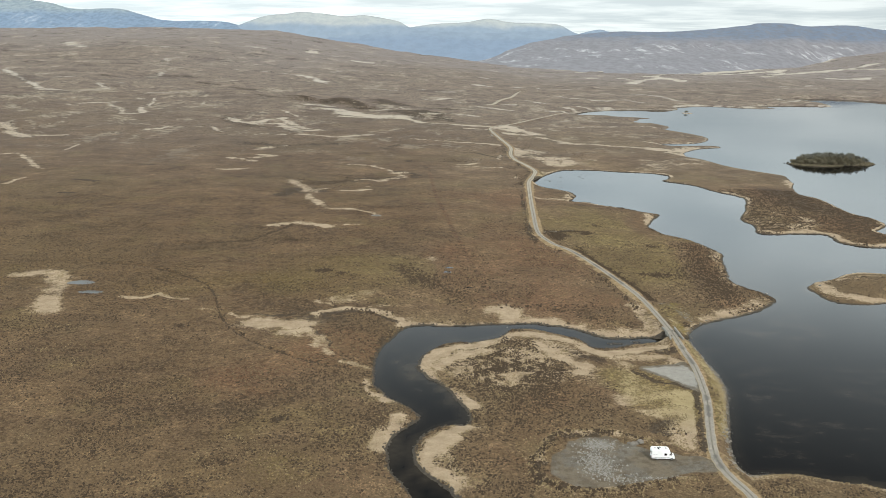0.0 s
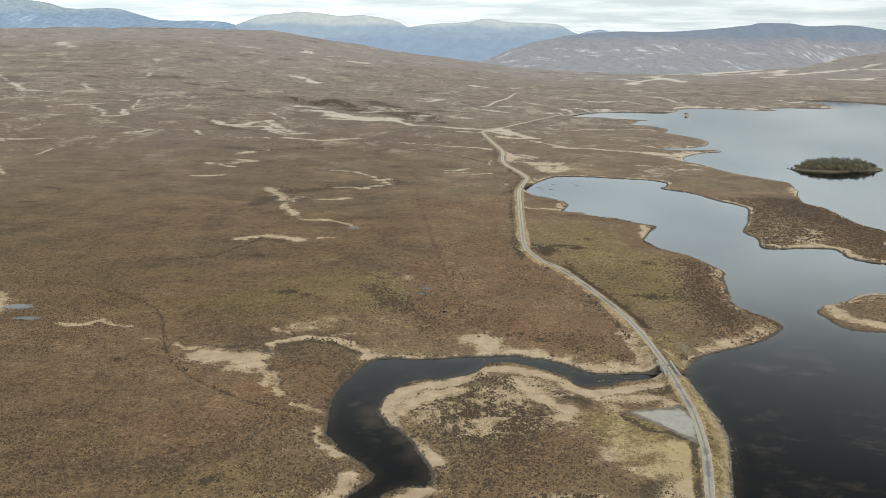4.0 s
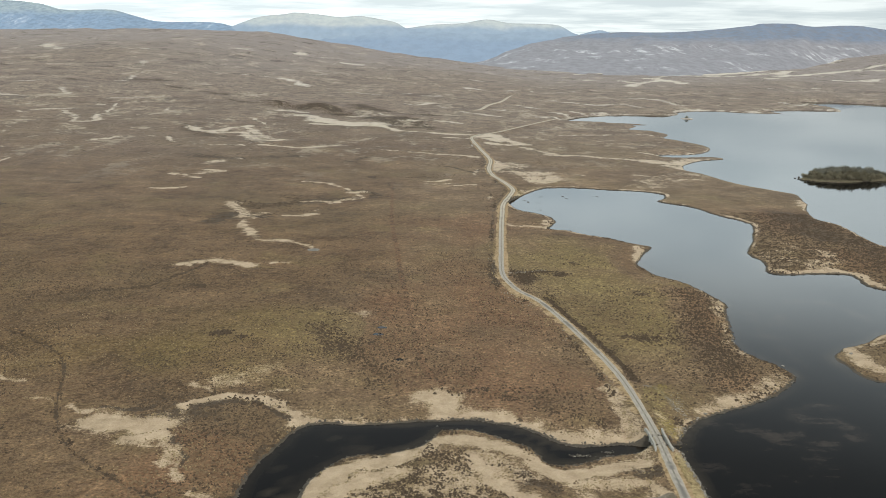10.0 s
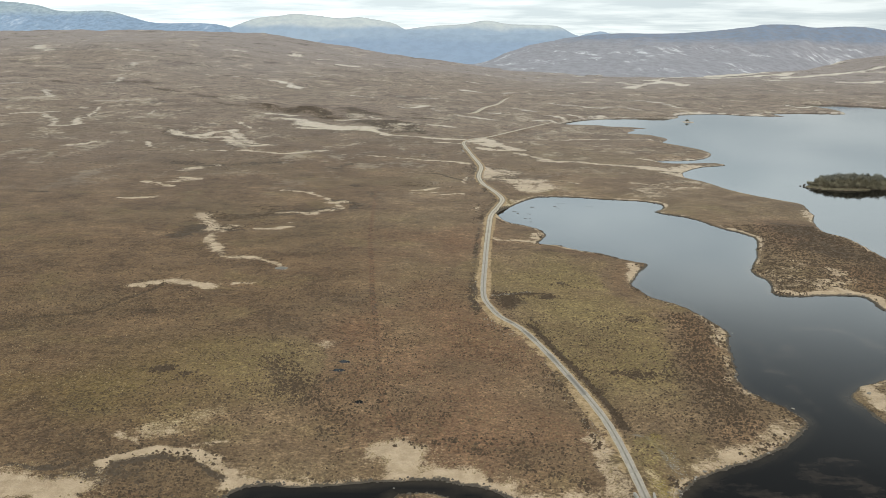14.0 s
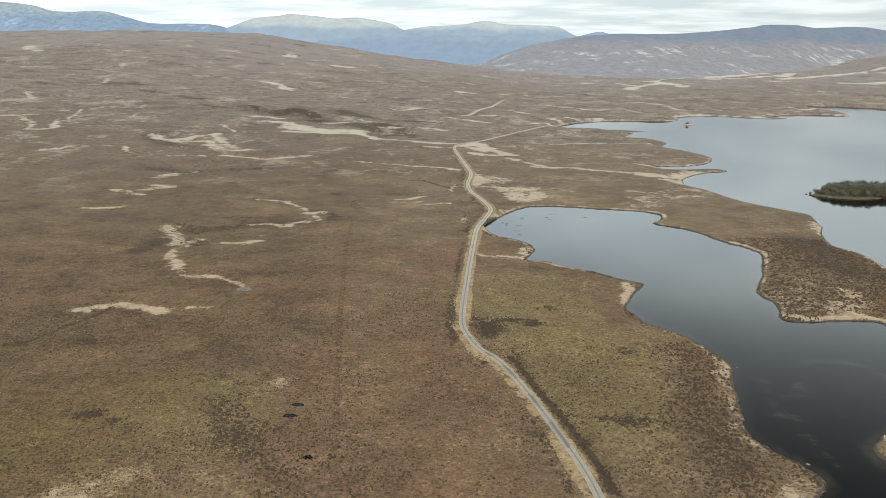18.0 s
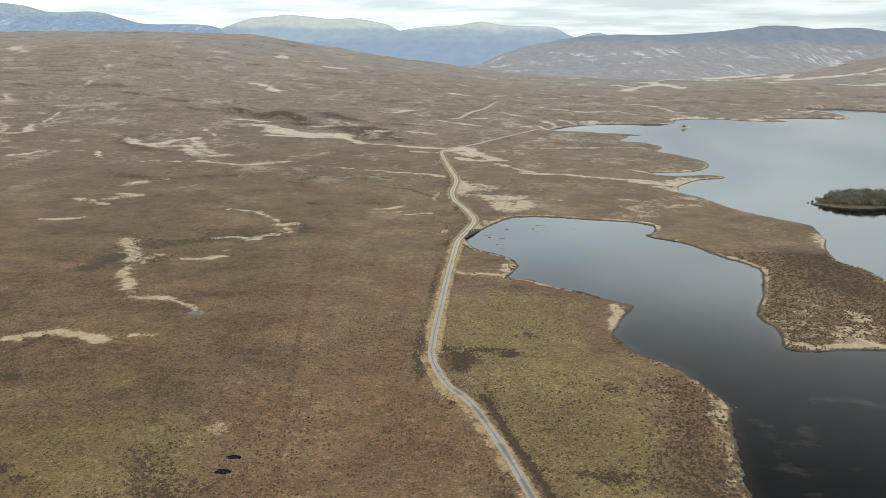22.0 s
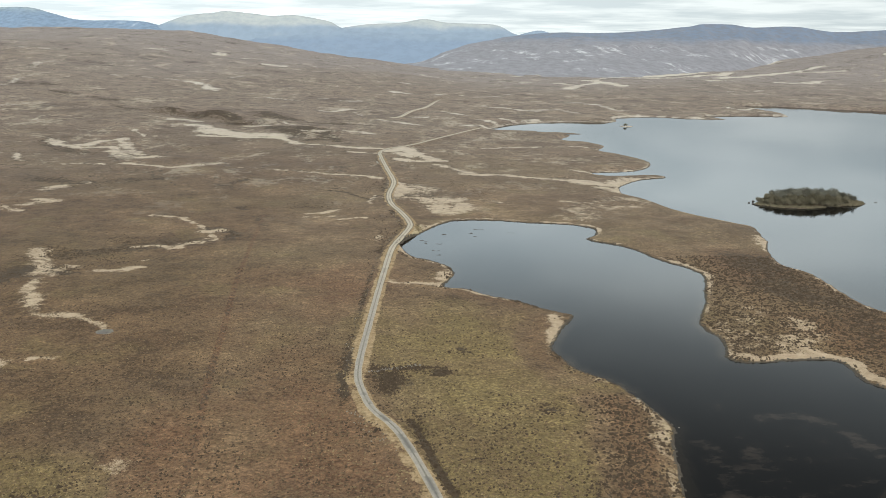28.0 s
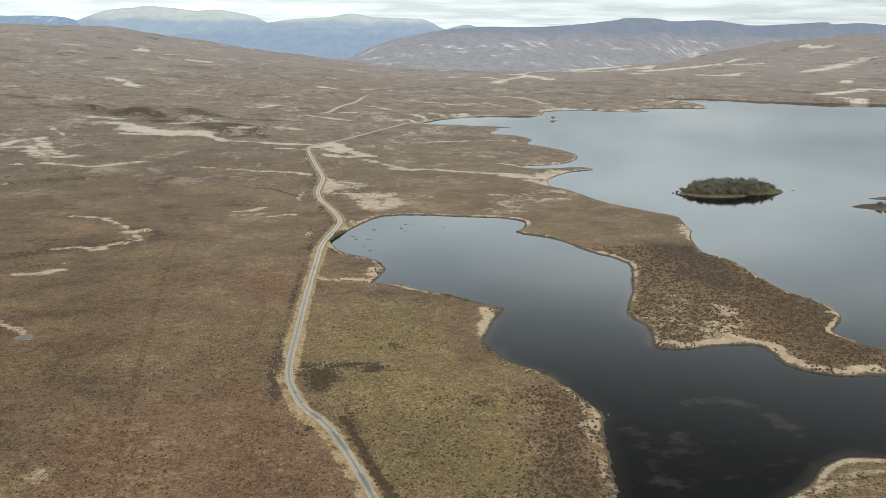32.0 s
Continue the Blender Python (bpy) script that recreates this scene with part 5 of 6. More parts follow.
# ---- the mountains beyond ----
def hills(name, crest, far_y, depth_y, foot_z, mat, label, seed, rough=0.10):
    """A ridge: its crest (bearing as x over y, height in metres) at far_y, falling towards the viewer over depth_y."""
    c = curve(crest, 8)
    order = np.argsort(c[:, 0])
    cu, cz = c[order, 0], c[order, 1]
    us = np.linspace(cu[0], cu[-1], 260)
    zs = np.interp(us, cu, cz)
    rows = 30
    depth = np.interp(us, [b[0] for b in depth_y], [b[1] for b in depth_y]) if isinstance(depth_y, list) else np.full_like(us, depth_y)
    V = []
    for j in range(rows + 4):
        s = j / rows
        if s <= 1:
            y = far_y - depth * (1 - s)
            prof = s ** 1.15
        else:
            y = far_y + (s - 1) * depth * 0.9
            prof = 1 - (s - 1) * 0.9
        x = us * (far_y + (y - far_y) * 0.85)
        n = vnoise(us * 9000 + seed * 99, y, 420, seed, 5)
        g = vnoise(us * 9000 + seed * 31, y * 0.35, 150, seed + 3, 3)
        z = foot_z + (zs - foot_z) * prof * (1 + (rough * n + rough * 0.8 * g) * 4 * prof * max(0, 1 - s)) + 1.5 * g * min(1, s)
        V.append(np.stack([x, y, z], 1))
    V = np.array(V)
    ids = np.arange(V.shape[0] * V.shape[1]).reshape(V.shape[:2])
    q = np.stack([ids[:-1, :-1], ids[:-1, 1:], ids[1:, 1:], ids[1:, :-1]], -1).reshape(-1, 4)
    return tagged(new(name, mesh_of(name, V.reshape(-1, 3), q, mat, smooth=True)), label, "mountain", kind="structure")


# far hills: the blue of aerial haze is put into their base colours
HAZE_BLUE = hill_material("distant_haze_blue_hill", (0.188, 0.243, 0.32), (0.215, 0.27, 0.335), (0.32, 0.35, 0.38), 0.2, 60, 150, 0.003, 0.25)
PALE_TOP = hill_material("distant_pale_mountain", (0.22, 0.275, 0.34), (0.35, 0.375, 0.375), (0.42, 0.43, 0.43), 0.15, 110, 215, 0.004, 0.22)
# eastern hill: haze painted in as bluish grey, bluer higher up
CRAGGY = hill_material("hazy_craggy_heather_hillside", (0.208, 0.205, 0.222), (0.138, 0.172, 0.230), (0.46, 0.46, 0.47), 0.9, 50, 175, 0.006, 0.6)
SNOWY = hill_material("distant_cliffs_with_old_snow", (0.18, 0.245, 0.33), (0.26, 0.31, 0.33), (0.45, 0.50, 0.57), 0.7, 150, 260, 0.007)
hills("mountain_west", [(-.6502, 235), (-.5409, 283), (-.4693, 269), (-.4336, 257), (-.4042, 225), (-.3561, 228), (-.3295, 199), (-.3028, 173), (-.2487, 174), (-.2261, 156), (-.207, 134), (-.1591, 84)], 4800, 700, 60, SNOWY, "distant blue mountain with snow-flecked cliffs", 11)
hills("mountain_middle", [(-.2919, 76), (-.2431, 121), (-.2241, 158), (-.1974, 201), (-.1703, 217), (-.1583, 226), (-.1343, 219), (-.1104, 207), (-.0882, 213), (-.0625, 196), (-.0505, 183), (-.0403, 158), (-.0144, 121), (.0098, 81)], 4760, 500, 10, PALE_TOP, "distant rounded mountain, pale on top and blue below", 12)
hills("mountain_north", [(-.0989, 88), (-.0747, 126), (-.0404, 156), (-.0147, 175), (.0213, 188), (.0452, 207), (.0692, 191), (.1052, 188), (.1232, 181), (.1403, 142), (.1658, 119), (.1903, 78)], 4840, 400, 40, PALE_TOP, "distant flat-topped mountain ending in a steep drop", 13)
hills("mountain_small", [(.118, 87), (.1297, 122), (.1416, 134), (.1653, 161), (.1804, 148), (.2197, 128), (.2622, 96)], 4860, 200, 60, HAZE_BLUE, "small far blue summit", 14)
hills("mountain_blue", [(-.2436, 39), (-.1827, 108), (-.1465, 126), (-.1103, 139), (-.0503, 140), (-.0022, 135), (.0518, 133), (.1057, 147), (.1298, 132), (.1661, 104), (.2028, 52)], 4640, 700, -30, HAZE_BLUE, "blue-grey hill slope above the valley", 15)
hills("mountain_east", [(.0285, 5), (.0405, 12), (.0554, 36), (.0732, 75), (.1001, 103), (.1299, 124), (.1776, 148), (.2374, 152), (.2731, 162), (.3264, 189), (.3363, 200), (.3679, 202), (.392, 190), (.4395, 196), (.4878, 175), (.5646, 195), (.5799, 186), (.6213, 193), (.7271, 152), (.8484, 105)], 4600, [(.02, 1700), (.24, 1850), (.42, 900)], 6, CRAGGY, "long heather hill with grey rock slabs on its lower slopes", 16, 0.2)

# ---- helpers for things ----
def ground_at(x, y):
    return float(height(np.array([float(x)]), np.array([float(y)]))[0])


def thing(name, x, y, z, turn=0.0, label="", category="", group=""):
    ob = new(name)
    ob.empty_display_size = 0.3
    ob.matrix_world = pose(x, y, z, 0, 0, turn)
    return tagged(ob, label, category, group)


def box(bm, x0, x1, y0, y1, z0, z1):
    vs = [bm.verts.new((x, y, z)) for x in (x0, x1) for y in (y0, y1) for z in (z0, z1)]
    for q in ((0, 1, 3, 2), (4, 6, 7, 5), (0, 4, 5, 1), (2, 3, 7, 6), (0, 2, 6, 4), (1, 5, 7, 3)):
        bm.faces.new([vs[i] for i in q])
    return vs


def soften(bm, width, segments=2):
    bmesh.ops.recalc_face_normals(bm, faces=bm.faces)
    bmesh.ops.bevel(bm, geom=list(bm.edges), offset=width, segments=segments, affect="EDGES", profile=0.5)


def boxed(name, dims, mat, parent, label="", bevel=0.02):
    bm = bmesh.new()
    box(bm, *dims)
    soften(bm, bevel, 1)
    return part(name, bm, mat, parent, label)


def prism(bm, outline, y0, y1):
    """Extrudes an outline in x and z along y."""
    a, b = [bm.verts.new((x, y0, z)) for x, z in outline], [bm.verts.new((x, y1, z)) for x, z in outline]
    n = len(outline)
    bm.faces.new(a[::-1]), bm.faces.new(b)
    for i in range(n):
        bm.faces.new((a[i], a[(i + 1) % n], b[(i + 1) % n], b[i]))


def stone_mesh(name, seed, mat, fine=1):
    rng = random.Random(seed)
    bm = bmesh.new()
    bmesh.ops.create_icosphere(bm, subdivisions=fine, radius=1.0)
    sx, sy, sz = rng.uniform(0.8, 1.3), rng.uniform(0.7, 1.1), rng.uniform(0.5, 0.8)
    for v in bm.verts:
        k = rng.uniform(0.78, 1.15)
        v.co = Vector((v.co.x * sx * k, v.co.y * sy * k, v.co.z * sz * k))
    me = bpy.data.meshes.new(name)
    bm.to_mesh(me)
    bm.free()
    me.materials.append(mat)
    return me


# ---- stone bridge over the river's mouth ----
def stone_bridge():
    b = thing("bridge", BRIDGE_X, BRIDGE_Y, 0.0, 0, "small humped bridge of grey stone with one low arch", "bridge")
    span, rise, top = 2.45, 2.05, 0.62
    ys = [-6.4, -5.4, -4.4, -3.4] + [-span + i * span / 8 for i in range(17)] + [3.4, 4.4, 5.4, 6.4]
    for side, nm in ((-1, "west"), (1, "east")):
        bm = bmesh.new()
        cols = []
        for y in ys:
            flare = 0.05 * max(0, abs(y) - 3.4) ** 1.6
            lo = rise * math.sqrt(max(0, 1 - (y / span) ** 2)) if abs(y) < span else -0.6
            hi = float(road_height(BRIDGE_Y + y)) + top - 0.05 * max(0, abs(y) - 4)
            x0, x1 = side * (1.75 + flare), side * (2.2 + flare)
            cols.append([bm.verts.new((x, y, z)) for x in (x0, x1) for z in (lo, hi)])
        for c, d in zip(cols, cols[1:]):
            for q in ((0, 1), (1, 3), (3, 2), (2, 0)):
                bm.faces.new((c[q[0]], c[q[1]], d[q[1]], d[q[0]]))
        for c in (cols[0], cols[-1]):
            bm.faces.new((c[0], c[1], c[3], c[2]))
        bmesh.ops.recalc_face_normals(bm, faces=bm.faces)
        wall = part("parapet_wall", bm, MASONRY, b)
        for i in range(len(ys) - 1):
            bm = bmesh.new()
            ya, yb = ys[i] + 0.02, ys[i + 1] - 0.02
            if yb - ya < 0.2:
                bm.free()
                continue
            ends = []
            for y in (ya, yb):
                flare = 0.05 * max(0, abs(y) - 3.4) ** 1.6
                hi = float(road_height(BRIDGE_Y + y)) + top - 0.05 * max(0, abs(y) - 4) + 0.004
                ends.append([bm.verts.new((side * (x + flare), y, hi + dz)) for x, dz in ((1.7, 0), (1.7, 0.16), (2.25, 0.16), (2.25, 0))])
            for j in range(4):
                bm.faces.new((ends[0][j], ends[0][(j + 1) % 4], ends[1][(j + 1) % 4], ends[1][j]))
            bm.faces.new(ends[0]), bm.faces.new(ends[1][::-1])
            bmesh.ops.recalc_face_normals(bm, faces=bm.faces)
            part("coping_stone", bm, COPING, wall, "pale coping stone")
        for i in range(13):
            a0, a1 = math.pi * i / 13 + 0.015, math.pi * (i + 1) / 13 - 0.015
            bm = bmesh.new()
            ring = []
            for x in (side * 2.12, side * 2.27):
                ring.append([bm.verts.new((x, (span + r) * math.cos(a), (rise + r) * math.sin(a))) for a, r in ((a0, -0.01), (a1, -0.01), (a1, 0.36), (a0, 0.36))])
            for j in range(4):
                bm.faces.new((ring[0][j], ring[0][(j + 1) % 4], ring[1][(j + 1) % 4], ring[1][j]))
            bm.faces.new(ring[0]), bm.faces.new(ring[1][::-1])
            bmesh.ops.recalc_face_normals(bm, faces=bm.faces)
            part("voussoir", bm, STONE, wall)
    bm = bmesh.new()
    inner, outer = [], []
    for i in range(17):
        a = math.pi * i / 16
        inner.append([bm.verts.new((x, span * math.cos(a), rise * math.sin(a) - (0.6 if i in (0, 16) else 0))) for x in (-1.76, 1.76)])
        outer.append([bm.verts.new((x, (span + 0.3) * math.cos(a), (rise + 0.3) * math.sin(a) - (0.6 if i in (0, 16) else 0))) for x in (-1.76, 1.76)])
    for ring in (inner, outer):
        for c, d in zip(ring, ring[1:]):
            bm.faces.new((c[0], c[1], d[1], d[0]))
    for i in range(16):
        for s in (0, 1):
            bm.faces.new((inner[i][s], inner[i + 1][s], outer[i + 1][s], outer[i][s]))
    bmesh.ops.recalc_face_normals(bm, faces=bm.faces)
    part("arch_vault", bm, MASONRY, b, "shadowed stone vault")


stone_bridge()


# ---- motorhome ----
def motorhome(x, y, turn):
    m = thing("motorhome", x, y, 1.45, turn, "white coach-built motorhome parked on the gravel pitch", "motorhome")
    bm = bmesh.new()
    prism(bm, [(-2.95, 0.55), (-2.98, 2.55), (-2.75, 2.78), (1.0, 2.80), (1.55, 2.62), (1.72, 2.2), (1.55, 1.95), (1.5, 0.5), (1.2, 0.42), (-2.6, 0.42)], -1.12, 1.12)
    soften(bm, 0.07)
    body = part("body", bm, WHITE, m, "white moulded living body with rounded roof edges")
    bm = bmesh.new()
    prism(bm, [(1.42, 0.4), (1.42, 2.02), (1.72, 2.0), (2.38, 1.28), (2.86, 1.08), (2.98, 0.75), (2.96, 0.38)], -0.98, 0.98)
    soften(bm, 0.07)
    cab = part("cab", bm, WHITE, m, "white van cab with sloping bonnet")
    bm = bmesh.new()
    prism(bm, [(1.80, 1.98), (1.83, 1.99), (2.38, 1.36), (2.34, 1.34)], -0.86, 0.86)
    for v in bm.verts:
        v.co.x += 0.03
    part("windscreen", bm, GLASS_DARK, cab, "dark raked windscreen")
    bm = bmesh.new()
    box(bm, 2.9, 3.04, -0.96, 0.96, 0.32, 0.62)
    soften(bm, 0.04)
    part("front_bumper", bm, GREY_TRIM, cab, "grey plastic bumper")
    for s in (-1, 1):
        bm = bmesh.new()
        y0, y1 = sorted((s * 0.985, s * 0.962))
        prism(bm, [(1.55, 1.36), (1.55, 1.86), (1.78, 1.84), (2.22, 1.36)], y0 if s > 0 else y0, y1)
        part("cab_window", bm, GLASS_DARK, cab, "dark cab side window")
        boxed("headlamp", (2.72, 2.93, s * 0.9 - 0.1, s * 0.9 + 0.06, 0.82, 1.0), LAMP, cab, "clear headlamp")
        boxed("wing_mirror", (1.98, 2.1, s * 1.12 - 0.11, s * 1.12 + 0.11, 1.38, 1.68), GREY_TRIM, cab, "grey wing mirror")
        boxed("tail_lamp", (-3.02, -2.96, s * 0.98 - 0.07, s * 0.98 + 0.07, 0.75, 1.2), TAIL, body, "red tail lamp")
        for wx in (-1.55, 2.15):
            tyre_bm = bmesh.new()
            bmesh.ops.create_cone(tyre_bm, cap_ends=True, segments=20, radius1=0.34, radius2=0.34, depth=0.22, matrix=pose(wx, s * 0.9, 0.34, 90))
            soften(tyre_bm, 0.03, 1)
            wheel = part("wheel", tyre_bm, RUBBER, m, "black tyre")
            bm = bmesh.new()
            bmesh.ops.create_cone(bm, cap_ends=True, segments=16, radius1=0.2, radius2=0.17, depth=0.05, matrix=pose(wx, s * 1.02, 0.34, 90 * s))
            part("wheel_trim", bm, RIM, wheel, "silver wheel trim")
        for wx, w, z in ((0.55, 0.62, 1.62),) if s < 0 else ((-1.6, 0.9, 1.62), (0.2, 0.6, 1.62)):
            fr = boxed("window_frame", (wx - w / 2 - 0.05, wx + w / 2 + 0.05, s * 1.128 - 0.012, s * 1.128 + 0.012, z - 0.29, z + 0.29), GREY_TRIM, body, "grey window frame", 0.008)
            boxed("pane", (wx - w / 2, wx + w / 2, s * 1.142 - 0.008, s * 1.142 + 0.008, z - 0.24, z + 0.24), GLASS_DARK, fr, "dark acrylic pane", 0.004)
        boxed("skirt_rail", (-2.9, 1.5, s * 1.13 - 0.012, s * 1.13 + 0.012, 0.72, 0.80), GREY_TRIM, body, "grey side stripe", 0.006)
    for dx, w in ((-2.35, 0.5), (-1.75, 0.45)):
        boxed("decal", (dx - w / 2, dx + w / 2, -1.134, -1.122, 1.5, 1.62), RIM, body, "faint grey decal bar", 0.003)
    boxed("entrance_door", (-0.95, -0.35, -1.134, -1.122, 0.62, 2.2), WHITE, body, "white habitation door", 0.004)
    boxed("rear_window", (-3.0, -2.965, -0.6, 0.6, 1.45, 2.0), GLASS_DARK, body, "dark rear window", 0.01)
    boxed("rear_bumper", (-3.06, -2.9, -1.08, 1.08, 0.38, 0.6), GREY_TRIM, body, "grey rear bumper")
    for rx, ry, w in ((-2.0, -0.2, 0.42), (-0.6, 0.25, 0.48), (0.75, -0.1, 0.42)):
        rl = boxed("rooflight", (rx - w, rx + w * 0.6, ry - w * 0.7, ry + w * 0.7, 2.78, 2.88), WHITE, body, "white rooflight surround", 0.03)
        boxed("rooflight_dome", (rx - w * 0.8, rx + w * 0.4, ry - w * 0.5, ry + w * 0.5, 2.884, 2.93), GLASS_DARK, rl, "smoked rooflight dome", 0.02)
    boxed("solar_panel", (-1.45, -0.95, -0.75, 0.6, 2.80, 2.84), GLASS_DARK, body, "dark solar panel", 0.006)
    bm = bmesh.new()
    bmesh.ops.create_cone(bm, cap_ends=True, segments=12, radius1=0.07, radius2=0.07, depth=3.4, matrix=pose(-0.7, 1.14, 2.62, 0, 90))
    part("awning", bm, WHITE, body, "rolled white awning")


motorhome(56.8, 209.6, -2.0)


# ---- loose stones ----
STONES = [stone_mesh("boulder", 40 + i, STONE, 2) for i in range(5)]
WET_STONES = [stone_mesh("boulder", 50 + i, DARK_STONE, 2) for i in range(4)]


def boulder(x, y, r, rng, label, group):
    if group in ("boulders along the spur", "shore boulders") and not -1.9 < float(water_depth(np.array([x]), np.array([y]))[0]) < 0.3:
        return None
    ob = new("boulder", rng.choice(WET_STONES if group in ("rocks in the bay", "rocks by the island") else STONES))
    z = max(ground_at(x, y), -0.25)
    ob.matrix_world = pose(x, y, z + r * 0.18, rng.uniform(-15, 15), rng.uniform(-15, 15), rng.uniform(0, 360)) @ Matrix.Scale(r, 4)
    return tagged(ob, label, "boulder", group)


rng = random.Random(7)
for dx, dy, r in ((0, 0, 1.15), (1.6, 0.3, 0.95), (-1.3, 0.5, 0.7)):
    boulder(51.4 + dx, 217.6 + dy, r, rng, "pale grey boulder at the edge of the gravel pitch", "boulders by the pitch")
for _ in range(34):
    boulder(rng.uniform(33, 47), rng.uniform(197, 219), rng.uniform(0.16, 0.36), rng, "broken grey rock lying on the gravel pitch", "rocks on the gravel pitch")
for x, y, r in ((46.5, 199.5, 0.7), (47.4, 199.8, 0.5), (45.8, 200.0, 0.45)):
    boulder(x, y, r, rng, "pale grey boulder dumped on the gravel", "boulders by the pitch")
shore_line = curve(SHORE_SOUTH, 6)
for _ in range(105):
    q = shore_line[rng.randrange(36, len(shore_line))]
    boulder(q[0] + rng.uniform(-1.4, 1.0), q[1] + rng.uniform(-1, 1), rng.uniform(0.22, 0.55), rng, "grey shore boulder at the foot of the road bank", "shore boulders")
spur_line = curve(SHORE_SPUR, 6)
for _ in range(85):
    q = spur_line[rng.randrange(0, len(spur_line))]
    boulder(q[0] + rng.uniform(-1.2, 1.4), q[1] + rng.uniform(-1.2, 1.2), rng.uniform(0.2, 0.5), rng, "dark wet boulder at the water's edge", "boulders along the spur")
for x, y, r in ((139.8, 370.5, 0.7), (167.0, 381.0, 0.6), (143.5, 441.0, 0.5), (60.4, 301.1, 0.5), (62.0, 301.7, 0.55), (63.6, 301.8, 0.45), (69.5, 303.6, 0.5), (24.5, 318.6, 0.45)):
    boulder(x, y, r, rng, "lone boulder standing in shallow water", "boulders in the water")
for x, y in ((307.5, 797), (306, 801), (310, 804), (312, 808), (308, 793), (311, 788)):
    boulder(x, y, rng.uniform(0.7, 1.3), rng, "low dark rock at the west end of the wooded island", "rocks by the island")
for x, y in ((81, 673), (85, 657), (85, 647), (105, 699), (107, 691), (112, 710), (130, 700), (91, 695), (79, 679), (87, 672)):
    for _ in range(3):
        ob = boulder(x + rng.uniform(-2, 2), y + rng.uniform(-1, 1), rng.uniform(0.45, 0.8), rng, "low dark rock awash in the shallows of the bay", "rocks in the bay")
        ob.matrix_world = Matrix.Translation((ob.location.x, ob.location.y, -0.05)) @ Matrix.Diagonal((1.5, 1.0, 0.3, 1.0)) @ Matrix.Scale(ob.scale.x, 4)



def scatter(name, mat, places, sizes, tall, seed, label, category, sides=5):
    """Many small uneven tufts or stones in one mesh."""
    rs = np.random.RandomState(seed)
    n = len(places)
    x, y = places[:, 0], places[:, 1]
    z = np.maximum(height(x, y), -0.1)
    ang = rs.uniform(0, math.tau, n)[:, None] + np.arange(sides)[None, :] * math.tau / sides + rs.uniform(-0.35, 0.35, (n, sides))
    rad = sizes[:, None] * rs.uniform(0.6, 1.3, (n, sides))
    low = z[:, None] - 0.06 + (sizes * tall)[:, None] * rs.uniform(-0.1, 0.3, (n, sides)) * (sides < 6)
    low = np.where(rs.uniform(0, 1, (n, sides)) < 0.6, (z - 0.06)[:, None], low)
    ring = np.stack([x[:, None] + rad * np.cos(ang), y[:, None] + rad * np.sin(ang), low], -1)
    tip = np.stack([x + sizes * rs.uniform(-0.35, 0.35, n), y + sizes * rs.uniform(-0.35, 0.35, n), z + sizes * tall * rs.uniform(0.8, 1.3, n)], -1)[:, None, :]
    V = np.concatenate([ring, tip], 1)
    m = sides + 1
    base = (np.arange(n) * m)[:, None, None]
    k = np.arange(sides)
    tri = np.stack([k, (k + 1) % sides, np.full(sides, sides)], -1)
    F = (base + tri[None]).reshape(-1, 3)
    return tagged(new(name, mesh_of(name, V.reshape(-1, 3), F, mat)), label, category, kind="stuff")


rs = np.random.RandomState(3)


# rubble on the pitch, shingle along the road bank
heap = np.concatenate([np.stack([rs.normal(42, 2.2, 900), rs.normal(217, 1.5, 900)], 1), np.stack([rs.normal(40, 2.4, 1300), rs.normal(206, 3.8, 1300)], 1), np.stack([rs.uniform(40, 64, 600), rs.normal(198.3, 1.3, 600)], 1)])
heap = heap[inside(heap[:, 0], heap[:, 1], PITCH)]
scatter("rubble", RUBBLE, heap, rs.uniform(0, 1, len(heap)) ** 2 * 0.26 + 0.07, 1.0, 5, "grey broken stones tipped on the gravel", "rubble")
q = shore_line[rs.randint(20, len(shore_line), 900)] + rs.normal(0, 0.8, (900, 2)) + np.array([-0.4, 0])
scatter("shingle", RUBBLE, q, rs.uniform(0.1, 0.28, len(q)), 0.9, 6, "grey stones of the road bank along the loch", "shingle")
whole = np.vstack([curve(SHORE_SPUR + SHORE_BAY + SHORE_SPIT_BAYSIDE, 10), curve(RIVER_WEST[3:], 8), curve(RIVER_EAST[3:], 8)])
q = whole[rs.randint(0, len(whole), 9000)] + rs.normal(0, 1.0, (9000, 2))
d = water_depth(q[:, 0], q[:, 1])
q = q[(d < 0.35) & (d > -1.3)]
scatter("shore_stones", DARK_STONE, q, rs.uniform(0, 1, len(q)) ** 1.6 * 0.4 + 0.13, 0.8, 8, "small dark stones and turf lumps along the water's edge", "shore stones")


q = np.concatenate([np.stack([rs.normal(95, 1.2, 200), rs.normal(331, 5, 200)], 1), np.stack([rs.normal(92.5, 1.5, 120), rs.normal(316, 2.5, 120)], 1)])
q = q[water_depth(q[:, 0], q[:, 1]) < 0.2]
scatter("spoil_stones", RUBBLE, q, rs.uniform(0.07, 0.2, len(q)), 0.9, 9, "grey stones spilled beside the old ford by the bridge", "rubble")
q = np.concatenate([np.stack([rs.normal(93.5, 1.1, 90), rs.normal(345.5, 0.9, 90)], 1), np.stack([rs.normal(89, 1.5, 260), rs.normal(317, 4, 260)], 1)])
scatter("moss", GORSE, q, rs.uniform(0.1, 0.32, len(q)), 0.6, 10, "yellow moss cushions near the bridge", "moss")


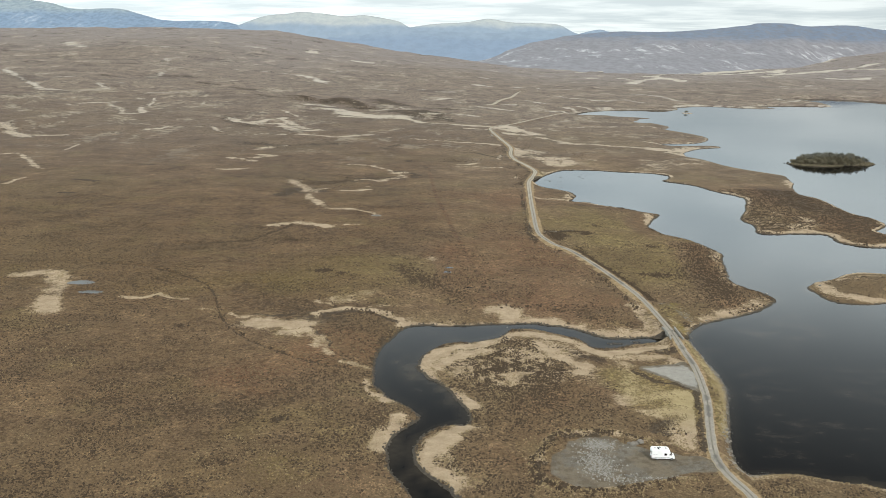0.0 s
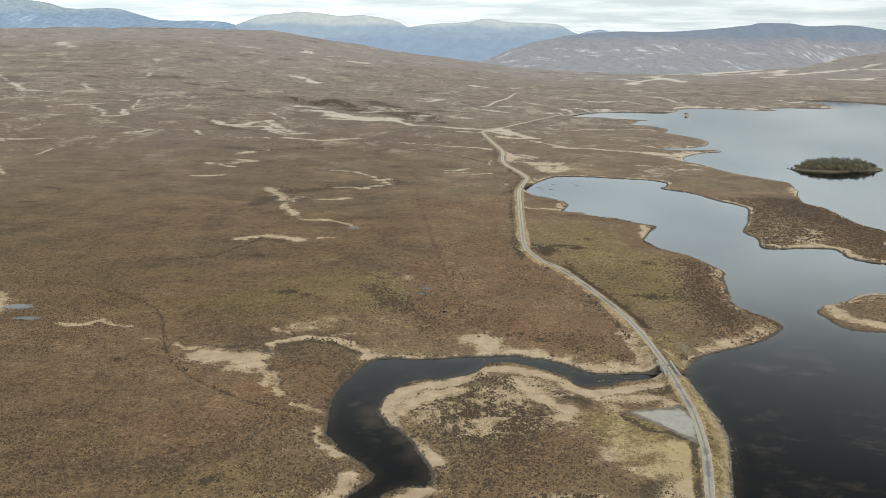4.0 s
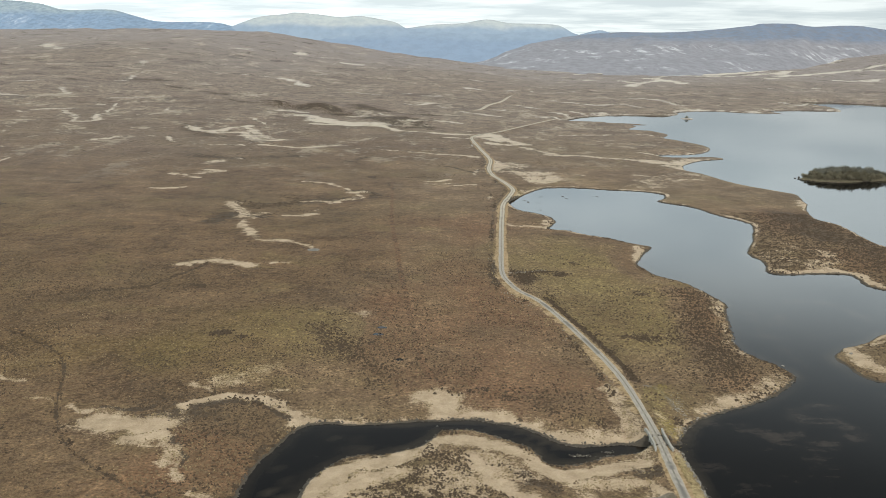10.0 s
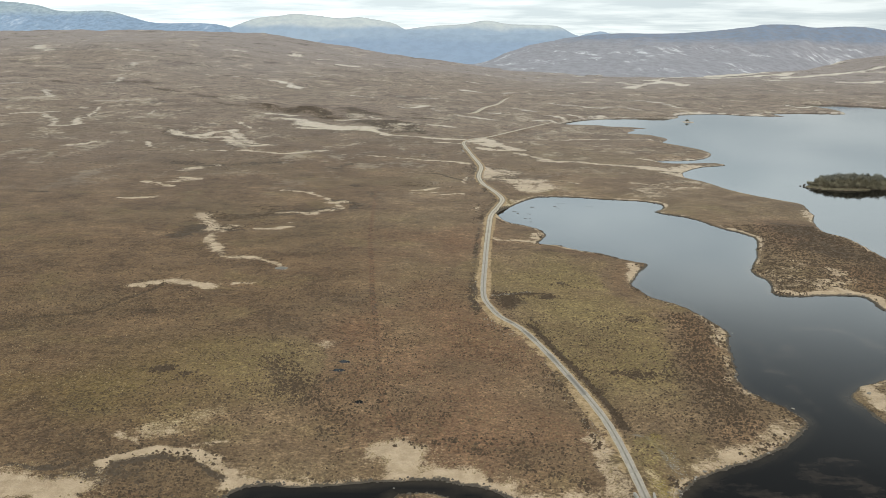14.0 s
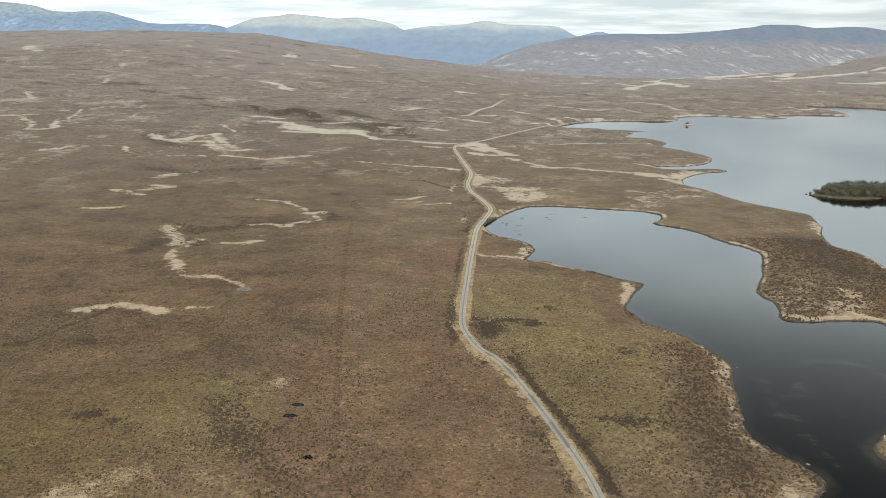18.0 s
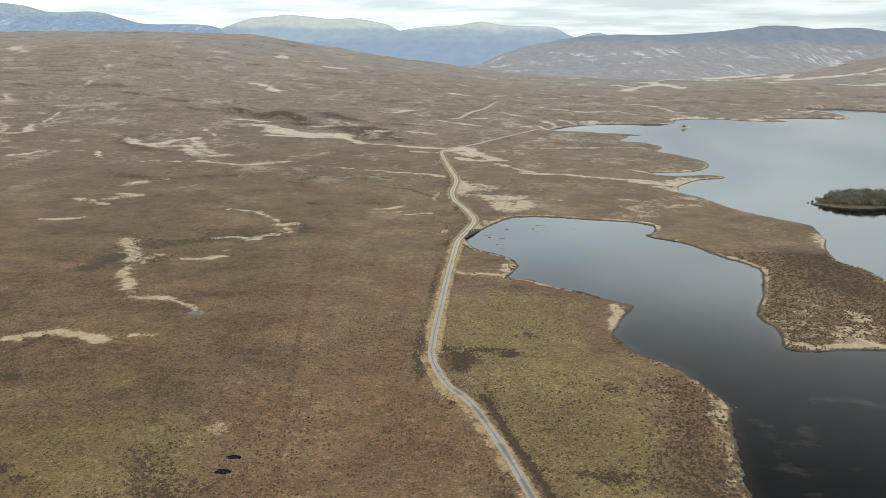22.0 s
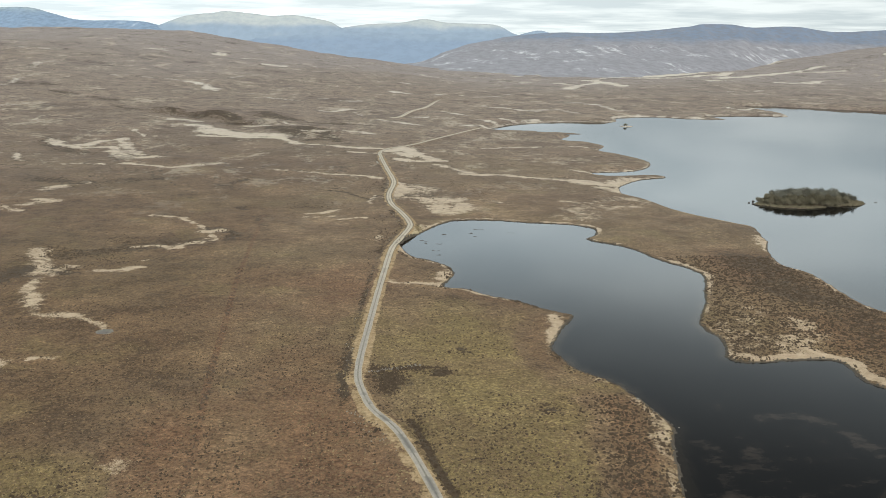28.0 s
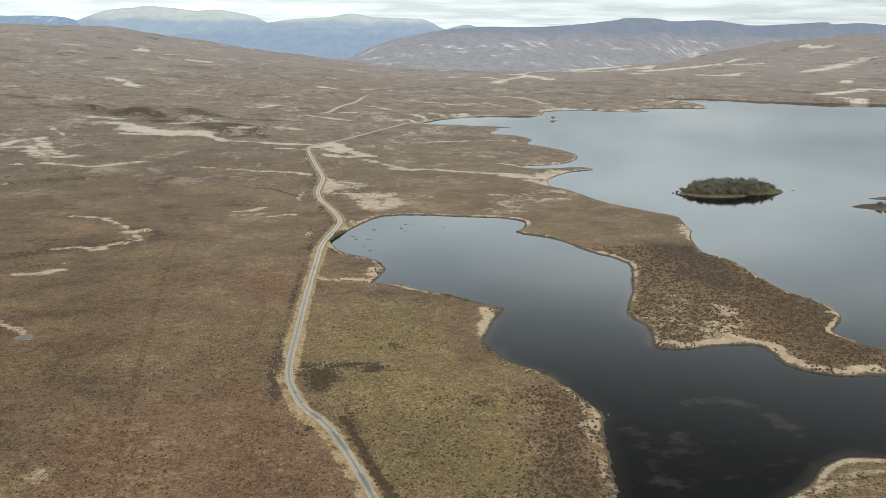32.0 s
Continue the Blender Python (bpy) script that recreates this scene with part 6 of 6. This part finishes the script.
# ---- heather and tussocks on the near moor ----
def planted(n, seed, keep):
    """Places on dry open ground between the river and the far end of the bay, denser near the camera's way."""
    r = np.random.RandomState(seed)
    t = r.uniform(0, 1, n) ** 1.35
    y = 183 + t * 720
    y = np.where(r.uniform(0, 1, n) < 0.08, 183 - 170 * r.uniform(0, 1, n) ** 1.6, y)
    lo, hi = -0.52 * np.maximum(y, 175) - 5, np.maximum(0.5 * y, 70 + 0.68 * (y - 205)) + 8 + 30 * ease(183, 120, y)
    x = lo + r.uniform(0, 1, n) * (hi - lo)
    wd = water_depth(x, y)
    ok = wd < -0.7
    x, y, wd = x[ok], y[ok], wd[ok]
    c = cover(x, y, wd)
    free = (c["gravel"] < 0.3) & (c["verge"] < 0.4) & (line_dist(x, y, DITCH, 4)[0] > 1.8) & (line_dist(x, y, WEST_VERGE, 4)[0] > 1.2) & (line_dist(x, y, ROAD_LINE, 5)[0] > 2.4)
    ok = free & keep(x, y, c, r) & (r.uniform(0, 1, len(x)) > ease(380, 720, y))
    return np.stack([x[ok], y[ok]], 1)


def grown(p):
    """Ranker growth on the wet ground up the bay."""
    return 1 - 0.3 * ease(420, 750, p[:, 1])


def clumped(x, y, size, seed):
    return vnoise(x, y, size, seed, 3) * 0.5 + 0.5


p = planted(380000, 11, lambda x, y, c, r: (c["dark"] < 0.5) & (0.8 * clumped(x, y, 4, 41) + 0.8 * clumped(x, y, 34, 42) - 0.06 + 0.25 * c["dark"] - 0.75 * np.clip(c["grass"], 0, 1) - 0.12 * np.clip(c["tint"], 0, 1) > r.uniform(0.42, 0.95, len(x))))
scatter("heather", HEATHER, p, (np.random.RandomState(12).uniform(0, 1, len(p)) ** 1.5 * 0.36 + 0.14) * grown(p), 0.75, 13, "brown winter heather in low clumps over the moor", "heather")
p = planted(360000, 14, lambda x, y, c, r: (0.85 * clumped(x, y, 4.5, 43) + 1.15 * clumped(x, y, 30, 44) - 0.22 + 0.95 * c["dark"] - 0.8 * np.clip(c["grass"], 0, 1) > r.uniform(0.70, 1.15, len(x))))
scatter("dark_heather", DARK_HEATHER, p, (np.random.RandomState(15).uniform(0, 1, len(p)) ** 2 * 0.40 + 0.12) * grown(p), 0.75, 16, "dark bare heather clumps scattered over the moor", "heather")
p = planted(420000, 17, lambda x, y, c, r: (c["grass"] < 0.75) & (0.55 * clumped(x, y, 6, 45) + 0.35 * clumped(x, y, 50, 46) + 0.5 * np.clip(c["grass"], 0, 1) + 0.2 * np.clip(c["tint"], 0, 1) > r.uniform(0.5, 0.95, len(x))))
scatter("tussocks", TUSSOCK, p, np.random.RandomState(18).uniform(0.15, 0.36, len(p)) * grown(p), 0.8, 19, "straw-coloured grass tussocks on the moor", "grass")
p = np.concatenate([np.stack([rs.normal(22, 10, 11000), rs.normal(268, 14, 11000)], 1), np.stack([rs.normal(-8, 10, 1800), rs.normal(378, 9, 1800)], 1), np.stack([rs.uniform(180, 265, 26000), rs.uniform(458, 640, 26000)], 1), np.stack([rs.uniform(168, 218, 1800), rs.uniform(362, 398, 1800)], 1), np.stack([rs.normal(62, 2.5, 900), rs.normal(474, 4.5, 900)], 1), np.stack([rs.uniform(56, 73, 500), rs.normal(484, 1.3, 500)], 1)])
d = water_depth(p[:, 0], p[:, 1])
p = p[(d < -2.5) & (clumped(p[:, 0], p[:, 1], 1.6, 47) > 0.44) & (cover(p[:, 0], p[:, 1], d)["grass"] < 0.62)]
q = np.stack([rs.uniform(0, 78, 32000), rs.uniform(246, 346, 32000)], 1)
d = water_depth(q[:, 0], q[:, 1])
q = q[(d < -1.5) & (brush(q[:, 0], q[:, 1], BEND_HEATHER + DARK_BEND) + 0.8 * vnoise(q[:, 0], q[:, 1], 3.2, 48, 2) + 0.25 * vnoise(q[:, 0], q[:, 1], 14, 49, 2) > 0.86)]
p = np.concatenate([p, q])
scatter("spit_heather", DARK_HEATHER, p, (rs.uniform(0, 1, len(p)) ** 1.6 * 0.34 + 0.16) * (1 + 0.4 * ease(400, 460, p[:, 1])), 0.7, 23, "dark heather growing in open clumps on sandy ground", "heather")

# dark overgrown patches: bog holes, the edge of the old road bank, the ditch
rows = [(-53.4, 390.9, 1.9, 1.5, 150), (-45, 387.1, 1.2, 0.7, 40), (79.1, 480, 1.9, 1.4, 90), (98.4, 393, 5.0, 2.4, 190), (109, 449.6, 2.5, 2, 30), (85.8, 499.4, 2.5, 2, 30), (-45.6, 229.7, 1.8, 1.4, 40), (-95, 309.5, 1.6, 1.2, 26), (-77.7, 453.5, 2.4, 2, 40), (61, 470, 1.3, 3.2, 130), (63, 476, 1.9, 2.4, 120), (73, 484.5, 3.2, 0.7, 80), (120, 415, 5, 8, 90), (112, 392, 6, 5, 80), (20, 372, 5, 14, 90), (-30, 330, 8, 3, 80), (40, 340, 12, 3, 90)]
p = [np.stack([rs.normal(x, a, n), rs.normal(y, b, n)], 1) for x, y, a, b, n in rows]
band = curve([(-25, 405), (-20, 396), (-15.5, 386), (-12, 380), (-8.6, 374), (-4, 366), (1.2, 359), (4.2, 342)], 8)
p.append(band[rs.randint(0, len(band), 560)] + rs.normal(0, 3.0, (560, 2)) + np.stack([np.abs(rs.normal(0, 4, 560)), np.zeros(560)], 1))
outer = (ROAD_LINE + 5.6 * np.stack([-ROAD_SIDE[:, 1], ROAD_SIDE[:, 0]], 1))
outer = outer[(outer[:, 1] > 335) & (outer[:, 1] < 760)]
q = outer[rs.randint(0, len(outer), 900)] + rs.normal(0, 0.7, (900, 2)) + np.stack([np.zeros(900), rs.normal(0, 3, 900)], 1)
q = q[vnoise(q[:, 0], q[:, 1], 9, 71, 2) > 0.08]
p.append(q)
d = DITCH[rs.randint(0, len(DITCH), 700)] + rs.normal(0, 0.9, (700, 2)) + np.stack([np.zeros(700), rs.normal(0, 2.5, 700)], 1)
p.append(d)
dr = np.vstack([curve(DRAIN, 4), curve(DRAIN_NORTH, 4)])
p.append(dr[rs.randint(0, len(dr), 330)] + rs.normal(0, 0.8, (330, 2)))
wb = np.vstack([curve(RIVER_WEST[10:], 10), curve(RIVER_EAST[10:], 10)])
q = wb[rs.randint(0, len(wb), 4200)] + rs.normal(0, 2.2, (4200, 2))
d = water_depth(q[:, 0], q[:, 1])
c = cover(q[:, 0], q[:, 1], d)
p.append(q[(d < -0.6) & (c["grass"] < 0.55) & (vnoise(q[:, 0], q[:, 1], 7, 75, 2) > 0.05)])
sp = curve(SHORE_SPUR + SHORE_BAY[:18] + SHORE_SPIT_BAYSIDE, 8)
q = sp[rs.randint(0, len(sp), 4200)] + rs.normal(0, 2.4, (4200, 2))
d = water_depth(q[:, 0], q[:, 1])
p.append(q[(d < -0.6) & (vnoise(q[:, 0], q[:, 1], 9, 76, 2) > 0.1)])
ring = PITCH + 2.6 * (PITCH - np.array([46, 207])) / np.linalg.norm(PITCH - np.array([46, 207]), axis=1)[:, None]
ring = ring[ring[:, 0] < 58]
p.append(ring[rs.randint(0, len(ring), 420)] + rs.normal(0, 0.8, (420, 2)))
eyot = np.concatenate([np.stack([rs.normal(62, 1.5, 60), rs.normal(301.6, 0.35, 60)], 1), np.stack([rs.normal(69.6, 0.8, 24), rs.normal(303.7, 0.35, 24)], 1)])
brow = curve([(116, 352), (121, 372), (121, 390), (124, 412), (128, 436), (128, 456)], 12)
p.append(brow[rs.randint(0, len(brow), 1800)] + rs.normal(0, 5, (1800, 2)))
p = np.concatenate(p)
p = p[(water_depth(p[:, 0], p[:, 1]) < -0.6) & (line_dist(p[:, 0], p[:, 1], ROAD_LINE, 5)[0] > 2.2)]
scatter("rank_heather", DARK_HEATHER, p, rs.uniform(0, 1, len(p)) ** 1.4 * 0.5 + 0.24, 0.8, 72, "tall dark heather and rushes in hollows and along ditches", "heather")
scatter("eyot", DARK_STONE, eyot, rs.uniform(0.18, 0.45, len(eyot)), 1.0, 77, "low stony eyots in the river below the bridge", "stones")
q = PITCH + 3.4 * (PITCH - np.array([46, 207])) / np.linalg.norm(PITCH - np.array([46, 207]), axis=1)[:, None]
q = q[q[:, 0] < 62]
q = q[rs.randint(0, len(q), 520)] + rs.normal(0, 1.0, (520, 2))
scatter("bank_grass", TUSSOCK, q, rs.uniform(0.2, 0.45, len(q)), 0.8, 78, "dead grass on the earth bank round the pitch", "grass")
q = outer[rs.randint(0, len(outer), 420)] + rs.normal(0, 0.8, (420, 2)) + np.array([1.0, 0]) + np.stack([np.zeros(420), rs.normal(0, 3, 420)], 1)
q = q[(vnoise(q[:, 0], q[:, 1], 8, 73, 2) > 0) & (line_dist(q[:, 0], q[:, 1], ROAD_LINE, 5)[0] > 2.2)]
q2 = outer[rs.randint(0, len(outer), 1300)] + rs.normal(0, 1.0, (1300, 2)) + np.array([0.5, 0]) + np.stack([np.zeros(1300), rs.normal(0, 2.5, 1300)], 1)
q2 = q2[(vnoise(q2[:, 0], q2[:, 1], 6, 88, 2) > 0.12) & (line_dist(q2[:, 0], q2[:, 1], ROAD_LINE, 6)[0] > 2.6)]
scatter("bank_stones", STONE_CHIPS, q2, rs.uniform(0, 1, len(q2)) ** 2 * 0.26 + 0.09, 0.8, 89, "pale lichened stones showing in the roadside bank", "stones")
scatter("bank_tussocks", TUSSOCK, q, rs.uniform(0.2, 0.5, len(q)), 0.8, 74, "pale dead grass tufts along the old road bank", "grass")

# heather clumps on the hags round the pale flats and in the dark hollows of the farther moor
hags = []
for w, power, places in GRASS + GRASS_FAR:
    if 470 < places[0][1] < 1000 and places[0][0] < 90:
        line = curve(places, 10) if len(places) > 2 else np.linspace(places[0], places[-1], 12)
        n = int(5 * w * (1 + 0.012 * np.linalg.norm(np.diff(line, axis=0), axis=1).sum()))
        hags.append(line[rs.randint(0, len(line), n)] + rs.normal(0, 1.7 * w + 2, (n, 2)) + np.array([0, 1.2 * w]))
for x, y, a, b, n in ((17, 757, 9, 11, 170), (5, 770, 7, 9, 100), (54, 846, 6, 16, 150), (57, 695, 2.5, 22, 170), (53, 653, 2.2, 16, 110), (107, 854, 8, 14, 110), (120, 819, 9, 10, 110), (30, 771, 9, 7, 80), (-97, 640, 13, 12, 800), (-86, 612, 9, 10, 450), (-76, 664, 10, 13, 450), (-66, 640, 7, 8, 120), (-156, 845, 20, 20, 260), (-110, 600, 7, 9, 120)):
    hags.append(np.stack([rs.normal(x, a, n), rs.normal(y, b, n)], 1))
hags = np.concatenate(hags)
hags = hags[vnoise(hags[:, 0], hags[:, 1], 14, 81, 2) > -0.05]
y = 450 + 900 * rs.uniform(0, 1, 160000) ** 1.3
p = np.stack([(-0.45 + rs.uniform(0, 1, len(y)) * 0.62) * y, y], 1)
c = cover(p[:, 0], p[:, 1], water_depth(p[:, 0], p[:, 1]))
p = p[(c["dark"] + 0.35 * vnoise(p[:, 0], p[:, 1], 16, 82, 3) > 0.58) & (rs.uniform(0, 1, len(p)) < 0.55)]
p = np.concatenate([hags, p])
p = p[(water_depth(p[:, 0], p[:, 1]) < -1.5) & (line_dist(p[:, 0], p[:, 1], ROAD_LINE, 5)[0] > 2.6)]
scatter("hag_heather", DARK_HEATHER, p, rs.uniform(0.2, 0.58, len(p)), 0.75, 83, "dark heather clumps on peat hags of the farther moor", "heather")

# dark scrub on the far bank above the meadow
line = curve([(-224.7, 1342.9), (-204.1, 1332.7), (-174.9, 1295.4), (-148.1, 1305), (-118.4, 1250.2), (-94.8, 1227.1)], 8)
q = line[rs.randint(0, len(line), 2000)] + rs.normal(0, 1, (2000, 2)) * np.array([8, 15])
scatter("scrub", DARK_HEATHER, q, rs.uniform(0.4, 0.9, len(q)), 0.55, 21, "dark leafless scrub on the bank above the meadow", "scrub")


# ---- sheepfold ruin beside the road ----
def ruin():
    r = thing("ruined_wall", 63, 481, ground_at(63, 481), 0, "tumbled dry-stone wall of an old fold in dark heather", "ruin")
    rng = random.Random(21)
    line = curve([(55.5, 480), (61.2, 483.5), (67.6, 485), (72.5, 486.2)], 12)
    small = [stone_mesh("stone", 60 + i, STONE, 1) for i in range(4)]
    for i in range(60):
        q = line[rng.randrange(len(line))]
        ob = new("stone", rng.choice(small))
        x, y = q[0] + rng.gauss(0, 0.35), q[1] + rng.gauss(0, 0.5)
        s = rng.uniform(0.18, 0.42)
        ob.parent = r
        ob.matrix_basis = pose(x - 63, y - 481, ground_at(x, y) + s * 0.3 - r.location.z, rng.uniform(0, 40), rng.uniform(0, 40), rng.uniform(0, 360)) @ Matrix.Scale(s, 4)


ruin()


# ---- culvert parapets by the far meadow ----
for x, y, turn in ((50.2, 955, 98), (51.6, 975, 96)):
    z = ground_at(x, y)
    w = thing("culvert_parapet", x, y, z, turn, "pale concrete parapet of a culvert beside the road", "parapet", "culvert parapets")
    boxed("wall", (-4.5, 4.5, -0.22, 0.22, -0.4, 0.9), COPING, w, "", 0.03)
    boxed("cap", (-4.6, 4.6, -0.28, 0.28, 0.904, 1.05), COPING, w, "", 0.03)


# ---- wooded island ----
def tree_model(seed, tall, spread, olive):
    rng = random.Random(seed)
    bm = bmesh.new()
    limbs = []

    def limb(p, d, length, r0, r1):
        side = d.orthogonal().normalized()
        other = d.cross(side)
        rings = []
        for s in (0, 0.5, 1):
            c = p + d * length * s + Vector((0, 0, 0.06 * length * s * s))
            r = r0 + (r1 - r0) * s
            rings.append([bm.verts.new(c + (side * math.cos(a) + other * math.sin(a)) * r) for a in (0, 1.26, 2.51, 3.77, 5.03)])
        for a, b in zip(rings, rings[1:]):
            for i in range(5):
                bm.faces.new((a[i], a[(i + 1) % 5], b[(i + 1) % 5], b[i]))
        return p + d * length

    lean = Vector((rng.uniform(-0.15, 0.15), rng.uniform(-0.15, 0.15), 1)).normalized()
    top = limb(Vector((0, 0, -0.3)), lean, tall * 0.5, 0.16, 0.09)
    ends = [top]
    for i in range(8):
        a, h = rng.uniform(0, math.tau), rng.uniform(0.22, 0.5) * tall
        d = Vector((math.cos(a), math.sin(a), rng.uniform(0.35, 1.1))).normalized()
        ends.append(limb(lean * h, d, spread * rng.uniform(0.5, 0.9), 0.06, 0.02))
    t = thing("tree", 0, 0, 0)
    part("trunk", bm, BARK, t, "grey trunk and limbs")
    bm = bmesh.new()
    for e in ends:
        lobe = spread * rng.uniform(0.32, 0.55)
        for _ in range(115):
            v = Vector((rng.gauss(0, 1), rng.gauss(0, 1), rng.gauss(0, 0.8)))
            v = v.normalized() * lobe * rng.uniform(0.35, 1.0) ** 0.5
            c = e + v + Vector((0, 0, lobe * 0.35))
            if c.z < 0.5:
                continue
            ax = Vector((rng.gauss(0, 1), rng.gauss(0, 1), rng.gauss(0, 1) + 0.4)).normalized()
            ay = ax.orthogonal().normalized()
            s = rng.uniform(0.11, 0.27)
            bm.faces.new([bm.verts.new(c + ax * s), bm.verts.new(c + ay * s * 0.55), bm.verts.new(c - ax * s), bm.verts.new(c - ay * s * 0.55)])
    part("crown", bm, SCRUB if olive else TWIGS, t, "thin crown of budding twigs")
    return t


ang = rs.uniform(0, math.tau, 1700)
rad = rs.uniform(0.84, 1.07, 1700)
c, d = math.cos(radians(10)), math.sin(radians(10))
q = np.stack([348 + 39 * c * rad * np.cos(ang) - 20 * d * rad * np.sin(ang), 803 + 39 * d * rad * np.cos(ang) + 20 * c * rad * np.sin(ang)], 1)
q = q[water_depth(q[:, 0], q[:, 1]) < 0.1]
scatter("island_scrub", EDGE_SCRUB, q, rs.uniform(0.5, 1.2, len(q)), 0.9, 33, "olive bog-myrtle and heather round the island's edge", "scrub")
models = [tree_model(70, 6.5, 3.0, False), tree_model(71, 7.4, 3.3, False), tree_model(72, 5.6, 2.9, False), tree_model(73, 3.0, 3.2, True), tree_model(74, 6.0, 2.6, False)]
rng = random.Random(31)
placed = []
for i in range(1100):
    u, v = rng.uniform(-1, 1), rng.uniform(-1, 1)
    if u * u + v * v > 0.95 or len(placed) >= 215:
        continue
    x, y = 348 + u * 37 * c - v * 18.5 * d, 803 + u * 37 * d + v * 18.5 * c
    if any((x - a) ** 2 + (y - b) ** 2 < 5.5 for a, b in placed):
        continue
    low = v < -0.15 - 0.5 * max(0, u) or u < -0.6
    k = 3 if low else rng.choice((0, 1, 2, 4))
    placed.append((x, y))
    size = rng.uniform(0.85, 1.08) * (0.75 if u > 0.75 or u < -0.75 else 1)
    m = pose(x, y, ground_at(x, y), 0, 0, rng.uniform(0, 360)) @ Matrix.Scale(size, 4)
    t = copy_thing(models[k], m)
    t.scale = (size, size, size)
    tagged(t, "low olive scrub tree on the island's shore" if k == 3 else "bare grey-green birch in the island wood", "tree", "trees on the island")
for i, (x, y) in enumerate(((365, 1358), (362, 1356), (422, 741), (434, 743), (428, 739))):
    m = pose(x, y, ground_at(x, y), 0, 0, 70 * i)
    t = copy_thing(models[3], m)
    t.scale = (0.8, 0.8, 0.55)
    tagged(t, "low olive bush on a small islet", "bush", "bushes on the islets")
for t in models:
    for o in list(t.children):
        bpy.data.objects.remove(o)
    bpy.data.objects.remove(t)
